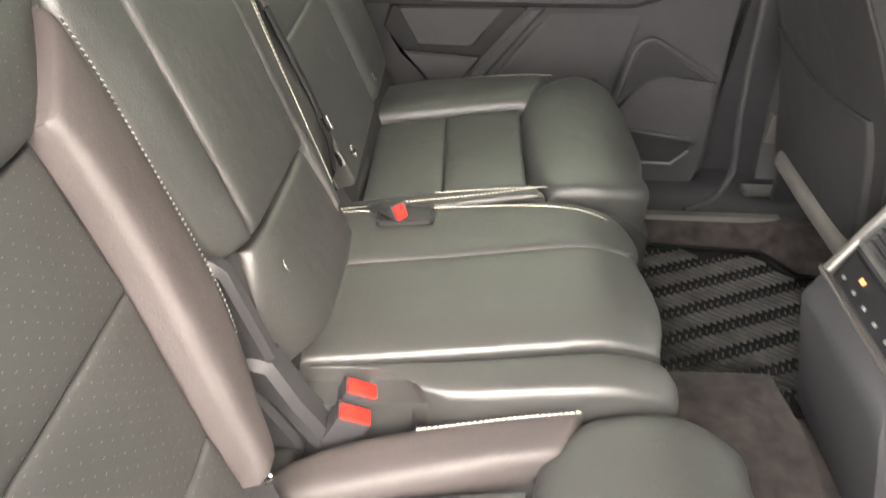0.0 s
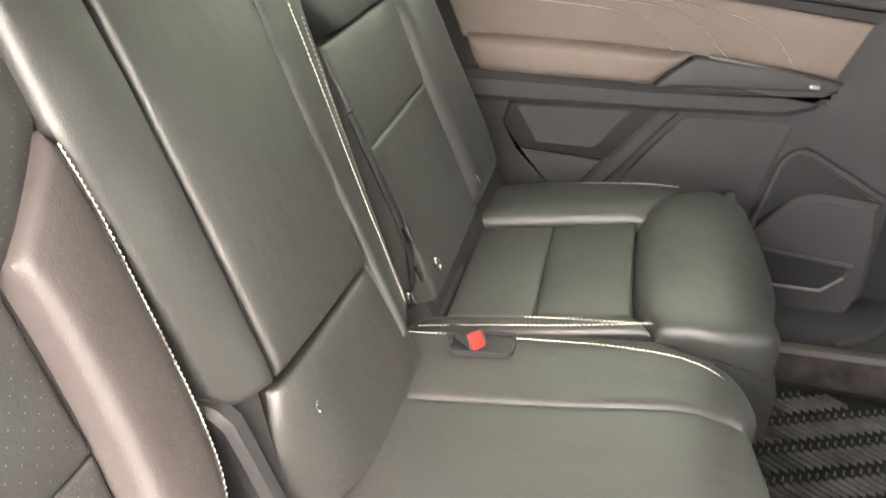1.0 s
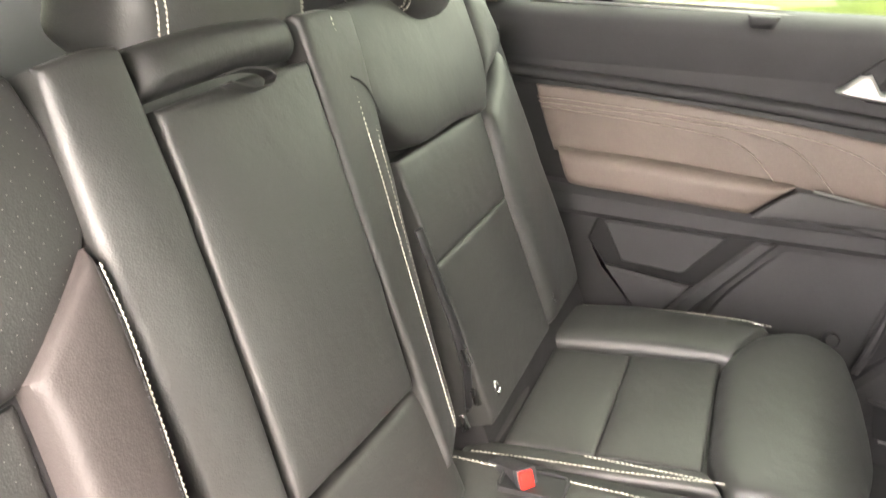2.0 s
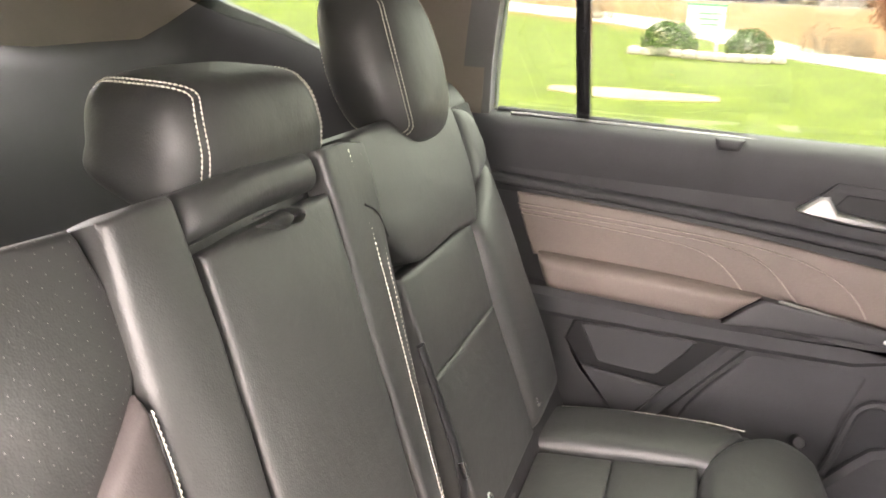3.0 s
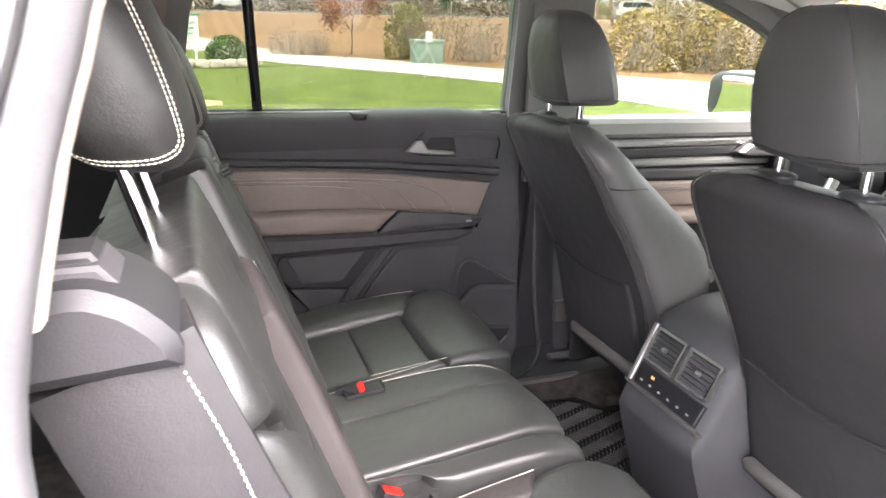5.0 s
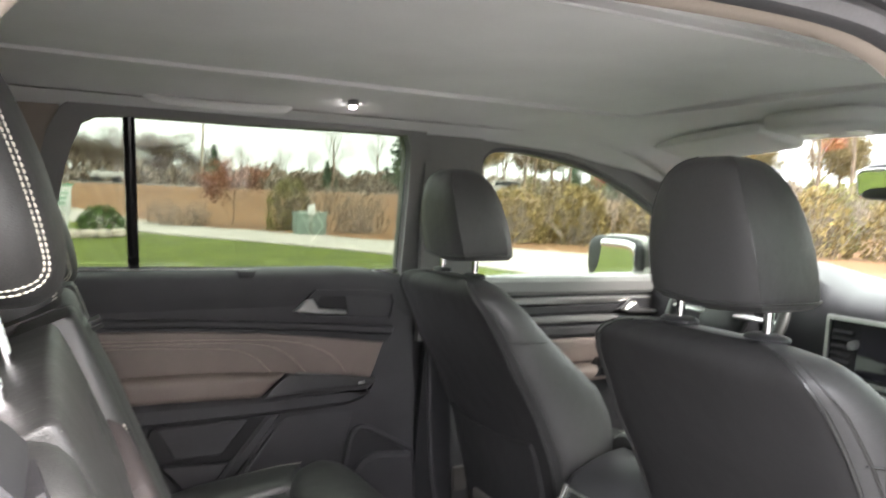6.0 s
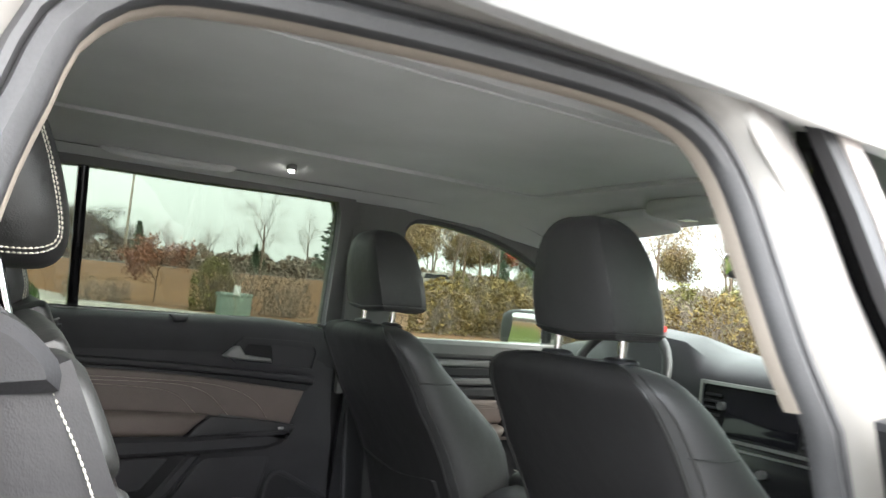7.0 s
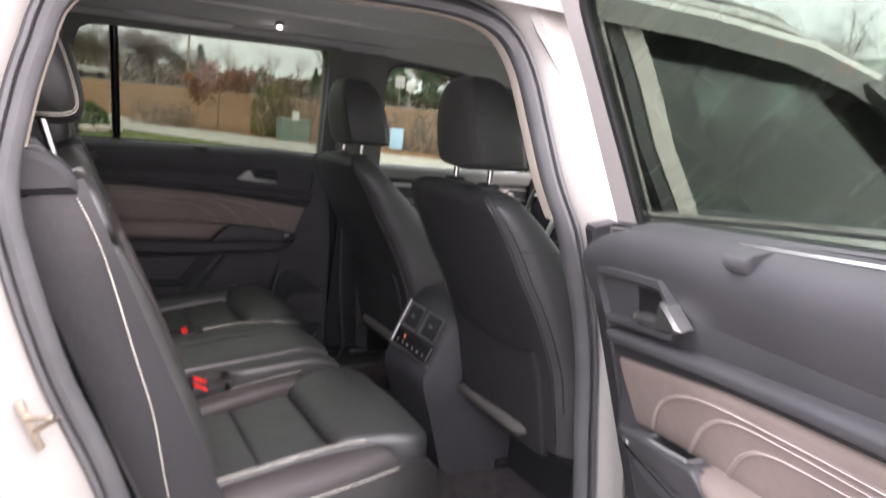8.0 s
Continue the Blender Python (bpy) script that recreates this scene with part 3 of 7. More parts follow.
def outboard_seat(side, skin):
    """An outboard seat of the second row. side: 1 is the far side, -1 the near one."""
    S = thing("passenger_bench", "black leather rear car seat with cream stitching" + (" and perforated panels" if side < 0 else " beside the far door"), "car seat", "second row seats")
    bs = lambda y, t, h: back(side * y, t, h)
    cs = lambda x, y, h: cush(x, side * y, h)
    # backrest pads between seams, from the foot to the shoulder
    seams = [-0.03, 0.078, 0.206, 0.322] if side < 0 else [-0.03, 0.190, 0.322]
    seam_y = lambda t: float(np.interp(t, [-0.03, 0.045, 0.076, 0.14, 0.206, 0.272, 0.33], [0.338, 0.328, 0.320, 0.306, 0.289, 0.277, 0.272]))
    edge_y = lambda t: float(np.interp(t, [-0.1, 0.015, 0.049, 0.097, 0.125, 0.16, 0.225, 0.276, 0.33, 0.38], [0.325, 0.303, 0.288, 0.264, 0.244, 0.231, 0.219, 0.211, 0.203, 0.200])) if side < 0 else 0.222
    for a, b in zip(seams, seams[1:]):
        lo = (seam_y(a) + 0.002, seam_y(b) + 0.002) if side < 0 else (0.213, 0.215)
        pad("backrest_pad", [[(lo[0], a), (0.37, a), (0.468, a)], [(lo[1], b), (0.37, b), (0.468 + 0.015 * (b > 0.2), b)]], skin, S, bs, 0.022, 0.0045, 0.004, 0.05, 8)
    pad("shoulder_pad", [[(0.184, 0.400), (0.222, 0.352), (0.270, 0.326), (0.40, 0.326), (0.483, 0.318), (0.50, 0.335), (0.52, 0.350)],
                         [(0.179, 0.44), (0.25, 0.42), (0.40, 0.41), (0.50, 0.41), (0.535, 0.41)],
                         [(0.187, 0.500), (0.28, 0.504), (0.40, 0.504), (0.49, 0.500), (0.53, 0.495)]], skin, S, bs, 0.030, 0.008, 0.008, 0.09, 12,
        dent=(0.315, 0.415, 0.020, 0.024) if side < 0 else None)
    pad("shoulder_pad", [[(0.524, 0.352), (0.555, 0.368), (0.59, 0.385)], [(0.539, 0.41), (0.58, 0.41), (0.632, 0.41)], [(0.534, 0.495), (0.58, 0.488), (0.612, 0.470)]], LEATHER, S, bs, 0.028, 0.018, 0.006, 0.09, 8)
    inner = MAUVE if side < 0 else LEATHER
    if side < 0:
        ts = (0.386, 0.30, 0.24, 0.18, 0.12, 0.07, 0.02)
        pad("backrest_bolster", [[(edge_y(t) + 0.001, t) for t in ts], [((edge_y(t) + seam_y(t)) / 2, t - 0.028 * (t > 0.33)) for t in ts], [(seam_y(t), t - 0.056 * (t > 0.33)) for t in ts]], inner, S, bs, 0.048, 0.010, 0.005, 0.05, 9, "satin inner bolster")
    pad("backrest_bolster", [[(0.487, 0.312), (0.472, 0.2), (0.470, 0.07), (0.470, -0.03)], [(0.54, 0.345), (0.54, 0.2), (0.55, 0.07), (0.55, -0.03)], [(0.618, 0.40), (0.625, 0.2), (0.64, 0.07), (0.64, -0.03)]], LEATHER, S, bs, 0.030, 0.020, 0.012, 0.10, 8)
    for k in (0, 1) if side < 0 else ():
        stitches("stitching", [bs(edge_y(t) + 0.003 + 0.005 * k, t, 0.0475 + 0.003 * k) for t in (0.375, 0.33, 0.28, 0.23, 0.18, 0.14, 0.115)], S, normal=(0.8, 0.4, 0.4), pitch=0.0046, size=(0.0041, 0.0010), mat=THREAD if k == 0 else DARKPLASTIC, label="cream contrast stitching" if k == 0 else "dark seam stitching")
    stitches("stitching", [bs(0.632, 0.479, 0.004), bs(0.650, 0.388, 0.006), bs(0.659, 0.229, -0.011), bs(0.660, 0.134, -0.022), bs(0.657, 0.011, -0.048), bs(0.64, -0.08, -0.06)], S, normal=(0.1, side, 0), pitch=0.0052, size=(0.0040, 0.0010))
    # side and rear of the backrest
    secs = []
    for t in np.linspace(-0.10, 0.49, 12):
        w = 0.652 - 0.012 * max(0, (t - 0.36) / 0.13) ** 2
        i = edge_y(t)
        secs.append([bs(i + 0.006, t, 0.030 if side < 0 else -0.005), bs(i, t, 0.02 if side < 0 else -0.02), bs(i, t, -0.085), bs(0.30, t, -0.105), bs(0.5, t, -0.105), bs(w - 0.01, t, -0.085), bs(w, t, -0.03), bs(w - 0.012, t, 0.022), bs(0.4, t, 0.0)])
    loft("backrest_shell", secs, SIDEVINYL, S, "smooth black vinyl backrest side", closed=True, cap=True)
    # plastic shoulder cap with a lever in a slot
    capf = lambda x, z, h: Vector((x, side * (0.560 + h), z))
    cap_line = [tuple(p) for p in spline([(-0.120, 1.222), (-0.121, 1.240), (-0.137, 1.259), (-0.154, 1.271), (-0.178, 1.278), (-0.212, 1.270), (-0.240, 1.248), (-0.248, 1.212)], np.linspace(0, 1, 18))]
    cap = prism("shoulder_cap", cap_line, DARKPLASTIC, S, capf, -0.012, 0.090, 0.010, "dark plastic shoulder cap")
    prism("lever_bezel", [(-0.144, 1.258), (-0.215, 1.262), (-0.215, 1.283), (-0.165, 1.284)], PLASTIC, cap, capf, 0.004, 0.060, 0.003, "pale grey lever surround")
    prism("release_lever", [(-0.150, 1.262), (-0.205, 1.268), (-0.205, 1.289), (-0.170, 1.290)], DARKPLASTIC, cap, capf, 0.012, 0.050, 0.003, "black release lever")
    # cushion
    ci, co = (0.240, 0.490) if side > 0 else (0.280, 0.548)
    for a, b in ((0.085, 0.205), (0.205, 0.330)) if side > 0 else ((0.064, 0.176), (0.176, 0.302)):
        pad("cushion_pad", [[(a, ci), (b, ci)], [(a, 0.37), (b, 0.37)], [(a, co), (b, co)]], skin, S, cs, 0.014, 0.005, 0.005, 0.05, 8)
    nr = 0.0 if side > 0 else 0.027
    pad("cushion_roll", [[(0.36, 0.205), (0.45, 0.200), (0.505, 0.225), (0.513, 0.25)], [(0.338 - nr, 0.26), (0.42, 0.28), (0.51, 0.285)], [(0.334 - nr, 0.36), (0.42, 0.36), (0.522, 0.36)], [(0.336 - nr, 0.485), (0.42, 0.49), (0.515, 0.49)], [(0.372 - 2 * nr, 0.565 - nr * 0.6), (0.44, 0.60), (0.485, 0.585), (0.50, 0.56)]], LEATHER, S, cs, 0.021, 0.017, 0.007, 0.10, 12)
    if side > 0:
        pad("cushion_bolster", [[(0.06, 0.498), (0.2, 0.497), (0.330, 0.493), (0.338, 0.492)], [(0.05, 0.56), (0.2, 0.565), (0.34, 0.55), (0.365, 0.54)], [(0.05, 0.625), (0.2, 0.628), (0.33, 0.606), (0.395, 0.590)]], LEATHER, S, cs, 0.026, 0.014, 0.010, 0.09, 8)
    else:
        pad("cushion_border", [[(0.04, 0.552), (0.2, 0.552), (0.31, 0.552), (0.36, 0.560)], [(0.04, 0.562), (0.2, 0.560), (0.31, 0.563), (0.37, 0.572)], [(0.04, 0.573), (0.2, 0.568), (0.31, 0.573), (0.38, 0.586)]], LEATHER, S, cs, 0.016, 0.004, 0.004, 0.06, 8)
        bolster = lambda x, y, h: cs(x, y, h - 9.0 * max(0, y - 0.592) ** 2)
        pad("cushion_bolster", [[(0.04, 0.575), (0.2, 0.571), (0.31, 0.576), (0.38, 0.590)], [(0.04, 0.605), (0.2, 0.606), (0.31, 0.607), (0.395, 0.610)], [(0.04, 0.638), (0.2, 0.641), (0.32, 0.640), (0.41, 0.630)]], MAUVE, S, bolster, 0.018, 0.014, 0.004, 0.09, 9, "satin outer cushion bolster")
    if side > 0:
        pad("cushion_bolster", [[(0.05, 0.196), (0.20, 0.198), (0.355, 0.205)], [(0.05, 0.216), (0.20, 0.216), (0.345, 0.222)], [(0.05, 0.236), (0.2, 0.236), (0.335, 0.238)]], LEATHER, S, cs, 0.018, 0.008, 0.004, 0.09, 7)
    else:
        pad("cushion_bolster", [[(0.047, 0.270), (0.066, 0.246), (0.125, 0.222), (0.194, 0.211), (0.28, 0.205), (0.36, 0.200)], [(0.048, 0.280), (0.07, 0.266), (0.13, 0.25), (0.20, 0.242), (0.345, 0.228)], [(0.052, 0.292), (0.088, 0.287), (0.16, 0.278), (0.232, 0.268), (0.334, 0.252)]], MAUVE, S, cs, 0.026, 0.010, 0.008, 0.09, 9, "satin inner cushion bolster", dent=(0.255, 0.235, 0.014, 0.007))
    pad("cushion_rear_roll", [[(0.035, 0.21), (0.075, 0.21)], [(0.035, 0.36), (0.08, 0.36)], [(0.035, 0.50), (0.078, 0.495)]], LEATHER, S, cs, 0.016, 0.014, 0.006, 0.06, 8)
    if side > 0:
        stitches("stitching", [cs(0.05, 0.628, 0.022), cs(0.2, 0.631, 0.022), cs(0.33, 0.608, 0.026), cs(0.395, 0.592, 0.024)], S, normal=(0, side * 0.7, 0.7), pitch=0.0052, size=(0.0040, 0.0010))
        stitches("stitching", [cs(0.10, 0.642, -0.035), cs(0.2, 0.645, -0.035), cs(0.33, 0.632, -0.03), cs(0.42, 0.618, -0.02)], S, normal=(0, side, 0.2), pitch=0.0052, size=(0.0040, 0.0010))
    else:
        for k in (0, 1):
            stitches("stitching", [cs(0.05, 0.568 - 0.008 * k, 0.0215), cs(0.2, 0.563 - 0.008 * k, 0.0215), cs(0.31, 0.567 - 0.008 * k, 0.0215), cs(0.362, 0.576 - 0.008 * k, 0.020)], S, normal=(0, -0.3, 0.9), pitch=0.0052, size=(0.0040, 0.0010))
        stitches("stitching", [cs(0.08, 0.648, -0.012), cs(0.2, 0.651, -0.012), cs(0.32, 0.650, -0.012), cs(0.405, 0.640, -0.014)], S, normal=(0, side, 0.3), pitch=0.0052, size=(0.0044, 0.0012))
    stitches("stitching", [cs(0.195, 0.2165, 0.0305), cs(0.28, 0.2105, 0.0305), cs(0.355, 0.206, 0.0285)], S, normal=(0, 0, 1))
    # body of the cushion and its base
    secs = []
    for x in np.linspace(0.02, 0.515, 14):
        k = max(0, (x - 0.36) / 0.155)
        w = 0.645 - 0.055 * k ** 2
        i = 0.19 + 0.02 * k ** 2
        top = -0.012 - 0.03 * k ** 3
        secs.append([cs(x, i, top), cs(x, i, -0.10), cs(x, i + 0.03, -0.16), cs(x, 0.4, -0.165), cs(x, w - 0.03, -0.16), cs(x, w, -0.10), cs(x, w - 0.004, top), cs(x, 0.4, -0.012)])
    loft("cushion_shell", secs, LEATHER, S, closed=True, cap=True)
    for x in (0.08, 0.38):
        box("seat_leg", (x, 0.27 if side > 0 else -0.57, 0.40), (x + 0.06, 0.57 if side > 0 else -0.27, 0.58), DARKPLASTIC, S, "black plastic seat base", 0.01)
    # anchor eyes at the foot of the backrest
    for y in (0.316 if side < 0 else 0.230, 0.493):
        tube("anchor_eye", [bs(y + 0.006 * math.cos(a), 0.012 + 0.008 * math.sin(a), 0.034) for a in np.linspace(0, 6.283, 13)[:-1]], 0.0020, CHROME, S, "chromed child-seat anchor eye", 6, True)
    headrest(S, side * 0.392, 0.0 if side > 0 else 0.085)
    return S


def headrest(S, y0, lift, squat=False):
    """A headrest on two posts with a side seam sewn in two rows."""
    if squat:
        c, size = Vector((-0.168, y0, 1.277)), (0.066, 0.116, 0.058)
    else:
        c, size = Vector((-0.150 - 0.3 * lift, y0, 1.322 + lift)), (0.060, 0.104, 0.105)

    def shape(q):
        f = q.z / size[2]
        if squat:
            return Vector((q.x * (1 - 0.10 * max(0, f)) - 0.15 * q.z - 0.02 * max(0, -f) * (q.y / size[1]) ** 2, q.y * (1 - 0.06 * f), q.z - (0.026 * max(0, -f) * max(0, q.x / size[0])) + 0.034 * max(0, -q.x / size[0]) * max(0, -f)))
        return Vector((q.x * (1 - 0.12 * max(0, f)) - 0.30 * q.z - 0.010 * (q.y / size[1]) ** 2, q.y * (1 - 0.10 * max(0, f) - 0.06 * max(0, -f)), q.z))
    head = blob("headrest", c, size, LEATHER, S, 4.2 if squat else 3.1, shape, None, 18, "black leather headrest")
    for s in (-1, 1):
        for k in (0, 1):
            path = []
            for a in np.linspace(-179, 179, 56):
                big = max(abs(math.cos(radians(a))), abs(math.sin(radians(a))) ** 1.0)
                e = (math.cos(radians(a)) / big, s * (0.84 + 0.10 * k), math.sin(radians(a)) / big)
                path.append(c + blob_point(e, [x * 1.004 for x in size], 4.2 if squat else 3.1, shape))
            st = stitches("stitching", path, head, normal=(0.3, s, 0.3), pitch=0.0046, size=(0.0038, 0.0009), lift=0.0010)
    for s in (-1, 1):
        p = tube("headrest_post", [c + Vector((0.045, s * 0.055, -0.16 - (lift if not squat else 0) * 0.6)), c + Vector((0.005, s * 0.055, -size[2] * 0.6))], 0.0065, CHROME, S, "chrome headrest post", 10)
        tube("post_guide", [c + Vector((0.047, s * 0.055, -0.175 - lift * 0.6)), c + Vector((0.040, s * 0.055, -0.145 - lift * 0.6))], 0.016, DARKPLASTIC, S, "black plastic post guide", 12)
    return head


outboard_seat(1, LEATHER)
outboard_seat(-1, PERF)

# the middle seat
mid = thing("middle_seat", "narrow black leather middle seat with fold-down backrest panel", "car seat", "second row seats")
pad("backrest_panel", [[(-0.142, 0.137), (-0.05, 0.130), (0.050, 0.124)], [(-0.125, 0.30), (-0.03, 0.30), (0.070, 0.29)], [(-0.108, 0.452), (-0.01, 0.456), (0.086, 0.455)]], LEATHER, mid, back, 0.050, 0.006, 0.006, 0.05, 12)
pad("backrest_head", [[(-0.108, 0.459), (-0.01, 0.463), (0.088, 0.461)], [(-0.10, 0.500), (-0.01, 0.505), (0.09, 0.500)]], LEATHER, mid, back, 0.046, 0.016, 0.006, 0.07, 8)
near_flank = lambda y, t, h: back(y, t, h - 5.0 * max(0, -0.150 - y) ** 2)
pad("backrest_flank", [[(-0.203, 0.170), (-0.190, 0.150), (-0.150, 0.137)], [(-0.196, 0.35), (-0.155, 0.35), (-0.124, 0.35)], [(-0.180, 0.498), (-0.14, 0.502), (-0.114, 0.50)]], LEATHER, mid, near_flank, 0.050, 0.007, 0.002, 0.05, 9)
flank = lambda y, t, h: back(y, t, h - 0.036 * (1 - min(1, max(0, t) / 0.46)) * min(1.3, max(0, (y - 0.055) / 0.085)))
pad("backrest_flank", [[(0.060, 0.02), (0.10, 0.02), (0.150, 0.015)], [(0.072, 0.25), (0.115, 0.25), (0.170, 0.25)], [(0.093, 0.497), (0.14, 0.497), (0.186, 0.49)]], LEATHER, mid, flank, 0.052, 0.007, 0.003, 0.09, 10)
pad("backrest_flap", [[(-0.188, 0.0), (-0.05, -0.03), (0.088, -0.03)], [(-0.168, 0.06), (-0.05, 0.055), (0.080, 0.05)], [(-0.140, 0.121), (-0.04, 0.118), (0.066, 0.113)]], LEATHER, mid, lambda y, t, h: back(y, t, h - 7.0 * max(0, -0.105 - y) ** 2), 0.038, 0.008, 0.006, 0.006, 10)
loft("side_gusset", [[back(-0.150, 0.150, 0.03), back(-0.185, 0.155, 0.02), back(-0.205, 0.17, -0.02)], [back(-0.165, 0.08, 0.02), back(-0.195, 0.08, 0.0), back(-0.21, 0.08, -0.05)], [back(-0.188, 0.0, 0.01), back(-0.20, 0.0, -0.01), back(-0.212, 0.0, -0.06)], [back(-0.188, -0.12, 0.03), back(-0.20, -0.12, 0.0), back(-0.212, -0.12, -0.06)]], BACKVINYL, mid, "dark cloth gusset")
stitches("stitching", [flank(0.120, 0.03, 0.0545), flank(0.130, 0.2, 0.0555), flank(0.138, 0.35, 0.0555), flank(0.144, 0.49, 0.052)], mid, normal=(0.9, 0, 0.4))
stitches("stitching", [flank(0.140, 0.03, 0.0525), flank(0.152, 0.2, 0.0535), flank(0.161, 0.35, 0.0535), flank(0.168, 0.48, 0.051)], mid, normal=(0.9, 0.1, 0.4))
loft("backrest_shell", [[back(-0.175 + 0.03 * t, t, 0.03), back(-0.17, t, -0.09), back(0.14, t, -0.09), back(0.14 + 0.07 * t, t, 0.0 + 0.04 * t), back(0.0, t, 0.030)] for t in (0.15, 0.2, 0.35, 0.49)], LEATHER, mid, closed=True, cap=True)
tube("anchor_eye", [back(-0.112 + 0.005 * math.cos(a), 0.075 + 0.009 * math.sin(a), 0.040) for a in np.linspace(0, 6.283, 13)[:-1]], 0.0018, CHROME, mid, "chromed child-seat anchor eye", 6, True)
# pull strap at the panel's top
strap_path = [tuple(p) for p in spline([(-0.046, 0.4605), (-0.020, 0.4605), (0.002, 0.4555), (0.011, 0.4485), (0.003, 0.4430), (-0.018, 0.4445), (-0.044, 0.4540)], np.linspace(0, 1, 22))]
thick("pull_strap", [[back(y, t, 0.053 + 0.013 * k) for y, t in strap_path] for k in (0, 0.5, 1)], LEATHER, 0.0016, mid, "black leather pull loop", (0, 0, 1))
tube("flank_seam", [tuple(p) for p in spline([flank(0.140, 0.427, 0.0550), flank(0.155, 0.420, 0.0550), flank(0.168, 0.407, 0.0545), flank(0.180, 0.382, 0.0525)], np.linspace(0, 1, 12))], 0.0011, BACKVINYL, mid, "sewn cross seam", 6)
mcush = lambda x, y, h: Vector((x, y, 0.755 + 0.10 * (x - 0.09) - max(0, x - 0.36) ** 2 * 3.5 + h))
pad("cushion_pad", [[(0.070, -0.152), (0.25, -0.146), (0.40, -0.138), (0.445, -0.135)], [(0.065, -0.06), (0.25, -0.06), (0.41, -0.055), (0.462, -0.055)], [(0.070, 0.010), (0.25, 0.018), (0.40, 0.030), (0.445, 0.030)]], LEATHER, mid, mcush, 0.018, 0.006, 0.006, 0.06, 12)
pad("cushion_side", [[(0.055, 0.016), (0.25, 0.023), (0.40, 0.036), (0.445, 0.036)], [(0.05, 0.08), (0.25, 0.085), (0.41, 0.085), (0.465, 0.08)], [(0.045, 0.158), (0.25, 0.156), (0.40, 0.148), (0.45, 0.125)]], LEATHER, mid, lambda x, y, h: mcush(x, y, h - 0.10 * max(0, y - 0.05) - 0.004), 0.014, 0.012, 0.004, 0.08, 10)
pad("cushion_side", [[(0.188, -0.160), (0.198, -0.184), (0.225, -0.197), (0.30, -0.198), (0.40, -0.196), (0.455, -0.19)], [(0.12, -0.159), (0.20, -0.166), (0.26, -0.176), (0.40, -0.171), (0.46, -0.166)], [(0.065, -0.157), (0.20, -0.153), (0.30, -0.150), (0.40, -0.144), (0.45, -0.140)]], LEATHER, mid, lambda x, y, h: mcush(x, y, h - 0.15 * max(0, -0.16 - y)), 0.012, 0.008, 0.003, 0.08, 10)
loft("buckle_pocket", [[(0.060, -0.150, z), (0.12, -0.156 - e, z), (0.180 - e, -0.160 - e, z), (0.190 - e, -0.185, z), (0.196 - e, -0.214, z)] for z, e in ((0.752, 0), (0.70, 0.004), (0.62, 0.010))], SIDEVINYL, mid, "cloth wall of the buckle pocket")
stitches("stitching", [cush(0.06, 0.188, 0.036), cush(0.15, 0.191, 0.036), cush(0.25, 0.194, 0.034), cush(0.352, 0.205, 0.030)], mid)
stitches("stitching", [mcush(0.05, 0.140, 0.006), mcush(0.2, 0.138, 0.007), mcush(0.32, 0.134, 0.007), mcush(0.40, 0.122, 0.006), mcush(0.448, 0.106, 0.0), mcush(0.468, 0.098, -0.03)], mid)
loft("cushion_shell", [[mcush(x, -0.19, -0.01 - 0.04 * k), mcush(x, -0.185, -0.20), mcush(x, 0.185, -0.20), mcush(x, 0.195, -0.03 - 0.03 * k), mcush(x, 0.1, -0.004 - 0.02 * k), mcush(x, -0.05, 0.004 - 0.02 * k)] for x, k in ((0.03, 0), (0.2, 0), (0.36, 0), (0.43, 0.3), (0.462, 1))], LEATHER, mid, closed=True, cap=True)
box("seat_leg", (0.10, -0.15, 0.40), (0.40, 0.15, 0.60), DARKPLASTIC, mid, "black plastic seat base", 0.01)
headrest(mid, 0.040, 0.0, True)
# black strip serves as strap and paints the shade of the gap
tube("gap_strap", [(-0.012, 0.190, 1.02), (0.014, 0.190, 0.955), (0.036, 0.189, 0.90), (0.052, 0.188, 0.85), (0.056, 0.187, 0.80), (0.050, 0.186, 0.765)], 0.0085, BEZEL, mid, "black strap that also darkens the seat gap", 8, False, 0.5)
for x, z in ((0.053, 0.872), (0.066, 0.818), (0.053, 0.778)):
    box("anchor_tag", (-0.004, -0.003, -0.011), (0.004, 0.003, 0.011), CHROME, mid, "small bright anchor tag", 0.0015, Matrix.Translation((x, 0.183, z)) @ pose(0, 0, 0, 0, -22, 0))


def buckle(m, label):
    """A seat-belt buckle with a red press button."""
    B = thing("belt_buckle", label, "belt buckle", "seat belt buckles")
    body = box("buckle_body", (-0.018, -0.012, -0.075), (0.018, 0.012, 0.0), DARKPLASTIC, B, "black plastic buckle body", 0.004, m)
    box("button_frame", (-0.0185, -0.0125, -0.008), (0.0185, 0.0125, 0.001), DARKPLASTIC, B, "black button frame", 0.003, m)
    box("release_button", (-0.0165, -0.0105, -0.004), (0.0165, 0.0065, 0.004), RED, B, "red press button", 0.002, m)
    return B


buckle(Matrix.Translation((0.137, -0.174, 0.757)) @ pose(0, 0, 0, 0, 28, 0) @ pose(0, 0, 0, 0, 0, 8), "black seat belt buckle with red button in a seat pocket")
buckle(Matrix.Translation((0.133, -0.203, 0.752)) @ pose(0, 0, 0, 0, 28, 0) @ pose(0, 0, 0, 0, 0, 8), "black seat belt buckle with red button in a seat pocket")
slot = rounded(0.122, 0.198, 0.098, 0.138, 0.008)
ring("buckle_slot", slot, offset_loop(slot, -0.003), SIDEVINYL, mid, mcush, -0.01, 0.0155, "rim of the buckle slot")
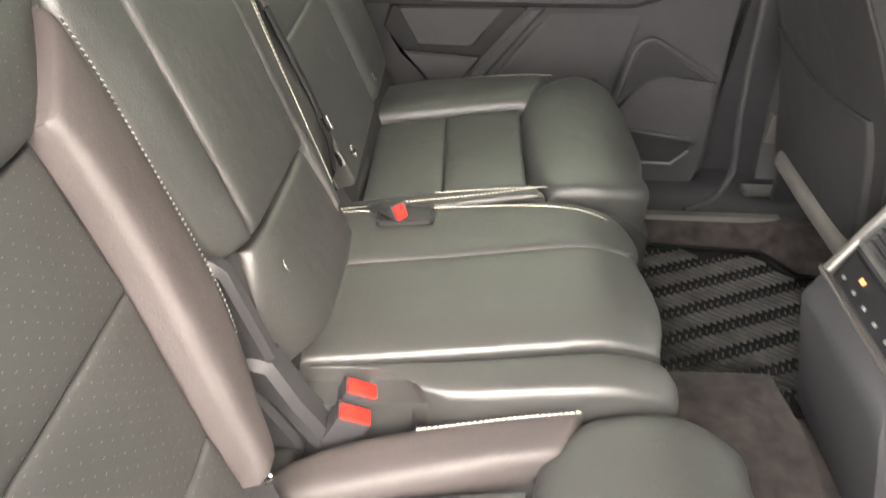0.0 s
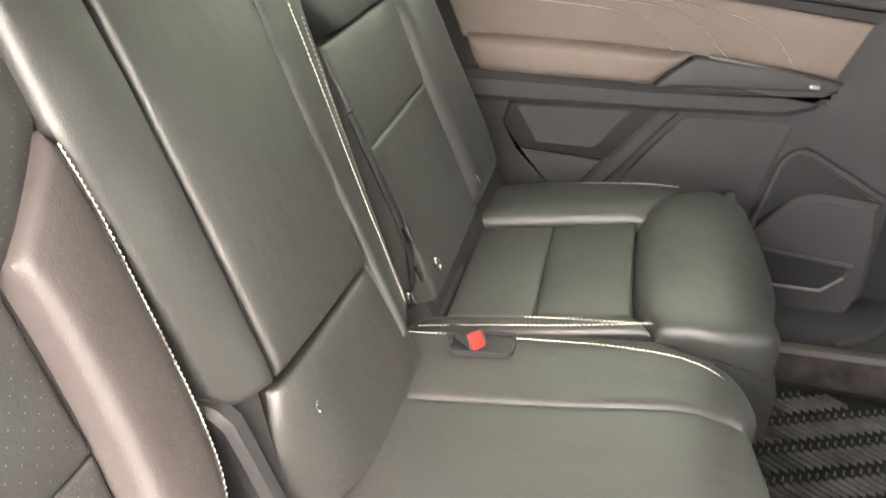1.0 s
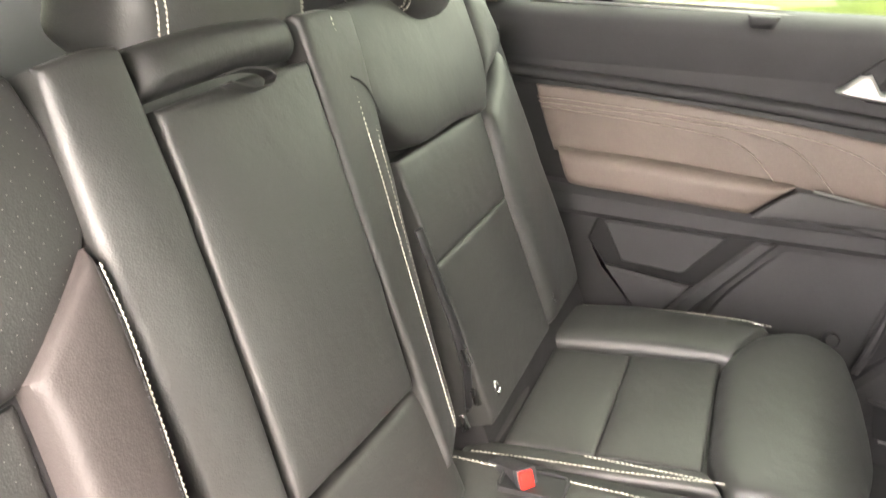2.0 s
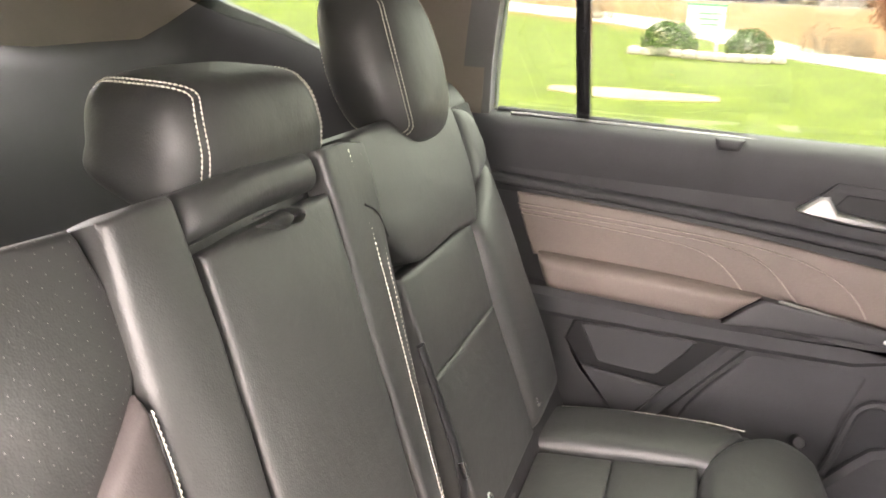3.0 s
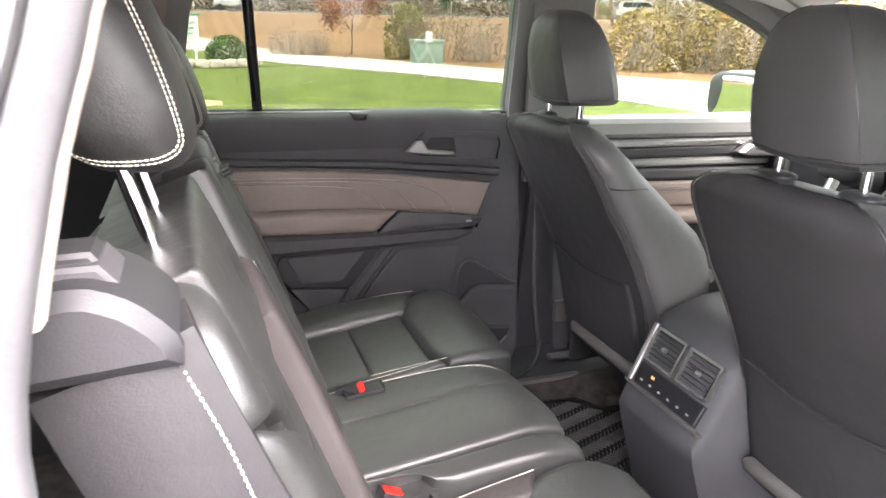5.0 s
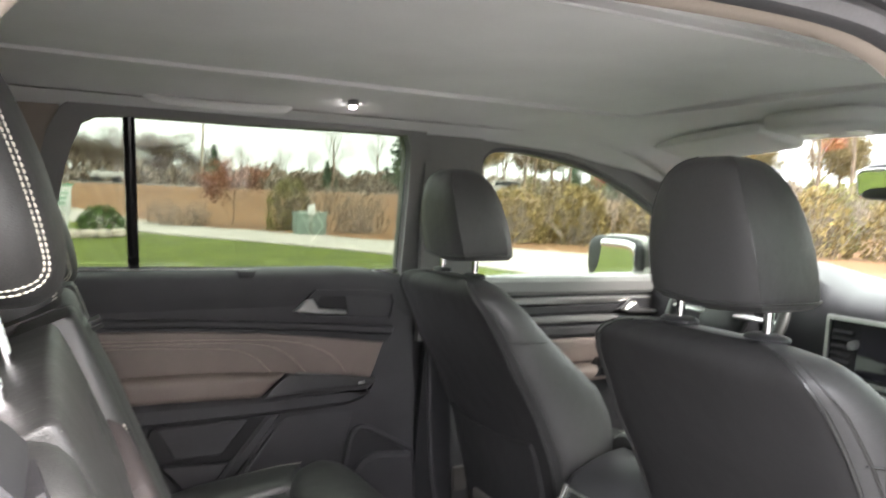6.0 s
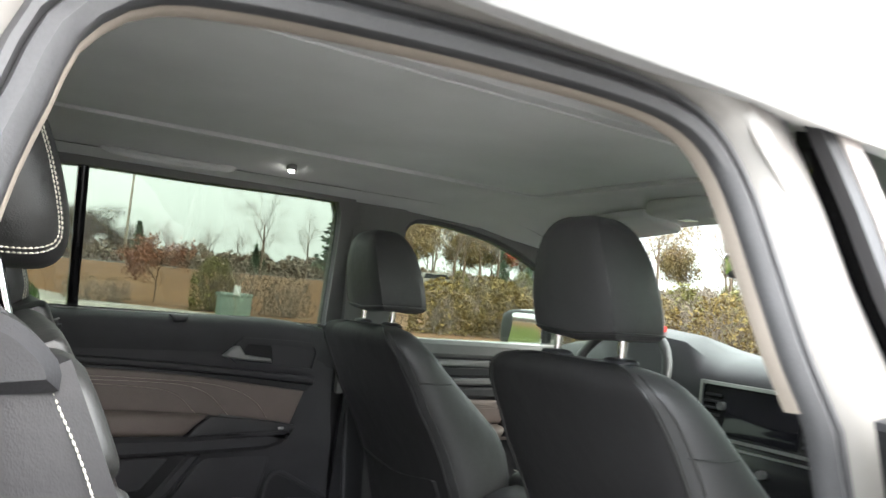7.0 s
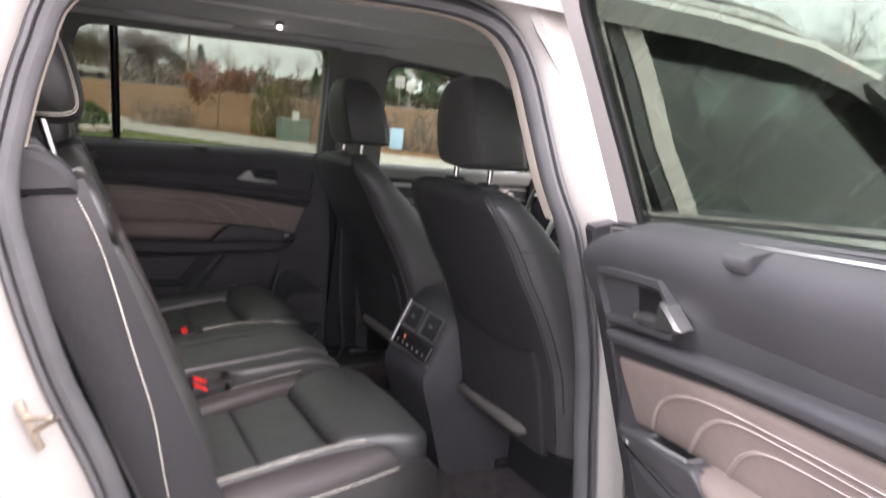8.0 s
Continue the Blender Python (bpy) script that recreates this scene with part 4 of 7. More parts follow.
# dark plate on the cushion stands in for the slot's shaded depth
prism("slot_shade", offset_loop(slot, -0.003), BEZEL, mid, mcush, -0.01, 0.0128, 0.001, "dark plate for the shade in the buckle slot")
buckle(Matrix.Translation((0.156, 0.113, 0.775)) @ pose(0, 0, 0, 0, 0, -42) @ pose(0, 0, 0, 0, 62, 0), "black seat belt buckle with red button lying in a slot")
# plastic hinge cover between the near backrest and the middle seat
hc = thing("hinge_cover", "grey moulded plastic hinge cover beside the seat", "hinge cover")
hp = lambda x, z, h: Vector((x, -0.205 - h, z))
prism("upper_arm", [(-0.05, 0.965), (0.022, 0.940), (0.034, 0.928), (0.063, 0.828), (0.050, 0.815), (-0.05, 0.815)], DARKPLASTIC, hc, hp, -0.012, 0.006, 0.006, "charcoal upright arm")
prism("elbow", [(-0.05, 0.828), (0.045, 0.832), (0.062, 0.826), (0.085, 0.772), (0.106, 0.735), (0.110, 0.66), (0.07, 0.66), (0.085, 0.715), (0.060, 0.765), (0.040, 0.790), (0.015, 0.798), (-0.05, 0.798)], DARKPLASTIC, hc, hp, -0.02, 0.014, 0.008, "charcoal curved elbow")
prism("lower_arm", [(-0.03, 0.800), (0.022, 0.796), (0.040, 0.785), (0.075, 0.715), (0.085, 0.66), (0.03, 0.66), (-0.03, 0.74)], DARKPLASTIC, hc, hp, -0.02, 0.006, 0.006, "charcoal lower arm")
box("base", (0.0, -0.215, 0.40), (0.12, -0.165, 0.665), DARKPLASTIC, hc, "black base", 0.006)


# ---- rear doors ----
def rear_door(side, m, label):
    """A rear door, built closed on the far side; side mirrors it and m swings it open."""
    D = thing("rear_door", label, "car door", "rear doors")

    def at(x, z, h, y=0.772):
        return m @ Vector((x, side * (y - h), z))
    panel = lambda x, z, h: at(x, z, h)
    belt_drop = lambda x: 0.03 * max(0, (x - 0.55) / 0.21) ** 1.5
    # inner panel: a shaped skin
    xs = list(np.linspace(-0.19, 0.70, 22)) + [0.725, 0.745, 0.76, 0.772, 0.78, 0.785]
    secs = []
    for x in xs:
        col = []
        k = max(0, (x - 0.70) / 0.085)
        low = 0.42 + 0.06 * (1 - math.sqrt(max(0, 1 - k * k))) + max(0, 0.05 - x) * 1.75
        for f in np.linspace(0, 1, 34):
            z = low + (1.20 - belt_drop(x) - low) * f
            h = 0.0 + 0.012 * math.exp(-((z - 0.86) / 0.05) ** 2)
            if z > 1.02:
                h += 0.012 * math.sin(min(1, (z - 1.02) / 0.16) * 3.14159) * 0.6 - 0.02 * max(0, (z - 1.17) / 0.03) ** 2
            h -= 0.016 * k ** 3
            col.append(at(x - 0.030 * max(0, (z - 0.55) / 0.65) * k, z, h))
        secs.append(col)
    thick("door_panel", secs, PLASTIC, 0.03, D, "charcoal plastic inner door panel", (m.to_3x3() @ Vector((0, side, 0))))
    box("door_shell", (-0.20, 0.80 if side > 0 else -0.935, 0.42), (0.765, 0.935 if side > 0 else -0.80, 1.19), WHITE, D, "white painted outer door", 0.02, m)
    # belt line with slot trims and the sunblind catch
    thick("belt_roll", [[at(x, z - belt_drop(x), h) for h, z in ((0.004, 1.10), (0.012, 1.135), (0.017, 1.165), (0.013, 1.186), (0.0, 1.199), (-0.018, 1.206), (-0.036, 1.208))] for x in np.linspace(-0.155, 0.762, 14)], PLASTIC, 0.02, D, "rounded charcoal belt line", (m.to_3x3() @ Vector((0, side, 0))))
    for q in ((0.806, 0.004), (0.816, 0.0)):
        tube("belt_seal", [at(-0.11, 1.212, 0, q[0]), at(0.3, 1.206, 0, q[0]), at(0.735, 1.194, 0, q[0])], 0.0035, SEAL, D, "black window seal", 6)
    tube("belt_slot", [at(-0.08, 1.208, 0, 0.79), at(0.3, 1.204, 0, 0.79), at(0.70, 1.1935, 0, 0.79)], 0.003, SATIN, D, "pale blind slot edge", 6)
    pad("blind_catch", [[(0.284, 1.186), (0.318, 1.186)], [(0.278, 1.205), (0.324, 1.204)]], PLASTIC, D, lambda x, z, h: at(x, z, h, 0.785), 0.030, 0.007, 0.002, 0.03, 4, "grey plastic sunblind catch")
    # raised band above the insert; a dark strip below it paints the groove's shade
    pad("trim_band", [[(-0.16, 1.086), (0.10, 1.075), (0.30, 1.064), (0.50, 1.047), (0.690, 1.028)], [(-0.16, 1.106), (0.10, 1.094), (0.34, 1.080), (0.50, 1.066), (0.692, 1.047)]], PLASTIC, D, panel, 0.024, 0.007, 0.003, 0.03, 10)
    prism("groove_shade", [(-0.16, 1.070), (0.10, 1.064), (0.345, 1.048), (0.672, 1.008), (0.690, 1.026), (0.50, 1.046), (0.30, 1.063), (0.10, 1.074), (-0.16, 1.085)], DARKPLASTIC, D, panel, -0.01, 0.0145, 0.002, "dark strip for the groove shade over the insert")
    # padded beige insert with curved seams
    pad("insert", [[(-0.008, 0.955), (0.10, 0.955), (0.396, 0.942), (0.628, 0.915)], [(-0.030, 1.01), (0.1, 1.01), (0.40, 0.992), (0.646, 0.960)], [(-0.050, 1.071), (0.10, 1.066), (0.345, 1.049), (0.664, 1.008)]], BEIGE, D, panel, 0.020, 0.006, 0.003, 0.02, 12, "mauve-beige padded vinyl insert")
    for path in ([(-0.036, 1.034), (0.05, 1.031), (0.162, 1.025), (0.266, 1.015), (0.316, 0.996), (0.349, 0.966), (0.366, 0.946)],
                 [(-0.040, 1.043), (0.05, 1.040), (0.223, 1.034), (0.334, 1.024), (0.398, 0.997), (0.451, 0.944)],
                 [(-0.043, 1.051), (0.05, 1.049), (0.222, 1.042), (0.383, 1.030), (0.473, 1.008), (0.527, 0.975), (0.556, 0.936)]):
        line = [tuple(p) for p in spline([panel(x, z, 0.0236) for x, z in path], np.linspace(0, 1, 28))]
        tube("insert_seam", line, 0.0016, BEIGE, D, "sewn welt on the insert", 5)
        stitches("stitching", [p - (panel(0, 0, 0.0) - panel(0, 0, 0.0016)) for p in map(Vector, line)], D, 0.0042, (0.0036, 0.0007), 0.0004, BEIGETHREAD, panel(0, 0, 1) - panel(0, 0, 0), "pale beige stitching")
    # armrest: padded part and the charcoal switch part
    rest = lambda x, z, h: at(x, z, h, 0.772)
    pad("armrest", [[(0.028, 0.905), (0.060, 0.903), (0.221, 0.899), (0.332, 0.896)], [(0.015, 0.935), (0.10, 0.934), (0.364, 0.926)], [(0.004, 0.965), (0.10, 0.964), (0.222, 0.961), (0.394, 0.950)]], BEIGE, D, rest, 0.052, 0.016, 0.008, 0.045, 10, "mauve-beige padded armrest")
    pad("armrest_switch_panel", [[(0.337, 0.894), (0.45, 0.900), (0.56, 0.902), (0.622, 0.905)], [(0.367, 0.925), (0.45, 0.922), (0.56, 0.917), (0.630, 0.912)], [(0.398, 0.949), (0.48, 0.942), (0.56, 0.933), (0.634, 0.919)]], ARMREST, D, rest, 0.050, 0.005, 0.002, 0.006, 9, "charcoal armrest end")
    ledge = lambda x, h, z: at(x, 0.950 - 0.15 * max(0, x - 0.38) + z, h)
    cup_o, cup_i = rounded(0.395, 0.622, 0.0, 0.046, 0.016), rounded(0.425, 0.560, 0.010, 0.040, 0.012)
    ring("armrest_top", cup_o, cup_i, ARMREST, D, ledge, -0.035, 0.0, "charcoal armrest ledge")
    tube("grip_edge", [ledge(x, 0.044, 0.007) for x in (0.420, 0.48, 0.540)], 0.0028, GREYPLASTIC, D, "pale edge of the pull cup", 6)
    tube("cup_rim", [ledge(x, h, 0.001) for x, h in cup_i], 0.0019, GREYPLASTIC, D, "pale rim of the pull cup", 6, True)
    # near-black floor puts the cup's inner shade into its colour
    prism("pull_cup", cup_i, BEZEL, D, ledge, -0.045, -0.034, 0.001, "pull cup floor blackened for its shade")
    box("window_switch", (-0.008, -0.003, -0.003), (0.008, 0.003, 0.004), SATIN, D, "chrome-tipped window switch", 0.002, m @ Matrix.Translation((0.590, side * 0.719, 0.913)))
    prism("armrest_underside", [(-0.12, 0.845), (0.2, 0.847), (0.40, 0.849), (0.555, 0.853), (0.604, 0.868), (0.632, 0.900), (0.622, 0.904), (0.34, 0.895), (0.1, 0.900), (-0.12, 0.903)], PLASTIC, D, rest, -0.01, 0.046, 0.012, "charcoal armrest underside")
    # speaker panel in a hexagonal bezel
    prism("speaker_bezel", [(0.068, 0.796), (0.082, 0.838), (0.10, 0.843), (0.340, 0.846), (0.357, 0.842), (0.276, 0.742), (0.262, 0.736), (0.104, 0.748)], BEZEL, D, panel, -0.01, 0.018, 0.004, "black speaker surround")
    prism("speaker_cover", [(0.097, 0.834), (0.108, 0.838), (0.300, 0.841), (0.306, 0.836), (0.250, 0.764), (0.240, 0.759), (0.136, 0.762)], PLASTIC, D, panel, 0.0, 0.022, 0.003, "charcoal speaker cover")
    # diagonal pull bar and the moulded edge below the speaker
    prism("pull_bar", [(0.357, 0.846), (0.394, 0.847), (0.262, 0.675), (0.235, 0.655), (0.205, 0.650), (0.268, 0.738)], PLASTIC, D, panel, -0.01, 0.024, 0.007, "charcoal moulded pull bar")
    prism("moulded_foot", [(0.262, 0.735), (0.205, 0.652), (0.180, 0.655), (0.163, 0.668), (0.080, 0.780), (0.104, 0.746)], PLASTIC, D, panel, -0.01, 0.020, 0.004, "charcoal moulding under the speaker")
    pad("lower_panel", [[(0.275, 0.58), (0.42, 0.575), (0.54, 0.58)], [(0.305, 0.70), (0.42, 0.71), (0.56, 0.72)], [(0.402, 0.835), (0.5, 0.838), (0.59, 0.842)]], PLASTIC, D, panel, 0.008, 0.006, 0.002, 0.02, 8)
    # door pocket with a bottle well; dark plates stand in for their shaded hollows
    prism("pocket", [(0.545, 0.610), (0.590, 0.672), (0.613, 0.699), (0.648, 0.711), (0.752, 0.700), (0.766, 0.62), (0.768, 0.52), (0.752, 0.462), (0.712, 0.438), (0.60, 0.436), (0.53, 0.44), (0.52, 0.56)], PLASTIC, D, panel, -0.01, 0.034, 0.010, "charcoal door pocket")
    tube("pocket_rim", [tuple(p) for p in spline([panel(0.549, 0.630, 0.017), panel(0.562, 0.680, 0.017), panel(0.572, 0.735, 0.017), panel(0.581, 0.768, 0.017), panel(0.602, 0.784, 0.017), panel(0.626, 0.779, 0.017), panel(0.69, 0.742, 0.017), panel(0.756, 0.703, 0.017)], np.linspace(0, 1, 26))], 0.0075, PLASTIC, D, "rolled pocket rim", 8)
    prism("bottle_well", [(0.556, 0.632), (0.570, 0.69), (0.584, 0.765), (0.604, 0.778), (0.626, 0.773), (0.69, 0.736), (0.748, 0.700), (0.648, 0.711), (0.613, 0.700), (0.585, 0.668)], DARKPLASTIC, D, panel, 0.0, 0.014, 0.0004, "dark plate for the shade in the bottle holder")
    prism("pocket_slot", [(0.583, 0.588), (0.733, 0.568), (0.728, 0.547), (0.693, 0.516), (0.60, 0.518)], DARKPLASTIC, D, panel, 0.03, 0.0365, 0.002, "dark plate for the shade in the pocket slot")
    tube("pocket_slot_edge", [panel(0.575, 0.594, 0.036), panel(0.736, 0.574, 0.036)], 0.006, PLASTIC, D, "", 6)
    tube("pocket_slot_edge", [panel(0.610, 0.516, 0.036), panel(0.694, 0.514, 0.036), panel(0.727, 0.548, 0.036)], 0.003, GREYPLASTIC, D, "pale lower edge of the slot", 6)
    tube("lock_knob", [at(0.500, 0.675, 0.0), at(0.500, 0.690, 0.03), at(0.500, 0.695, 0.040)], [0.014, 0.014, 0.010], PLASTIC, D, "small grey plastic hook", 10)
    # inner handle in its recess
    RE = [(0.436, 1.108), (0.472, 1.149), (0.640, 1.144), (0.682, 1.139), (0.692, 1.117), (0.680, 1.069), (0.56, 1.079), (0.462, 1.087)]
    prism("handle_recess", RE, PLASTIC, D, panel, -0.01, 0.0125, 0.003, "charcoal handle plate")
    ring("recess_edge", offset_loop(RE, 0.005), offset_loop(RE, -0.004), PLASTIC, D, panel, 0.0, 0.022, "")
    # flat black plate paints the shade of the recess behind the handle
    prism("grip_shade", [(0.462, 1.096), (0.490, 1.136), (0.556, 1.134), (0.566, 1.092)], BEZEL, D, panel, 0.0, 0.0135, 0.001, "dark plate for the shade behind the handle")
    prism("door_handle", [(0.419, 1.103), (0.450, 1.130), (0.463, 1.131), (0.480, 1.107), (0.553, 1.099), (0.556, 1.088), (0.50, 1.091), (0.435, 1.098)], SATIN, D, panel, 0.010, 0.030, 0.004, "satin silver inner door handle")
    # window frame, glass and divider
    win_o = arc([(-0.175, 1.18), (-0.165, 1.30), (-0.140, 1.44), (-0.115, 1.53), (-0.04, 1.585), (0.3, 1.592), (0.66, 1.590), (0.735, 1.565), (0.768, 1.45), (0.782, 1.18)], 50)
    win_i = arc([(-0.122, 1.18), (-0.112, 1.30), (-0.090, 1.44), (-0.062, 1.515), (-0.02, 1.545), (0.3, 1.549), (0.64, 1.553), (0.688, 1.542), (0.705, 1.47), (0.724, 1.18)], 50)
    fr = lambda x, z, h: at(x, z, h, 0.815 - (lean_in(z) if side > 0 else 0.25 * max(0, z - 1.2)))
    if side < 0:
        win_o = arc([(-0.175, 1.18), (-0.165, 1.30), (-0.140, 1.44), (-0.115, 1.53), (-0.04, 1.560), (0.3, 1.568), (0.50, 1.571), (0.555, 1.570), (0.592, 1.555), (0.610, 1.51), (0.642, 1.42), (0.680, 1.335), (0.714, 1.26), (0.750, 1.18)], 60)
        win_i = arc([(-0.122, 1.18), (-0.112, 1.30), (-0.090, 1.44), (-0.062, 1.515), (-0.02, 1.525), (0.3, 1.530), (0.45, 1.532), (0.510, 1.527), (0.545, 1.500), (0.566, 1.45), (0.590, 1.385), (0.622, 1.29), (0.664, 1.18)], 60)
    ring("window_frame", win_o, win_i, GREYPLASTIC if side > 0 else POST, D, fr, -0.03 if side > 0 else -0.022, 0.03 if side > 0 else 0.0, "grey window frame trim" if side > 0 else "white window frame toned for shade", False)
    ring("window_seal", win_i, offset_loop(win_i, 0.012 if side > 0 else -0.013), DARKPLASTIC, D, fr, -0.012, 0.022 if side > 0 else 0.004, "black rubber window seal", False)
    if side < 0:
        prism("edge_strip", [(0.752, 0.46), (0.800, 0.50), (0.806, 0.80), (0.802, 1.10), (0.790, 1.196), (0.752, 1.192)], DARKPLASTIC, D, panel, -0.05, -0.004, 0.006, "black rubber edge strip")
        tube("belt_moulding", [at(-0.10, 1.222, 0, 0.835), at(0.3, 1.216, 0, 0.835), at(0.70, 1.206, 0, 0.835)], 0.0055, CHROME, D, "bright belt moulding", 6)
    thing_pane("window_pane", [(x, z) for x, z in win_i], REARGLASS if side > 0 else DOORGLASS, D, fr)
    prism("window_divider", [(0.040, 1.19), (0.064, 1.19), (0.042, 1.556), (0.018, 1.556)], GLOSSBLACK, D, fr, -0.012, 0.014, 0.003, "black window divider bar")
    return D


def thing_pane(name, outline, mat, parent, surf, t=0.004):
    k = len(outline)
    v = [surf(*p, -t) for p in outline] + [surf(*p, 0) for p in outline]
    f = [tuple(range(k)), tuple(range(2 * k - 1, k - 1, -1))] + [(i, (i + 1) % k, k + (i + 1) % k, k + i) for i in range(k)]
    ob = finish(name, v, f, mat, parent, "tinted window glass", smooth=False)
    ob.visible_shadow = False
    return ob


rear_door(1, Matrix.Identity(4), "closed car rear door with charcoal panel and mauve-beige insert")
swing = Matrix.Translation((0.730, -0.904, 1.16)) @ Matrix.Rotation(radians(69.5), 4, 'Z') @ Matrix.Rotation(radians(4.8), 4, 'Y') @ Matrix.Rotation(radians(-15.5), 4, 'X') @ Matrix.Translation((-0.758, 0.8985, -1.1))
rear_door(-1, swing, "open car rear door with charcoal panel and mauve-beige insert")


# ---- pillars, quarters and closing walls of the cabin ----
def wall_strip(name, pts_low, pts_high, y_low, y_high, mat, label, side=1, t=0.02):
    secs = [[(x, side * y_low, z) for x, z in pts_low], [(x, side * y_high, z) for x, z in pts_high]]
    ob = thick(name, secs, mat, t, None, "", (0, side, 0))
    return tagged(ob, label, "pillar trim", kind="structure")


wall_strip("pillar_1", [(0.775, 0.42), (0.945, 0.42)], [(0.80, 1.0), (0.945, 1.0)], 0.80, 0.775, DARKPLASTIC, "charcoal lower pillar trim between the doors")
wall_strip("pillar_2", [(0.775, 1.0), (0.945, 1.0)], [(0.740, 1.56), (0.915, 1.56)], 0.775, 0.690, GREYPLASTIC, "grey upper pillar trim between the doors")
wall_strip("pillar_3", [(-0.40, 1.16), (-0.14, 1.16)], [(-0.36, 1.58), (-0.10, 1.58)], 0.790, 0.690, TAN, "beige pillar trim behind the rear door")
tagged(box("pillar_7", (0.765, 0.845, 0.40), (0.97, 0.87, 1.62), DARKPLASTIC, None, "", 0.004), "dark door shut face behind the pillar trim", "door jamb", kind="structure")
# lower quarter trim under a rising edge, far side
q_low = [(x, 0.40) for x in (-2.0, -1.2, -0.906, -0.83, -0.728, -0.553, -0.40, -0.12)]
q_high = [(-2.0, 1.22), (-1.2, 1.25), (-0.906, 1.287), (-0.83, 1.323), (-0.728, 1.383), (-0.553, 1.33), (-0.40, 1.265), (-0.12, 1.19)]
tagged(thick("wall_left", [[(x, 0.70, z) for x, z in q_low], [(x, 0.70, z * 0.4 + 0.6 * (h - 0.12)) for (x, z), (_, h) in zip(q_low, q_high)], [(x, 0.735, h - 0.05) for x, h in q_high], [(x, 0.775, h) for x, h in q_high]], PLASTIC, 0.03, None, "", (0, 1, 0)), "charcoal quarter trim beside the load space", "quarter trim", kind="structure")
wall_strip("pillar_4", [(-1.35, 1.22), (-0.92, 1.26), (-0.722, 1.36)], [(-1.25, 1.565), (-0.92, 1.572), (-0.66, 1.575)], 0.782, 0.68, TAN, "beige rear pillar trim")
r_low, r_high = [(-2.0, 0.40), (-1.2, 0.40), (-0.75, 0.40), (-0.33, 0.40)], [(-2.0, 1.3), (-1.2, 1.3), (-0.75, 1.3), (-0.33, 1.3)]
tagged(thick("wall_right", [[(x, -0.74, z) for x, z in r_low], [(x, -0.745, z) for x, z in r_high], [(x, -0.66, 1.57) for x, h in r_high]], PLASTIC, 0.03, None, "", (0, -1, 0)), "charcoal quarter trim beside the load space", "quarter trim", kind="structure")
tagged(box("wall_rear", (-2.02, -0.80, 0.38), (-1.96, 0.80, 1.18), PLASTIC, None, "", 0.01), "charcoal tailgate trim", "tailgate trim", kind="structure")
tagged(box("wall_front", (2.05, -0.86, 0.30), (2.10, 0.86, 1.15), DARKPLASTIC, None, "", 0.01), "dark bulkhead behind the dashboard", "bulkhead", kind="structure")
for s in (1, -1):
    tagged(thick("trim_%d" % (1 if s > 0 else 2), [[(x, s * h, e) for x, e, h in zip(LX, EDGE, HALF)], [(x, s * (h + 0.04), e - 0.012) for x, e, h in zip(LX, EDGE, HALF)], [(x, s * (h + 0.085), e + 0.02) for x, e, h in zip(LX, EDGE, HALF)]], LINER, 0.012), "grey cloth roof edge over the doors", "headliner trim", kind="structure")
w4 = thing("window_4", "rear quarter window beside the load space", "window", kind="structure")
thing_pane("quarter_pane", [(-0.76, 1.375), (-0.39, 1.25), (-0.36, 1.56), (-0.72, 1.56)], REARGLASS, w4, lambda x, z, h: Vector((x, 0.80 - lean_in(z) - h, z)))
w5 = thing("window_5", "tailgate window", "window", kind="structure")
thing_pane("tailgate_pane", [(-0.66, 1.18), (0.66, 1.18), (0.60, 1.58), (-0.60, 1.58)], REARGLASS, w5, lambda y, z, h: Vector((-1.99 + 0.3 * (z - 1.18) - h, y, z)))
# outer far side, to close the shell
tagged(box("body_side_outer", (-2.05, 0.86, 0.22), (-0.22, 0.93, 1.15), WHITE, None, "", 0.02), "white painted rear body side", "car body", kind="structure")
tagged(box("sill_left", (-0.2, 0.70, 0.30), (1.75, 0.86, 0.405), DARKPLASTIC, None, "", 0.012), "black plastic door sill", "sill", kind="structure")
tagged(loft("sill_step", [[(x, 0.632, 0.401), (x, 0.640, 0.428), (x, 0.662, 0.434), (x, 0.685, 0.436), (x, 0.70, 0.452), (x, 0.73, 0.468), (x, 0.80, 0.470), (x, 0.80, 0.40)] for x in np.linspace(-0.15, 1.75, 12)], DARKPLASTIC), "black plastic sill step below the doors", "sill", kind="structure")
# lighter tone gives the ridge the light its upward face catches
tagged(loft("sill_ridge", [[(x, 0.630, 0.420), (x, 0.631, 0.436), (x, 0.637, 0.444), (x, 0.650, 0.4455), (x, 0.659, 0.441), (x, 0.662, 0.430)] for x in list(np.linspace(-0.15, 0.90, 8)) + [0.925]], BARGREY, cap=True), "plastic sill ridge lightened where it catches light", "sill", kind="structure")
tagged(loft("carpet_kick", [[(x, 0.578 - o, 0.4015), (x, 0.592 - o, 0.408 + 0.3 * o), (x, 0.615 - 0.5 * o, 0.425 + 0.4 * o), (x, 0.6295, 0.436 + 0.2 * o), (x, 0.640, 0.43)] for x, o in ((-0.15, 0), (0.3, 0), (0.7, 0), (0.86, 0.0), (0.90, 0.03), (0.935, 0.09), (1.02, 0.10), (1.4, 0.10))], CARPET), "charcoal carpet rising to the sill", "carpet", kind="structure")
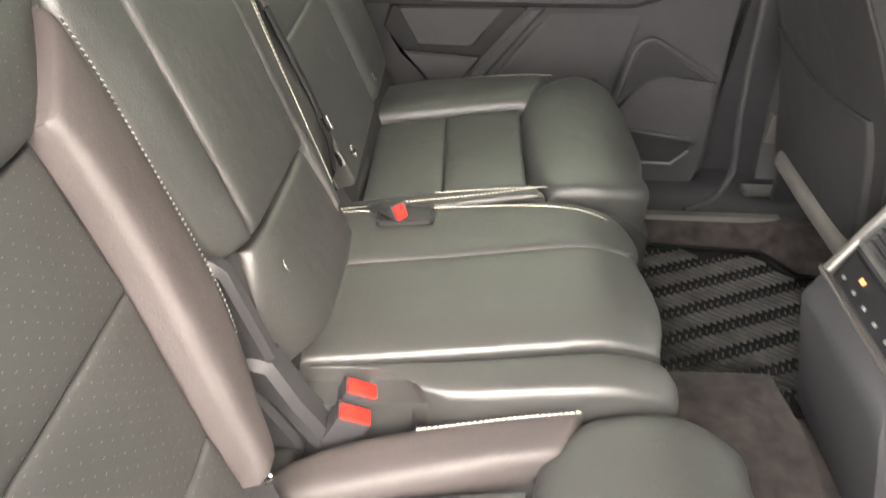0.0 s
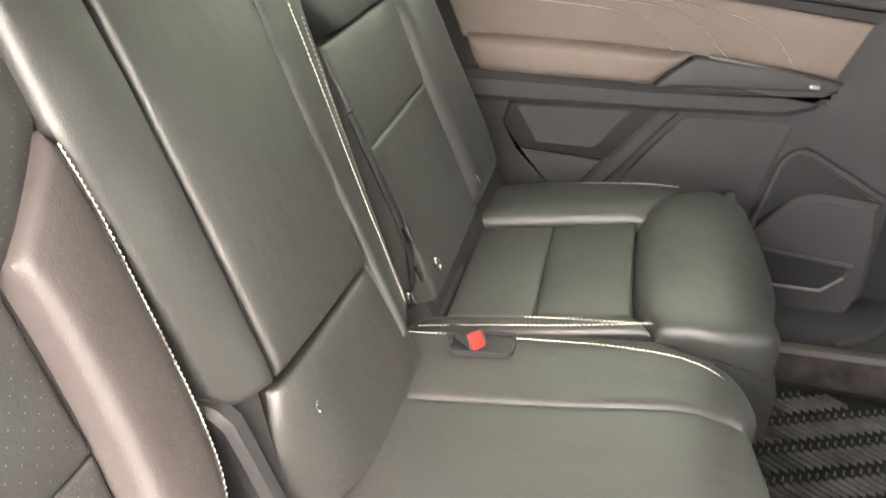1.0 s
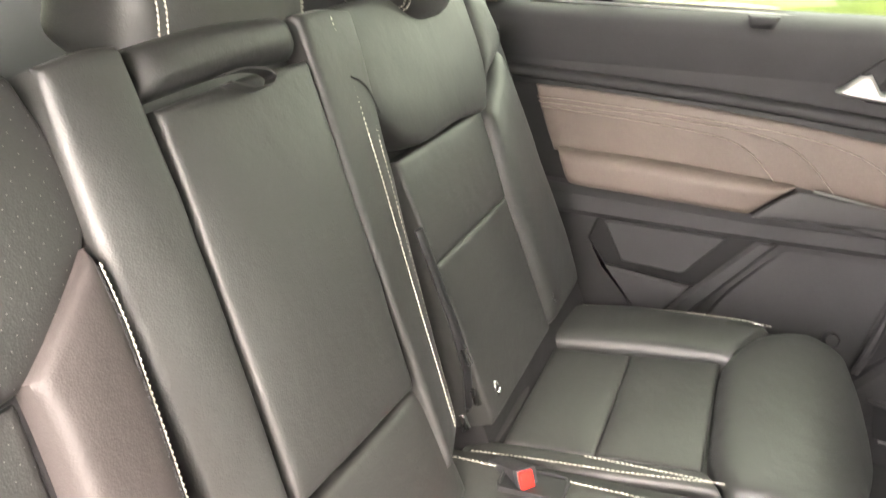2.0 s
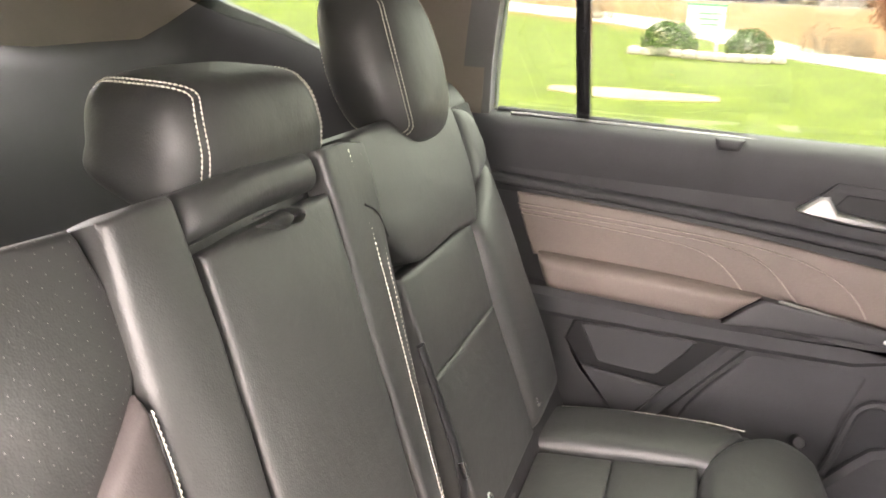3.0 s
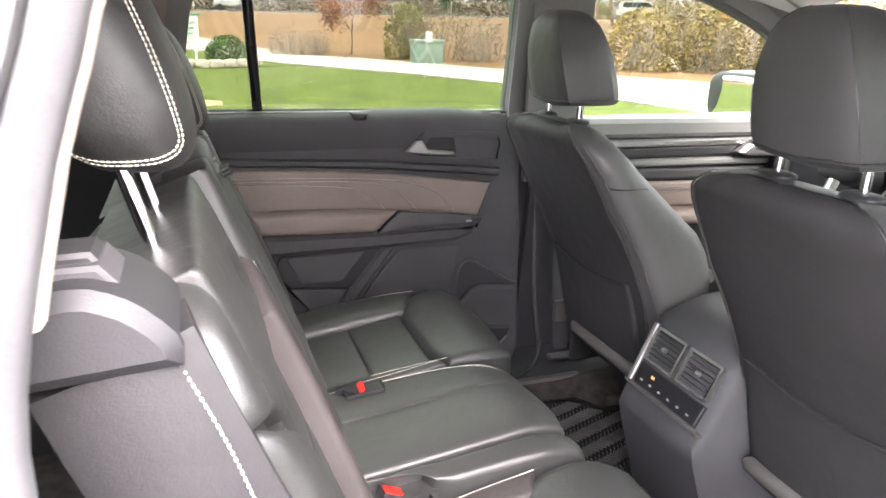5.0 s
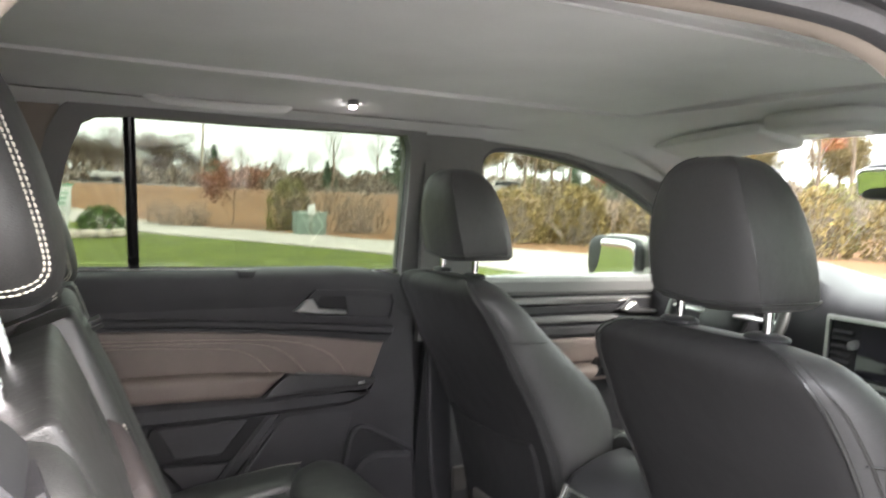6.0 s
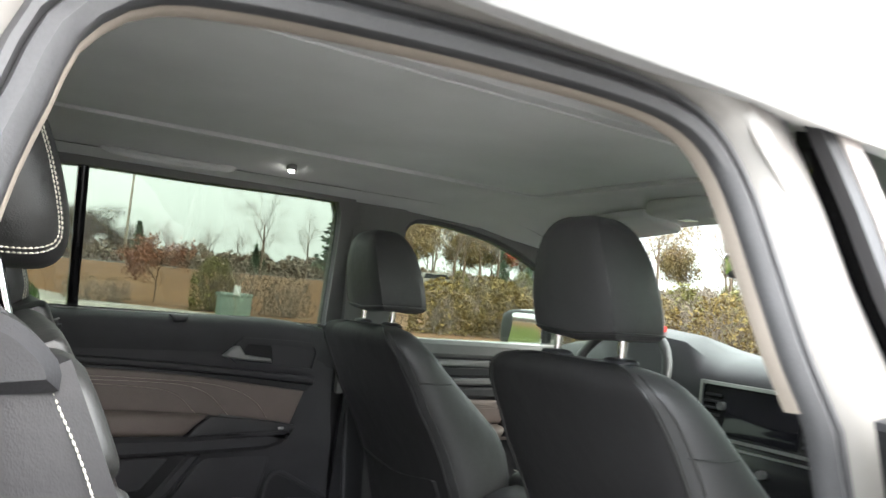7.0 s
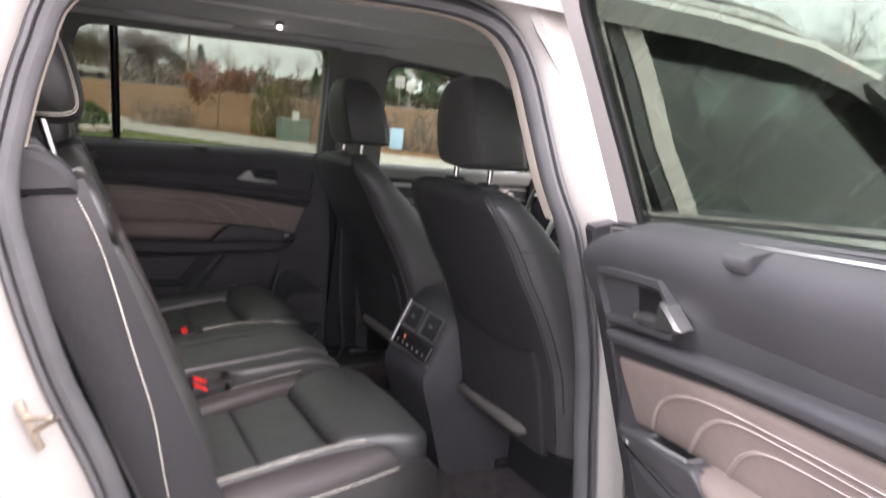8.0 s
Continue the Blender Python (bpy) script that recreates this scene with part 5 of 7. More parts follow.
tagged(tube("trim_3", [tuple(p) for p in spline([(0.812, 0.778, 0.98), (0.818, 0.775, 0.80), (0.827, 0.770, 0.645), (0.836, 0.752, 0.545), (0.832, 0.730, 0.497), (0.806, 0.706, 0.462), (0.770, 0.684, 0.448), (0.725, 0.664, 0.443)], np.linspace(0, 1, 32))], 0.0065, PLASTIC, None, "", 8), "rounded charcoal edge of the pillar trim", "pillar trim", kind="structure")
tagged(box("sill_clip", (0.855, 0.690, 0.464), (0.985, 0.722, 0.480), SATIN, None, "", 0.005), "silver clip on the sill", "sill clip")


# ---- front doors ----
FWIN = arc([(0.935, 1.165), (0.930, 1.35), (0.920, 1.48), (0.945, 1.532), (1.01, 1.543), (1.09, 1.540), (1.20, 1.525), (1.313, 1.502), (1.50, 1.436), (1.67, 1.350), (1.84, 1.250), (1.88, 1.165)], 60)


FWIN_R = arc([(0.925, 1.165), (0.888, 1.25), (0.845, 1.35), (0.818, 1.45), (0.790, 1.555), (0.86, 1.594), (1.037, 1.592), (1.241, 1.568), (1.423, 1.526), (1.63, 1.440), (1.76, 1.350), (1.88, 1.240), (1.92, 1.165)], 60)


def front_door(side, label):
    D = thing("front_door", label, "car door", "front doors")
    slope = lambda x, z, h: Vector((x, side * ((0.83 if side > 0 else 0.768) - lean_in(z) - h), z))
    FW = FWIN if side > 0 else FWIN_R
    turn_out = 1 if np.array(offset_loop(FW, 0.02))[:, 1].max() > max(p[1] for p in FW) else -1
    big = offset_loop(FW, turn_out * (0.045 if side > 0 else 0.040))
    ring("window_frame", big, FW, GREYPLASTIC if side > 0 else GLOSSBLACK, D, slope, -0.035, 0.03, "window frame", False)
    ring("window_seal", FW, offset_loop(FW, -0.012 * turn_out), SEAL, D, slope, -0.01, 0.02, "black rubber window seal", False)
    thing_pane("window_pane", FW, CLEARGLASS if side > 0 else FRONTGLASS, D, slope)
    box("door_shell", (0.80 if side > 0 else 0.74, side * 0.86 if side > 0 else -0.94, 0.36), (1.95, 0.94 if side > 0 else -0.86, 1.165), WHITE, D, "white painted outer door", 0.025)
    if side < 0:
        tube("belt_moulding", [(0.75, -0.925, 1.175), (1.3, -0.925, 1.172), (1.95, -0.915, 1.165)], 0.009, CHROME, D, "bright belt moulding", 8)
        dz = ((1.165, 0.832), (1.25, 0.80), (1.35, 0.757), (1.45, 0.732), (1.52, 0.708), (1.585, 0.68))
        thick("edge_seal", [[slope(x + k, z, -0.040) for z, x in dz] for k in (0, 0.032)], DARKPLASTIC, 0.02, D, "black edge seal", (0, 1, 0))
        thick("pillar_applique", [[slope(x + k, z, -0.043) for z, x in dz] for k in (0.036, 0.084)], APPLIQUE, 0.02, D, "satin grey pillar cover", (0, 1, 0))
        box("inner_panel", (0.85, -0.84, 0.40), (1.85, -0.78, 1.17), PLASTIC, D, "charcoal inner door panel", 0.02)
        return D
    fp = flat_y(0.79)
    prism("door_panel", [(0.90, 0.40), (1.90, 0.40), (1.92, 1.155), (0.90, 1.16)], PLASTIC, D, fp, -0.06, 0.0, 0.01, "charcoal inner door panel")
    prism("belt_ledge", [(0.92, 1.118), (1.92, 1.105), (1.92, 1.158), (0.92, 1.172)], GREYPLASTIC, D, fp, -0.05, 0.022, 0.012, "grey belt-line ledge")
    prism("trim_strip", [(0.95, 1.088), (1.90, 1.080), (1.90, 1.100), (0.95, 1.108)], SATIN, D, fp, 0.0, 0.018, 0.005, "satin silver trim strip")
    prism("dark_band", [(0.95, 1.055), (1.90, 1.050), (1.90, 1.076), (0.95, 1.084)], DARKPLASTIC, D, fp, 0.0, 0.012, 0.004, "")
    prism("trim_strip", [(0.95, 1.030), (1.90, 1.016), (1.90, 1.040), (0.95, 1.050)], GREYPLASTIC, D, fp, 0.0, 0.022, 0.006, "pale grey trim strip")
    prism("trim_band", [(0.95, 0.992), (1.90, 0.972), (1.90, 1.006), (0.95, 1.022)], PLASTIC, D, fp, 0.0, 0.018, 0.006, "")
    pad("insert", [[(0.98, 0.905), (1.4, 0.895), (1.75, 0.885)], [(0.98, 0.985), (1.4, 0.972), (1.78, 0.960)]], BEIGE, D, fp, 0.012, 0.006, 0.004, 0.02, 9, "mauve-beige padded vinyl insert")
    for k in range(4):
        tube("insert_seam", [tuple(p) for p in spline([fp(1.0, 0.972 - 0.008 * k, 0.017), fp(1.30 + 0.1 * k, 0.962 - 0.006 * k, 0.017), fp(1.42 + 0.1 * k, 0.935, 0.017), fp(1.50 + 0.1 * k, 0.897, 0.015)], np.linspace(0, 1, 16))], 0.0014, BEIGE, D, "sewn welt on the insert", 5)
    pad("armrest", [[(0.98, 0.84), (1.30, 0.845), (1.70, 0.85)], [(0.98, 0.90), (1.30, 0.895), (1.72, 0.88)]], BEIGE, D, fp, 0.06, 0.02, 0.008, 0.05, 8, "mauve-beige padded armrest")
    prism("switch_panel", [(1.36, 0.862), (1.74, 0.868), (1.72, 0.905), (1.40, 0.912)], GLOSSBLACK, D, fp, 0.02, 0.073, 0.006, "gloss black switch panel")
    prism("handle_recess", [(1.48, 1.062), (1.54, 1.098), (1.80, 1.092), (1.80, 1.040), (1.52, 1.046)], DARKPLASTIC, D, fp, 0.0, 0.024, 0.003, "black handle recess")
    prism("door_handle", [(1.492, 1.062), (1.535, 1.088), (1.552, 1.066), (1.64, 1.056), (1.64, 1.046), (1.52, 1.052)], SATIN, D, fp, 0.015, 0.050, 0.004, "satin silver inner door handle")
    return D


front_door(1, "closed driver's door with silver strips and mauve-beige insert")
front_door(-1, "closed white front passenger door with dark tinted window")
# near pillar between the doors, behind the jamb
secs = []
for z, x, d in ((0.42, 0.71, 0.84), (0.62, 0.735, 0.85), (0.8, 0.715, 0.85), (1.0, 0.685, 0.85), (1.18, 0.622, 0.828), (1.27, 0.588, 0.792), (1.367, 0.566, 0.752), (1.455, 0.545, 0.731), (1.52, 0.50, 0.708), (1.585, 0.47, 0.68)):
    e, o = lean_in(z), 0.768 - lean_in(z)
    secs.append([(x + 0.055, -0.798 + e, z), (x + 0.068, -0.806 + e, z), (0.45 * (x + 0.068) + 0.55 * d, -0.45 * (0.806 - e) - 0.55 * o - 0.004, z), (d, -o, z), (d + 0.02, -o + 0.03, z), (d - 0.02, -o + 0.05, z), (x + 0.075, -0.755 + e, z)])
tagged(loft("pillar_8", secs, WHITE, None, "", closed=True, cap=True), "white painted pillar between the doors", "door pillar", kind="structure")
# screen pillars and windscreen
for s in (1, -1):
    secs = []
    for x, y, z, w in ((1.45, 0.70, 1.535, 0.05), (1.60, 0.735, 1.455, 0.055), (1.75, 0.77, 1.365, 0.06), (1.92, 0.80, 1.255, 0.065), (2.05, 0.82, 1.17, 0.07)):
        secs.append([(x - 0.03, s * (y + 0.04), z - 0.015), (x - 0.02, s * (y - 0.012), z - 0.012), (x + 0.03, s * (y - 0.05), z + 0.012), (x + 0.07, s * (y - 0.03), z + 0.03), (x + 0.06, s * (y + 0.05), z + 0.03)])
    tagged(loft("pillar_%d" % (5 if s > 0 else 6), secs, GREYPLASTIC, None, "", closed=True, cap=True), "grey windscreen pillar trim", "pillar trim", kind="structure")
w6 = thing("window_6", "curved windscreen", "window", kind="structure")
wind = loft("windscreen_pane", [[(1.60 + 0.52 * k + 0.06 * (1 - u * u), 0.74 * u, 1.60 - 0.44 * k) for u in np.linspace(-1, 1, 15)] for k in (0, 0.33, 0.66, 1)], CLEARGLASS, w6)
wind.visible_shadow = False

# ---- front seats ----


def front_seat(yc, label):
    S = thing("front_seat", label, "car seat", "front seats")
    out = 1 if yc > 0 else -1

    zs = [0.645, 0.69, 0.80, 0.85, 0.90, 0.95, 1.00, 1.06, 1.13, 1.17, 1.195, 1.212, 1.224, 1.230]
    seam = [0.846, 0.835, 0.810, 0.798, 0.776, 0.754, 0.727, 0.690, 0.658, 0.638, 0.626, 0.626, 0.636, 0.660]
    front = [0.985, 0.985, 0.982, 0.980, 0.975, 0.960, 0.932, 0.865, 0.788, 0.752, 0.728, 0.715, 0.704, 0.694]
    hw = [0.235, 0.240, 0.245, 0.246, 0.246, 0.245, 0.243, 0.240, 0.232, 0.222, 0.207, 0.188, 0.160, 0.115]
    fine = list(np.linspace(0.645, 1.17, 20)) + [1.185, 1.197, 1.207, 1.215, 1.222, 1.227, 1.230]
    at_z = lambda z, values: float(np.interp(z, zs, values))

    def rear_x(z):
        return at_z(z, seam) + 0.006
    # the dark rear skin runs from seam to seam, the leather wraps sides and front
    rear_rows, front_rows = [], []
    for z in fine:
        x, f, w = at_z(z, seam), at_z(z, front), at_z(z, hw)
        d = f - x
        k = min(1, max(0, (z - 1.08) / 0.12))
        q = min(1, d / 0.15)
        rear = [(0.85, 0.024 * q), (0.80, 0.018 * q), (0.70, 0.013), (0.55, 0.009), (0.3, 0.0065), (0, 0.006)]
        rear += [(-u, v) for u, v in rear[-2::-1]]
        rear_rows.append([(x + v, yc + w * u, z) for u, v in rear])
        wrap = [(-0.85, 0.024 * q / d), (-0.905, 0.030 * q / d), (-0.96, 0.044 * q / d), (-1.0, 0.066 * q / d), (-1.015, 0.62), (-1.0, 0.82), (-0.96, 0.94), (-0.89, 1.0), (-0.78, 0.97), (-0.62, 0.82 + 0.25 * k), (-0.35, 0.70 + 0.52 * k), (0, 0.66 + 0.58 * k)]
        wrap += [(-u, v) for u, v in wrap[-2::-1]]
        front_rows.append([(x + v * d, yc + w * u, z) for u, v in wrap])
    loft("backrest", front_rows, WRAP, S, "black leather backrest", cap=True)
    loft("back_panel", rear_rows, BACKVINYL, S, "matt black vinyl rear panel", cap=True)
    rp = lambda y, z, h: Vector((rear_x(z) - h + 0.006 * (y / 0.2) ** 4, yc + y, z))
    pad("map_pocket", [[(-0.175, 0.63), (0, 0.625), (0.175, 0.63)], [(-0.180, 0.76), (0, 0.755), (0.180, 0.76)], [(-0.175, 0.885), (0, 0.865), (0.175, 0.885)]], BACKVINYL, S, rp, 0.005, 0.005, 0.006, 0.010, 10, "dark vinyl map pocket")
    tube("pocket_edge", [tuple(p) for p in spline([rp(-0.175, 0.886, 0.006), rp(0, 0.867, 0.012), rp(0.175, 0.886, 0.006)], np.linspace(0, 1, 12))], 0.002, BACKVINYL, S, "", 6)
    for s in (-1, 1):
        tube("piping", [(at_z(z, seam) + 0.022 * min(1, (at_z(z, front) - at_z(z, seam)) / 0.15), yc + s * at_z(z, hw) * 0.853, z) for z in fine[1:-1]], 0.0028, LEATHER, S, "leather piping", 6)
        tube("wrap_seam", [(at_z(z, seam) + 0.0345 * min(1, (at_z(z, front) - at_z(z, seam)) / 0.15), yc + s * at_z(z, hw) * 0.932, z) for z in fine[4:-2]], 0.0019, LEATHER, S, "sewn seam beside the piping", 6)
        x, d, w = at_z(1.115, seam), at_z(1.115, front) - at_z(1.115, seam), at_z(1.115, hw)
        tube("side_seam", [(x + d * v, yc + s * w * u, 1.115) for u, v in ((0.91, 0.03 * min(1, d / 0.15) / d), (0.965, 0.043 * min(1, d / 0.15) / d), (1.004, 0.065 * min(1, d / 0.15) / d), (1.018, 0.62), (1.003, 0.82))], 0.0016, LEATHER, S, "", 5)
    # cushion and base
    cp = lambda x, y, h: Vector((x, yc + y, 0.70 + 0.12 * (x - 0.9) + h))
    pad("cushion", [[(0.97, -0.235), (1.15, -0.25), (1.34, -0.225)], [(0.97, 0), (1.15, 0), (1.38, 0)], [(0.97, 0.235), (1.15, 0.25), (1.34, 0.225)]], LEATHER, S, cp, 0.0, 0.04, 0.02, 0.10, 12, "black leather cushion")
    box("seat_base", (1.02, yc - 0.20, 0.40), (1.30, yc + 0.20, 0.62), DARKPLASTIC, S, "black plastic seat base", 0.02)
    tube("lower_bar", [(0.840, yc - out * 0.185, 0.664), (0.838, yc - out * 0.170, 0.666), (0.836, yc - out * 0.03, 0.668), (0.836, yc + out * 0.10, 0.668), (0.840, yc + out * 0.122, 0.672)], [0.008, 0.0165, 0.0175, 0.0165, 0.007], BARGREY, S, "grey plastic bar under the seat back", 12)
    for s in (-1, 1):
        box("recliner_cover", (0.90, yc + s * 0.235 - 0.012, 0.50), (1.14, yc + s * 0.235 + 0.012, 0.75), DARKPLASTIC, S, "black plastic recliner cover", 0.010)
    for s in (-1, 1):
        tube("seat_rail", [(0.98, yc + s * 0.19, 0.418), (1.35, yc + s * 0.19, 0.418)], 0.014, DARKPLASTIC, S, "dark seat rail", 8)
    # headrest: a deep block with crisp rear edges
    c = Vector((0.712, yc, 1.362))
    levels = ((-1.0, 0.84, 0.72), (-0.97, 0.92, 0.88), (-0.91, 0.97, 0.96), (-0.78, 1.0, 1.0), (-0.5, 1.0, 1.01), (-0.2, 0.965, 1.0), (0.05, 0.915, 0.975), (0.28, 0.855, 0.93), (0.48, 0.785, 0.87), (0.64, 0.71, 0.80), (0.77, 0.625, 0.71), (0.87, 0.53, 0.60), (0.94, 0.42, 0.48), (0.985, 0.28, 0.33), (1.0, 0.14, 0.18))

    def head_row(fz, w, dp, k=1.0):
        pts = [(0, -0.074), (0.5, -0.0735), (0.90, -0.071), (0.985, -0.067), (1.0, -0.060), (1.045, -0.030), (1.06, 0.005), (1.02, 0.040), (0.85, 0.062), (0.5, 0.070), (0, 0.072)]
        pts += [(-u, v) for u, v in pts[-2:0:-1]]
        return [c + Vector((dp * v * k - 0.22 * 0.098 * fz, 0.092 * w * u * k, 0.098 * fz - (0.006 * (1 - abs(u)) if fz < -0.8 else 0))) for u, v in pts]
    head = loft("headrest", [head_row(*q) for q in levels], WRAP, S, "black leather headrest", closed=True, cap=True)
    head.data.set_sharp_from_angle(angle=radians(28))
    for i in (3, 17):
        tube("edge_seam", [head_row(*q, 1.003)[i] for q in levels[1:-1]], 0.0013, LEATHER, head, "sewn edge seam", 5)
    tube("piping", head_row(-0.88, 0.995, 0.985, 1.004), 0.0020, LEATHER, head, "leather piping", 5, True)
    for s in (-1, 1):
        tube("headrest_post", [(0.700, yc + s * 0.073, 1.20), (0.702, yc + s * 0.073, 1.30)], 0.0068, CHROME, S, "chrome headrest post", 10)
        blob("post_guide", (0.700, yc + s * 0.073, 1.231), (0.019, 0.030, 0.007), DARKPLASTIC, S, 2.6, None, None, 7, "black oval plastic post guide")
    return S


front_seat(-0.338, "black leather front passenger seat with dark vinyl back").location.x = -0.02
front_seat(0.390, "black leather driver's seat with dark vinyl back").location.x = -0.02

# ---- floor mat with raised ribs ----
mat = thing("floor_mat", "ribbed black rubber floor mat on the carpet", "floor mat")
mflat = lambda x, y, h: Vector((x, y, 0.401 + h))
MAT = [(0.45, 0.135), (0.583, 0.134), (0.692, 0.130), (0.829, 0.116), (0.925, 0.25), (1.0, 0.40), (1.004, 0.475), (0.915, 0.480), (0.895, 0.505), (0.882, 0.532), (0.862, 0.556), (0.592, 0.573), (0.45, 0.58)]


def inside(x, y, poly):
    hit = False
    for (x0, y0), (x1, y1) in zip(poly, poly[1:] + poly[:1]):
        if (y0 > y) != (y1 > y) and x < x0 + (y - y0) * (x1 - x0) / (y1 - y0):
            hit = not hit
    return hit


def shrunk(poly, d):
    out = []
    for i, p in enumerate(poly):
        a, b = Vector(poly[i - 1]), Vector(poly[(i + 1) % len(poly)])
        e1, e2 = (Vector(p) - a).normalized(), (b - Vector(p)).normalized()
        n = Vector((-e1.y - e2.y, e1.x + e2.x)).normalized()
        out.append(tuple(Vector(p) + n * d))
    return out


MAT_IN = shrunk(MAT, 0.010)
prism("mat_base", MAT, RUBBER, mat, mflat, 0.0, 0.010, 0.003)
ring("mat_rim", MAT, MAT_IN, RUBBER, mat, mflat, 0.008, 0.017, "raised rubber rim")


def mat_ribs():
    """Rows of slanted ribs between plain channels, with low cross ticks in the channels."""
    v, f = [], []
    limit = shrunk(MAT, 0.013)

    def rib(p, q, w, h):
        if not (inside(*p, limit) and inside(*q, limit)):
            return
        d = (Vector(q) - Vector(p)).normalized()
        n = Vector((-d.y, d.x))
        b = len(v)
        for k, e, z in ((w, 0, 0.4105), (w * 0.45, 0.002, 0.4105 + h)):
            for c, s, g in ((p, -1, 1), (p, 1, 1), (q, 1, -1), (q, -1, -1)):
                o = Vector(c) + n * s * k + d * g * e
                v.append((o.x, o.y, z))
        f.extend([(b + 4, b + 5, b + 6, b + 7)] + [(b + i, b + (i + 1) % 4, b + 4 + (i + 1) % 4, b + 4 + i) for i in range(4)])
    for j in range(-4, 10):
        for k in range(46):
            x = 0.44 + 0.0135 * k
            y = 0.472 - 0.064 * j + 0.37 * (x - 0.7)
            rib((x - 0.018, y + 0.013), (x + 0.018, y - 0.013), 0.0021, 0.0080)
            rib((x - 0.006, y + 0.0235), (x - 0.002, y + 0.036), 0.0014, 0.0030)
    ob = finish("mat_ribs", v, f, RIBS, mat, "raised slanted rubber ribs", smooth=False, fix=True)
    return tagged(ob, kind="stuff")


mat_ribs()

# ---- centre console with rear vents ----
con = thing("centre_console", "black centre console with rear air vents and controls", "centre console")


def csec(x, top, low, w):
    return [(x, -w, low), (x, -w, top - 0.05), (x, -w + 0.012, top - 0.02), (x, -w + 0.04, top), (x, w - 0.04, top), (x, w - 0.012, top - 0.02), (x, w, top - 0.05), (x, w, low)]


loft("console_body", [csec(0.722, 0.709, 0.655, 0.126), csec(0.738, 0.737, 0.60, 0.130), csec(0.768, 0.800, 0.50, 0.132), csec(0.788, 0.842, 0.43, 0.134), csec(0.812, 0.872, 0.40, 0.136), csec(0.88, 0.892, 0.40, 0.142), csec(0.95, 0.895, 0.40, 0.15), csec(1.25, 0.905, 0.40, 0.15), csec(1.65, 0.80, 0.40, 0.15)], PLASTIC, con, "charcoal console body", closed=True, cap=True)
pad("console_lid", [[(0.93, -0.14), (1.2, -0.14)], [(0.93, 0), (1.2, 0)], [(0.93, 0.14), (1.2, 0.14)]], LEATHER, con, lambda x, y, h: Vector((x, y, 0.895 + h)), 0.022, 0.015, 0.006, 0.03, 8, "padded leather lid")
stitches("stitching", [(0.932, -0.13, 0.922), (0.932, 0, 0.925), (0.932, 0.13, 0.922)], con)
cf = lambda y, z, h: Vector((0.728 + 0.062 * (z - 0.655) / 0.19 - 0.9 * h, 0.86 * y - 0.008, 0.712 + 0.128 * (z - 0.655) / 0.19 + 0.44 * h))
for a, b in ((0.006, 0.118), (-0.118, -0.006)):
    vent = ring("air_vent", [(a, 0.738), (b, 0.738), (b, 0.836), (a, 0.836)], [(a + 0.007, 0.745), (b - 0.007, 0.745), (b - 0.007, 0.829), (a + 0.007, 0.829)], SATIN, con, cf, 0.0, 0.010, "satin-framed air vent")
    # black plate stands in for the dark depth behind the slats
    prism("vent_back", [(a + 0.006, 0.744), (b - 0.006, 0.744), (b - 0.006, 0.830), (a + 0.006, 0.830)], GLOSSBLACK, vent, cf, -0.004, 0.002, 0.001, "black plate in place of the dark vent hollow")
    for k in range(6):
        z = 0.754 + 0.0135 * k
        prism("vent_slat", [(a + 0.008, z), (b - 0.008, z), (b - 0.008, z + 0.0045), (a + 0.008, z + 0.0045)], DARKPLASTIC, vent, cf, 0.0, 0.0075, 0.001)
    tube("vent_tab", [cf((a + b) / 2 - 0.006, 0.788, 0.010), cf((a + b) / 2 + 0.006, 0.788, 0.010)], 0.005, SATIN, vent, "silver vent tab", 6)
prism("control_panel", [(-0.115, 0.668), (0.112, 0.668), (0.118, 0.728), (-0.118, 0.728)], GLOSSBLACK, con, cf, -0.002, 0.006, 0.003, "gloss black climate panel")
prism("panel_frame", [(-0.14, 0.655), (0.14, 0.655), (0.142, 0.664), (-0.142, 0.664)], BARGREY, con, cf, -0.002, 0.010, 0.003, "grey panel edge")
prism("panel_frame", [(0.124, 0.664), (0.136, 0.664), (0.139, 0.84), (0.128, 0.84)], BARGREY, con, cf, -0.002, 0.010, 0.003, "grey panel edge")
tube("panel_line", [cf(0.1225, 0.668, 0.007), cf(0.1265, 0.838, 0.007)], 0.0016, SATIN, con, "thin silver line", 6)
for k in range(3):
    prism("lit_symbol", [(0.052 + 0.004 * k, 0.703), (0.0545 + 0.004 * k, 0.703), (0.0545 + 0.004 * k, 0.711 - 0.002 * (k % 2)), (0.052 + 0.004 * k, 0.711 - 0.002 * (k % 2))], ORANGELED, con, cf, 0.004, 0.008, 0.0005, "glowing orange seat heat symbol")
for k in range(6):
    prism("button_mark", [(-0.09 + 0.035 * k, 0.682), (-0.082 + 0.035 * k, 0.682), (-0.082 + 0.035 * k, 0.687), (-0.09 + 0.035 * k, 0.687)], SATIN, con, cf, 0.004, 0.008, 0.0005, "pale button mark")
for y in (0.008, 0.030, -0.014):
    tube("power_socket", [(0.775, y - 0.02, 0.565), (0.754, y - 0.02, 0.565)], 0.008, CHROME, con, "small socket", 10)

# ---- dashboard and steering wheel ----
dash = thing("dashboard", "black dashboard with silver-edged centre screen", "dashboard")
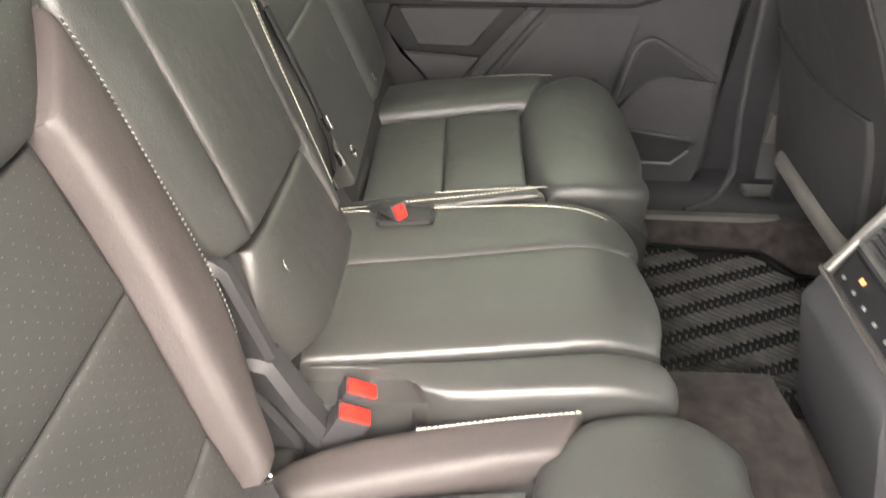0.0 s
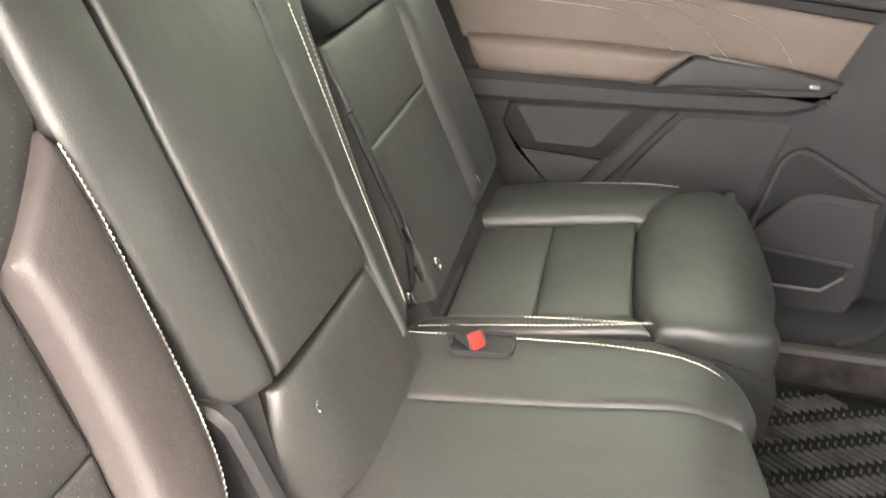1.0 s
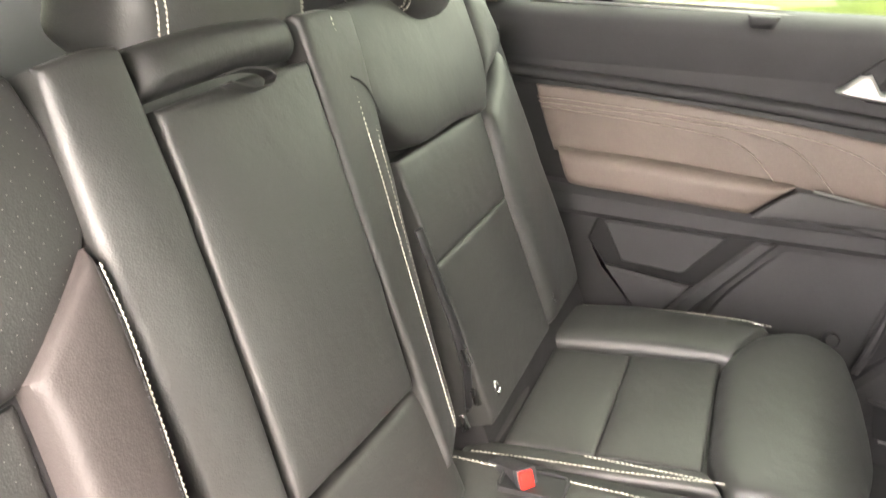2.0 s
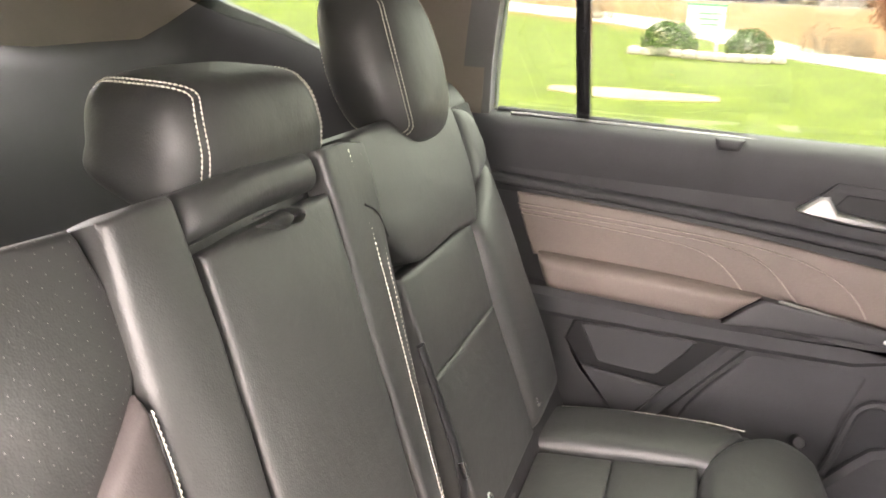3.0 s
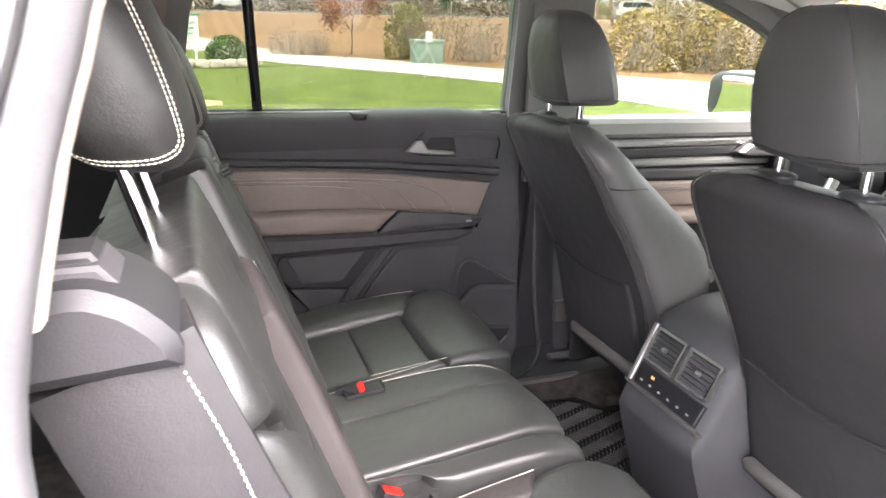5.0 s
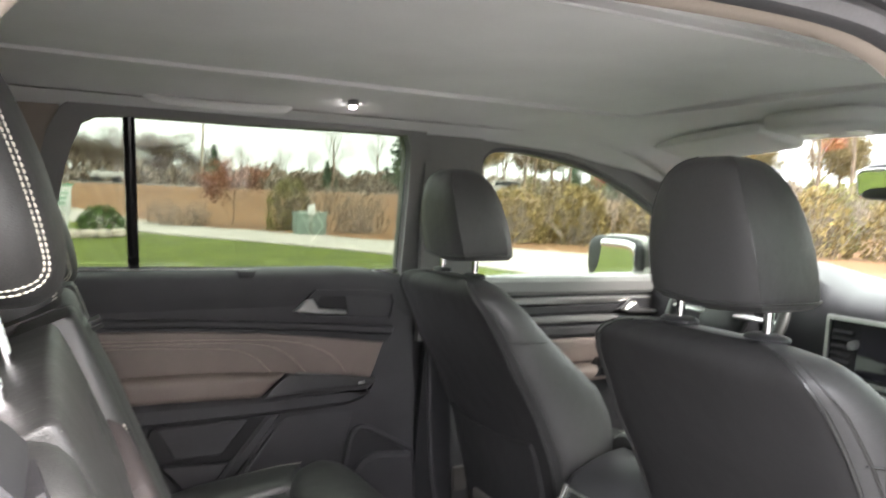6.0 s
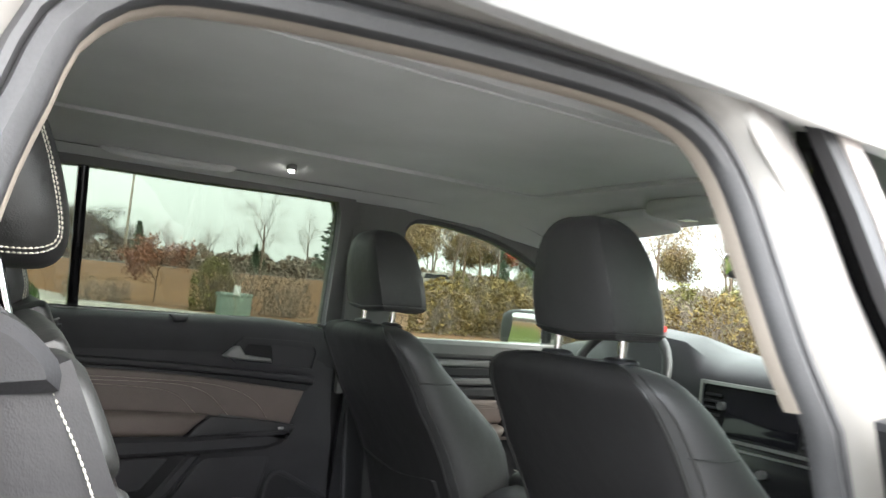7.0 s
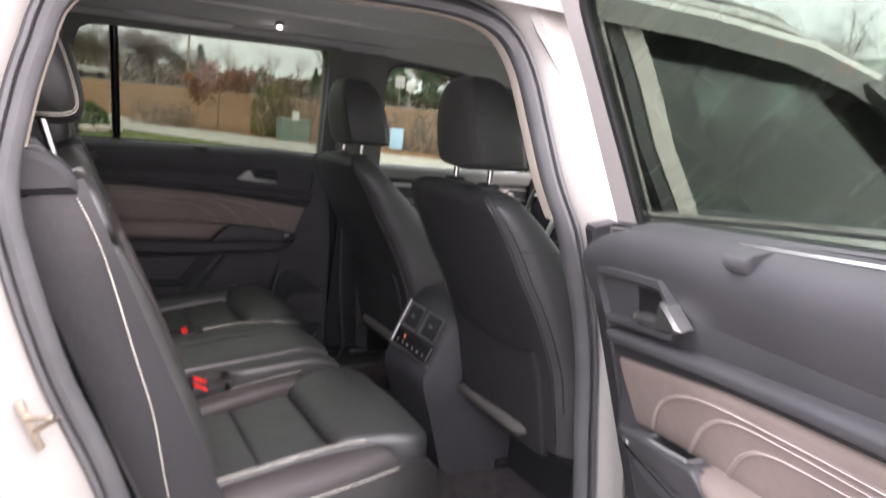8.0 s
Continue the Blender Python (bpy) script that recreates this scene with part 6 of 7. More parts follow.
loft("dash_top", [[(1.62 + 0.02 * abs(y), y, 0.80), (1.60 + 0.03 * abs(y), y, 1.06), (1.61 + 0.03 * abs(y), y, 1.14), (1.66, y, 1.185 + d), (1.75, y, 1.205 + d), (1.95, y, 1.20 + 0.3 * d), (2.12, y, 1.165), (2.12, y, 0.80)] for y, d in ((-0.80, -0.02), (-0.5, 0.0), (-0.2, 0.0), (0.1, 0.0), (0.16, 0.01), (0.24, 0.05), (0.38, 0.062), (0.52, 0.05), (0.60, 0.01), (0.80, -0.02))], DARKPLASTIC, dash, "black soft dashboard top")
dsf = lambda y, z, h: Vector((1.605 - h + 0.15 * (z - 1.05), y, z))
prism("centre_panel", [(-0.23, 0.86), (0.12, 0.86), (0.13, 1.13), (-0.24, 1.13)], GLOSSBLACK, dash, dsf, -0.05, 0.012, 0.008, "gloss black centre stack")
ring("screen_edge", [(-0.245, 0.985), (0.122, 0.985), (0.132, 1.138), (-0.25, 1.138)], [(-0.236, 0.993), (0.114, 0.993), (0.123, 1.129), (-0.241, 1.129)], SATIN, dash, dsf, 0.0, 0.020, "silver screen surround")
prism("screen", [(-0.17, 1.0), (0.045, 1.0), (0.045, 1.122), (-0.17, 1.122)], SCREEN, dash, dsf, 0.010, 0.016, 0.002, "dark touch screen")
for a in (0.062, -0.232):
    for k in range(6):
        prism("vent_slat", [(a, 1.008 + 0.018 * k), (a + 0.05, 1.008 + 0.018 * k), (a + 0.05, 1.015 + 0.018 * k), (a, 1.015 + 0.018 * k)], DARKPLASTIC, dash, dsf, 0.010, 0.019, 0.002, "black vent slat")
for y, z in ((0.052, 1.075), (-0.09, 0.925), (0.09, 0.925), (0.0, 0.925)):
    tube("knob", [dsf(y, z, 0.010), dsf(y, z, 0.030)], 0.011, SATIN, dash, "silver rotary knob", 14)
prism("silver_strip", [(-0.24, 0.965), (0.12, 0.965), (0.12, 0.972), (-0.24, 0.972)], SATIN, dash, dsf, 0.005, 0.016, 0.002, "silver strip")
box("red_marker", (1.68, 0.36, 1.243), (1.72, 0.43, 1.275), RED, dash, "red plastic cover on the dash", 0.008)
wheel = thing("steering_wheel", "black leather steering wheel with silver spokes", "steering wheel")
wm = Matrix.Translation((1.52, 0.385, 1.105)) @ pose(0, 0, 0, 0, -64, 0)
tube("rim", [wm @ Vector((0.185 * math.cos(a), 0.185 * math.sin(a), 0)) for a in np.linspace(0, 2 * math.pi, 40, endpoint=False)], 0.0155, LEATHER, wheel, "leather rim", 10, True)
blob("hub", (0, 0, -0.01), (0.065, 0.075, 0.03), DARKPLASTIC, wheel, 3, None, wm, 8, "black hub cover")
for a in (0, 180, 90):
    d = Vector((math.cos(radians(a + 90)), math.sin(radians(a + 90)), 0))
    tube("spoke", [wm @ (d * 0.05), wm @ (d * 0.178)], [0.022, 0.013], SATIN, wheel, "silver spoke", 8, False, 0.4)
tube("column", [wm @ Vector((0, 0, -0.02)), (1.70, 0.385, 1.00)], 0.05, DARKPLASTIC, wheel, "steering column shroud", 12)

# ---- fittings overhead ----
rvm = thing("rear_view_mirror", "rear-view mirror hanging from the windscreen", "rear-view mirror")
mm = Matrix.Translation((1.58, -0.033, 1.467)) @ pose(0, 0, 0, 0, 0, -18)
blob("mirror_shell", (0, 0, 0), (0.020, 0.123, 0.043), DARKPLASTIC, rvm, 4, None, mm, 8, "black mirror shell")
blob("mirror_glass", (-0.014, 0, 0), (0.008, 0.113, 0.035), MIRROR, rvm, 6, None, mm @ pose(0, 0, 0, 0, -10, 0), 8, "mirror glass")
tube("mirror_stalk", [(1.60, -0.05, 1.47), (1.64, -0.04, 1.56)], 0.012, DARKPLASTIC, rvm, "", 8)
ohc = thing("overhead_console", "grey overhead console with lamp lenses", "overhead console")
blob("console_shell", (1.44, 0.02, 1.594), (0.13, 0.14, 0.026), LINER, ohc, 4, None, None, 9)
for y in (-0.11, -0.01):
    blob("lamp_lens", (1.42, y + 0.08, 1.571), (0.03, 0.02, 0.006), SATIN, ohc, 4, None, None, 5, "pale lamp lens")
blob("indicator", (1.372, 0.118, 1.578), (0.005, 0.005, 0.004), GREENLED, ohc, 2, None, None, 4, "glowing green indicator")
for s in (1, -1):
    v = thing("sun_visor", "grey cloth sun visor folded up", "sun visor", "sun visors")
    pad("visor_board", [[(1.38, 0.19 * s), (1.53, 0.18 * s)], [(1.37, 0.35 * s), (1.535, 0.35 * s)], [(1.38, 0.54 * s), (1.53, 0.52 * s)]], LINER, v, lambda x, y, h: Vector((x, y, 1.606 - 0.22 * max(0, x - 1.38) - 0.07 * abs(y) - h)), 0.012, 0.008, 0.002, 0.012, 8)
    hd = thing("grab_handle", "grey folding grab handle on the headliner", "grab handle", "grab handles")
    yy, zz = s * 0.60, 1.600
    tube("grip", [tuple(p) for p in spline([(0.05, yy + s * 0.02, zz - 0.004), (0.075, yy + s * 0.005, zz - 0.02), (0.16, yy, zz - 0.024), (0.25, yy, zz - 0.024), (0.335, yy + s * 0.005, zz - 0.020), (0.36, yy + s * 0.02, zz - 0.004)], np.linspace(0, 1, 22))], 0.011, LINER, hd, "grey plastic grip", 8)
    for x in (0.055, 0.355):
        blob("mount", (x, yy + s * 0.02, zz), (0.022, 0.015, 0.014), LINER, hd, 3, None, None, 5)
lamp = thing("reading_lamp", "small lit round reading lamp in the headliner", "reading lamp")
tube("lamp_bezel", [(0.476, 0.527, 1.612), (0.476, 0.530, 1.594)], 0.013, GREYPLASTIC, lamp, "grey lamp bezel", 14)
blob("lamp_lens", (0.476, 0.529, 1.590), (0.0075, 0.0075, 0.004), LAMP, lamp, 2, None, None, 6, "glowing white lens")
# rubber seal round the far door opening
fs = thing("door_seal", "black rubber seal round the far door opening", "door seal", kind="structure")
tube("seal_strip", [(x, 0.757, z) for x, z in DOORWAY[len(DOORWAY) // 2:] if x > 0.28 and z < 0.72], 0.013, SEAL, fs, "", 8)
# belt webbing and anchor at the pillar's foot
belt = thing("seat_belt", "dark grey seat belt webbing with anchor at the door pillar", "seat belt")
loft("webbing", [[(0.86 + k * 0.047, 0.752, 1.30), (0.865 + k * 0.047, 0.745, 0.95), (0.885 + k * 0.047, 0.765, 0.62), (0.90 + k * 0.047, 0.760, 0.47)] for k in (0, 0.5, 1)], SEAL, belt, "grey belt webbing")
box("belt_anchor", (0.887, 0.742, 0.567), (0.930, 0.760, 0.636), BARGREY, belt, "grey plastic belt anchor", 0.006)
# driver's outside mirror
om = thing("outside_mirror", "white outside mirror with dark bezel", "outside mirror")
o_m = Matrix.Translation((1.715, 1.035, 1.198)) @ pose(0, 0, 0, 0, 0, 5)
blob("mirror_shell", (0.03, 0, 0), (0.055, 0.136, 0.090), WHITE, om, 3.6, None, o_m, 10, "white mirror shell")
blob("mirror_bezel", (-0.02, 0, 0), (0.02, 0.132, 0.086), DARKPLASTIC, om, 4, None, o_m, 8, "black mirror bezel")
blob("mirror_glass", (-0.036, 0.0, 0), (0.008, 0.119, 0.073), MIRROR, om, 5, None, o_m @ pose(0, 0, 0, 0, 0.8, -4), 8, "mirror glass")
tube("mirror_arm", [(1.72, 0.86, 1.15), (1.735, 0.93, 1.16)], 0.025, WHITE, om, "", 8)


# ---- outdoors: ground, driveway ----
def ground_z(x, y):
    r = math.hypot(x * 0.95, y)
    k = min(1, max(0, (r - 29) / 30))
    return 1.85 * k * k * (3 - 2 * k) - 0.02 + 0.06 * noise.noise((x * 0.12, y * 0.12, 0)) * min(1, max(0, (r - 6) / 6))


def ground_sheet():
    rings = [0, 1.5, 3, 5, 7, 9, 11, 13, 15, 17, 19, 21, 23, 25, 27, 29, 31, 33, 36, 39, 42, 45, 48, 52, 56, 60, 66, 75, 90, 120, 180, 300, 700, 2000]
    n = 96
    v = [(0, 0, ground_z(0, 0))]
    for r in rings[1:]:
        v += [(r * math.cos(a), r * math.sin(a), ground_z(r * math.cos(a), r * math.sin(a))) for a in [2 * math.pi * i / n for i in range(n)]]
    f = [(0, 1 + i, 1 + (i + 1) % n) for i in range(n)]
    for j in range(len(rings) - 2):
        for i in range(n):
            k = (i + 1) % n
            f.append((1 + j * n + i, 1 + (j + 1) * n + i, 1 + (j + 1) * n + k, 1 + j * n + k))
    m = material("lawn_and_dry_field", (0.055, 0.076, 0.011), 0.95, 0, 14, 0, 0.35, 1.1, 0.1, hue=(0.088, 0.105, 0.018))
    nn, l = m.node_tree.nodes, m.node_tree.links
    b = nn["Principled BSDF"]
    geo = nn.new("ShaderNodeNewGeometry")
    mp = nn.new("ShaderNodeMapping")
    mp.inputs["Location"].default_value = (14, 0, 0)
    mp.inputs["Scale"].default_value = (1, 0.62, 0)
    l.new(geo.outputs["Position"], mp.inputs["Vector"])
    ln = nn.new("ShaderNodeVectorMath")
    ln.operation = 'LENGTH'
    l.new(mp.outputs[0], ln.inputs[0])
    nz = nn.new("ShaderNodeTexNoise")
    nz.inputs["Scale"].default_value = 0.5
    l.new(geo.outputs["Position"], nz.inputs["Vector"])
    ad = nn.new("ShaderNodeMath")
    ad.operation = 'MULTIPLY_ADD'
    ad.inputs[1].default_value = 3.0
    l.new(nz.outputs["Fac"], ad.inputs[0])
    l.new(ln.outputs["Value"], ad.inputs[2])
    mr = nn.new("ShaderNodeMapRange")
    mr.inputs["From Min"].default_value, mr.inputs["From Max"].default_value = 25.8, 27.2
    l.new(ad.outputs[0], mr.inputs["Value"])
    dry = nn.new("ShaderNodeValToRGB")
    dry.color_ramp.elements[0].color, dry.color_ramp.elements[1].color = (0.085, 0.042, 0.020, 1), (0.175, 0.098, 0.050, 1)
    n2 = nn.new("ShaderNodeTexNoise")
    n2.inputs["Scale"].default_value, n2.inputs["Detail"].default_value = 0.35, 8
    l.new(geo.outputs["Position"], n2.inputs["Vector"])
    l.new(n2.outputs["Fac"], dry.inputs["Fac"])
    mc = nn.new("ShaderNodeMix")
    mc.data_type = 'RGBA'
    src = b.inputs["Base Color"].links[0].from_socket
    l.new(mr.outputs["Result"], mc.inputs[0])
    l.new(src, mc.inputs[6])
    l.new(dry.outputs["Color"], mc.inputs[7])
    l.new(mc.outputs[2], b.inputs["Base Color"])
    return tagged(finish("ground", v, f, m), "green lawn running into a dry brown field", "ground", kind="structure")


ground_sheet()


def ribbon(name, near, far, mat, label, category, lift=0.03, n=60, kind="structure"):
    a, b = spline(near, np.linspace(0, 1, n)), spline(far, np.linspace(0, 1, n))
    rows = []
    for k in np.linspace(0, 1, 9):
        rows.append([(*(p * (1 - k) + q * k), ground_z(*(p * (1 - k) + q * k)) + lift + 0.05 * math.sin(math.pi * k)) for p, q in zip(a, b)])
    return tagged(thick(name, rows, mat, -0.12), label, category, kind=kind)


PAVING = material("pale_concrete_drive", (0.23, 0.21, 0.185), 0.9, 0, 12, 0.3, 0.12, 0.8, 0.2)
ROAD = material("grey_asphalt_road", (0.16, 0.155, 0.15), 0.9, 0, 20, 0.3, 0.12, 0.5, 0.2)
ribbon("driveway", [(-90, 46), (-30, 43), (-13, 41), (-5, 38.5), (-0.5, 34.0), (1.6, 29), (2.9, 24.2), (5.4, 20.0), (7.4, 15.9), (8.2, 11.5), (9.0, 4), (9.5, -10), (10, -60)], [(-90, 51), (-30, 47), (-13, 45.2), (-4, 42.6), (1.2, 38.0), (3.2, 33.2), (4.6, 29.6), (7.2, 26.2), (9.6, 20.4), (12.0, 17.2), (14.5, 11), (15.5, -10), (16, -60)], PAVING, "pale concrete driveway across the lawn", "driveway")
ribbon("road", [(-160, 72), (-60, 64), (0, 60.5), (30, 58), (55, 44), (75, 20), (90, -40)], [(-160, 82), (-60, 73), (0, 69), (34, 66), (63, 50), (84, 23), (99, -40)], ROAD, "grey asphalt road on top of the bank", "road", 0.06, 80)

# unseen asphalt, added beside the car to keep green bounce out of it
bounce_ground = material("bounce_asphalt", (0.15, 0.143, 0.136), 0.9, 0, 30, 0.4, 0.12, 0.7, 0.2)
tagged(thick("pavement", [[(x, y, ground_z(x, y) + 0.02 + 0.03) for x in np.linspace(-30, 9.2, 30)] for y in (-40, -20, -10, -5, -2, 0, 1.6)], bounce_ground, -0.1), "unseen asphalt strip added for neutral bounce light", "pavement", kind="structure")

# ---- planting ----
BARK = material("grey_brown_bark", (0.15, 0.115, 0.09), 0.95, 0, 30, 0.6, 0.25, 3, 0.1)
TWIG = material("bare_twigs", (0.17, 0.14, 0.12), 0.95, 0, 30, 0, 0.25, 3, 0.1)


def leaf_material(name, a, b):
    m = material(name, a, 0.8, 0, 8, 0, 0.1, 1.2, 0.2, hue=b)
    n, l = m.node_tree.nodes, m.node_tree.links
    geo = n.new("ShaderNodeNewGeometry")
    ramp = [x for x in n if x.type == 'VALTORGB'][0]
    l.new(geo.outputs["Random Per Island"], ramp.inputs["Fac"])
    ramp.color_ramp.elements[0].position, ramp.color_ramp.elements[1].position = 0.0, 1.0
    return m


GREENLEAF = leaf_material("dark_green_leaves", (0.03, 0.06, 0.015), (0.07, 0.12, 0.03))
PINELEAF = leaf_material("pine_needles", (0.05, 0.085, 0.05), (0.10, 0.15, 0.09))
YELLOWLEAF = leaf_material("yellow_autumn_leaves", (0.11, 0.075, 0.025), (0.23, 0.165, 0.055))
TANLEAF = leaf_material("pale_tan_leaves", (0.19, 0.13, 0.06), (0.30, 0.225, 0.115))
RUSTLEAF = leaf_material("rust_red_leaves", (0.16, 0.06, 0.035), (0.28, 0.13, 0.08))
BROWNLEAF = leaf_material("dry_brown_leaves", (0.12, 0.092, 0.066), (0.21, 0.17, 0.13))
DUSKLEAF = leaf_material("dark_brown_leaves", (0.060, 0.048, 0.034), (0.125, 0.098, 0.068))
ORANGELEAF = leaf_material("orange_autumn_leaves", (0.45, 0.13, 0.02), (0.65, 0.25, 0.04))


def leaf_mesh(name, points, size, mat, rng):
    """Small bent leaf clumps at points, in one mesh."""
    v, f = [], []
    for p in points:
        d = Vector((rng.gauss(0, 1), rng.gauss(0, 1), rng.gauss(0, 0.6))).normalized()
        e = d.orthogonal().normalized()
        e.rotate(Matrix.Rotation(rng.random() * 6.28, 3, d))
        s = size * (0.6 + 0.8 * rng.random())
        c = Vector(p)
        b = len(v)
        nrm = d.cross(e) * s * 0.25
        v += [c - d * s, c + e * s * 0.55 + nrm, c + d * s, c - e * s * 0.55 + nrm]
        f += [(b, b + 1, b + 2), (b, b + 2, b + 3)]
    me = bpy.data.meshes.new(name)
    me.from_pydata([tuple(q) for q in v], [], f)
    me.materials.append(mat)
    return me


def limb_mesh(name, segs, mat):
    """Tapered three-sided limbs from (start, end, radius, radius)."""
    v, f = [], []
    for a, b, r0, r1 in segs:
        d = (b - a).normalized()
        x = d.orthogonal().normalized()
        y = d.cross(x)
        k = len(v)
        n = 5 if r0 > 0.05 else 3
        for c, r in ((a, r0), (b, r1)):
            v += [c + r * (math.cos(t) * x + math.sin(t) * y) for t in [2 * math.pi * i / n for i in range(n)]]
        f += [(k + i, k + (i + 1) % n, k + n + (i + 1) % n, k + n + i) for i in range(n)]
    me = bpy.data.meshes.new(name)
    me.from_pydata([tuple(q) for q in v], [], f)
    me.materials.append(mat)
    return me


def branching(rng, height, spread=0.55, levels=4, trunk=0.32, lean=0.05):
    segs, tips = [], []

    def grow(p, d, length, r, level):
        steps_n = 3
        for s in range(steps_n):
            d2 = (d + Vector((rng.gauss(0, 0.10), rng.gauss(0, 0.10), rng.gauss(0, 0.05) + 0.04))).normalized()
            q = p + d2 * length / steps_n
            r2 = r * 0.82
            segs.append((p, q, r, r2))
            if level > 0 and (s > 0 or level < levels):
                for _ in range(2 if level > 1 else 3):
                    a = rng.random() * 6.28
                    o = d2.orthogonal().normalized()
                    o.rotate(Matrix.Rotation(a, 3, d2))
                    grow(q, (d2 * (1 - spread * 0.6) + o * spread * (0.7 + 0.6 * rng.random())).normalized(), length * (0.5 + 0.2 * rng.random()), r2 * 0.55, level - 1)
            p, d, r = q, d2, r2
        if level <= 1:
            tips.append(p)
    grow(Vector((0, 0, -0.2)), Vector((rng.gauss(0, lean), rng.gauss(0, lean), 1)).normalized(), height * 0.62, height * trunk / 18, levels)
    return segs, tips


def tree(name, label, height, leaf, leaf_size, per_tip, seed, levels=4, spread=0.55):
    rng = random.Random(seed)
    T = thing(name, label, "tree", "trees")
    segs, tips = branching(rng, height, spread, levels)
    tr = new("trunk", limb_mesh("trunk", [s for s in segs if s[2] > 0.03], BARK))
    tr.parent = T
    tw = new("branches", limb_mesh("branches", [s for s in segs if s[2] <= 0.03], TWIG))
    tw.parent = T
    if leaf:
        pts = [t + Vector((rng.gauss(0, 0.42), rng.gauss(0, 0.42), rng.gauss(0, 0.34))) * height / 8 for t in tips for _ in range(per_tip)]
        c = new("crown", leaf_mesh("crown", pts, leaf_size, leaf, rng))
        c.parent = T
    return T


def pine(seed, height):
    rng = random.Random(seed)
    T = thing("pine_tree", "dark green pine tree beyond the road", "tree", "trees")
    segs = [(Vector((0, 0, -0.2)), Vector((0, 0, height)), height * 0.022, 0.02)]
    pts = []
    z = height * 0.12
    while z < height * 0.98:
        reach = height * 0.27 * (1 - z / height) ** 0.8 * (0.7 + 0.5 * rng.random())
        for _ in range(6):
            a = rng.random() * 6.28
            tip = Vector((reach * math.cos(a), reach * math.sin(a), z - reach * 0.12 + rng.random() * 0.3))
            segs.append((Vector((0, 0, z)), tip, 0.03, 0.01))
            for k in range(16):
                q = Vector((0, 0, z)).lerp(tip, 0.25 + 0.75 * rng.random())
                pts.append(q + Vector((rng.gauss(0, 0.16), rng.gauss(0, 0.16), rng.gauss(0, 0.10))))
        z += height * 0.045
    new("trunk", limb_mesh("trunk", segs, BARK)).parent = T
    new("crown", leaf_mesh("crown", pts, 0.22, PINELEAF, rng)).parent = T
    return T


def shrub(name, label, size, leaf, leaf_size, count, seed, twigs=True, category="shrub"):
    rng = random.Random(seed)
    S = thing(name, label, category, "shrubs")
    segs, pts = [], []
    for _ in range(60 if twigs else 14):
        a, e = rng.random() * 6.28, 0.15 + 0.9 * rng.random()
        p = Vector((rng.gauss(0, 0.15) * size[0], rng.gauss(0, 0.15) * size[1], -0.05))
        d = Vector((math.cos(a) * (1 - e * 0.6) * size[0] * 0.55, math.sin(a) * (1 - e * 0.6) * size[1] * 0.55, size[2] * (0.55 + 0.5 * rng.random())))
        mid_p = p + d * 0.55 + Vector((rng.gauss(0, 0.05), rng.gauss(0, 0.05), 0))
        segs += [(p, mid_p, 0.018, 0.011), (mid_p, p + d, 0.011, 0.004)]
        for _ in range(4):
            q = p + d * (0.4 + 0.6 * rng.random())
            segs.append((q, q + Vector((rng.gauss(0, 0.16), rng.gauss(0, 0.16), 0.1 + 0.25 * rng.random())), 0.006, 0.003))
    for _ in range(count):
        while True:
            q = Vector((rng.uniform(-1, 1), rng.uniform(-1, 1), rng.uniform(0, 1)))
            d = q.x ** 2 + q.y ** 2 + (q.z * 1.0 - 0.15) ** 2
            bump_k = 0.78 + 0.3 * noise.noise((q.x * 2.2 + seed, q.y * 2.2, q.z * 2.2))
            if bump_k - 0.35 < d < bump_k:
                break
        pts.append((q.x * size[0] * 0.55, q.y * size[1] * 0.55, q.z * size[2] * 1.05))
    new("stems", limb_mesh("stems", segs, TWIG)).parent = S
    if count:
        new("crown", leaf_mesh("crown", pts, leaf_size, leaf, rng)).parent = S
    return S


def put(ob, x, y, scale=1.0, turn=0.0, sink=0.0):
    ob.matrix_basis = Matrix.Translation((x, y, ground_z(x, y) - sink)) @ Matrix.Rotation(turn, 4, 'Z') @ Matrix.Scale(scale, 4)
    return ob


def spread_copies(ob, places):
    for x, y, s, a in places:
        copy_thing(ob, Matrix.Translation((x, y, ground_z(x, y))) @ Matrix.Rotation(a, 4, 'Z')).scale = (s, s, s)


rng = random.Random(5)
bare = put(tree("bare_tree", "leafless grey-brown tree beyond the field", 9.0, None, 0, 0, 11), 26, 74, 1.0)
bare_b = put(tree("bare_tree", "leafless grey-brown tree beyond the field", 8.0, None, 0, 0, 12), 40, 62, 1.0, 1.0)
half = put(tree("autumn_tree", "tree with dry brown foliage beyond the road", 7.5, DUSKLEAF, 0.085, 6, 13), -2, 96, 0.85)
gold = put(tree("autumn_tree", "tree with thin tan leaves by the field", 7.0, TANLEAF, 0.08, 3, 14), 25.5, 37, 0.95)
pine_a = put(pine(21, 8.5), 35.6, 76, 1.2)
put(tree("autumn_tree", "bright orange autumn tree across the lawn", 6.0, ORANGELEAF, 0.2, 9, 15), -15, 82, 1.0)
spread_copies(half, [(4, 108, 0.75, 1), (10, 90, 0.70, 0.2), (12.3, 92, 0.74, 4.2), (6.5, 88, 0.55, 5.3), (-9, 100, 0.8, 3), (-16, 104, 0.75, 4), (15, 92, 0.55, 5), (-24, 104, 0.8, 0.5), (7, 98, 0.8, 2.4), (1, 100, 0.8, 0.7), (12, 106, 0.6, 1.7)])
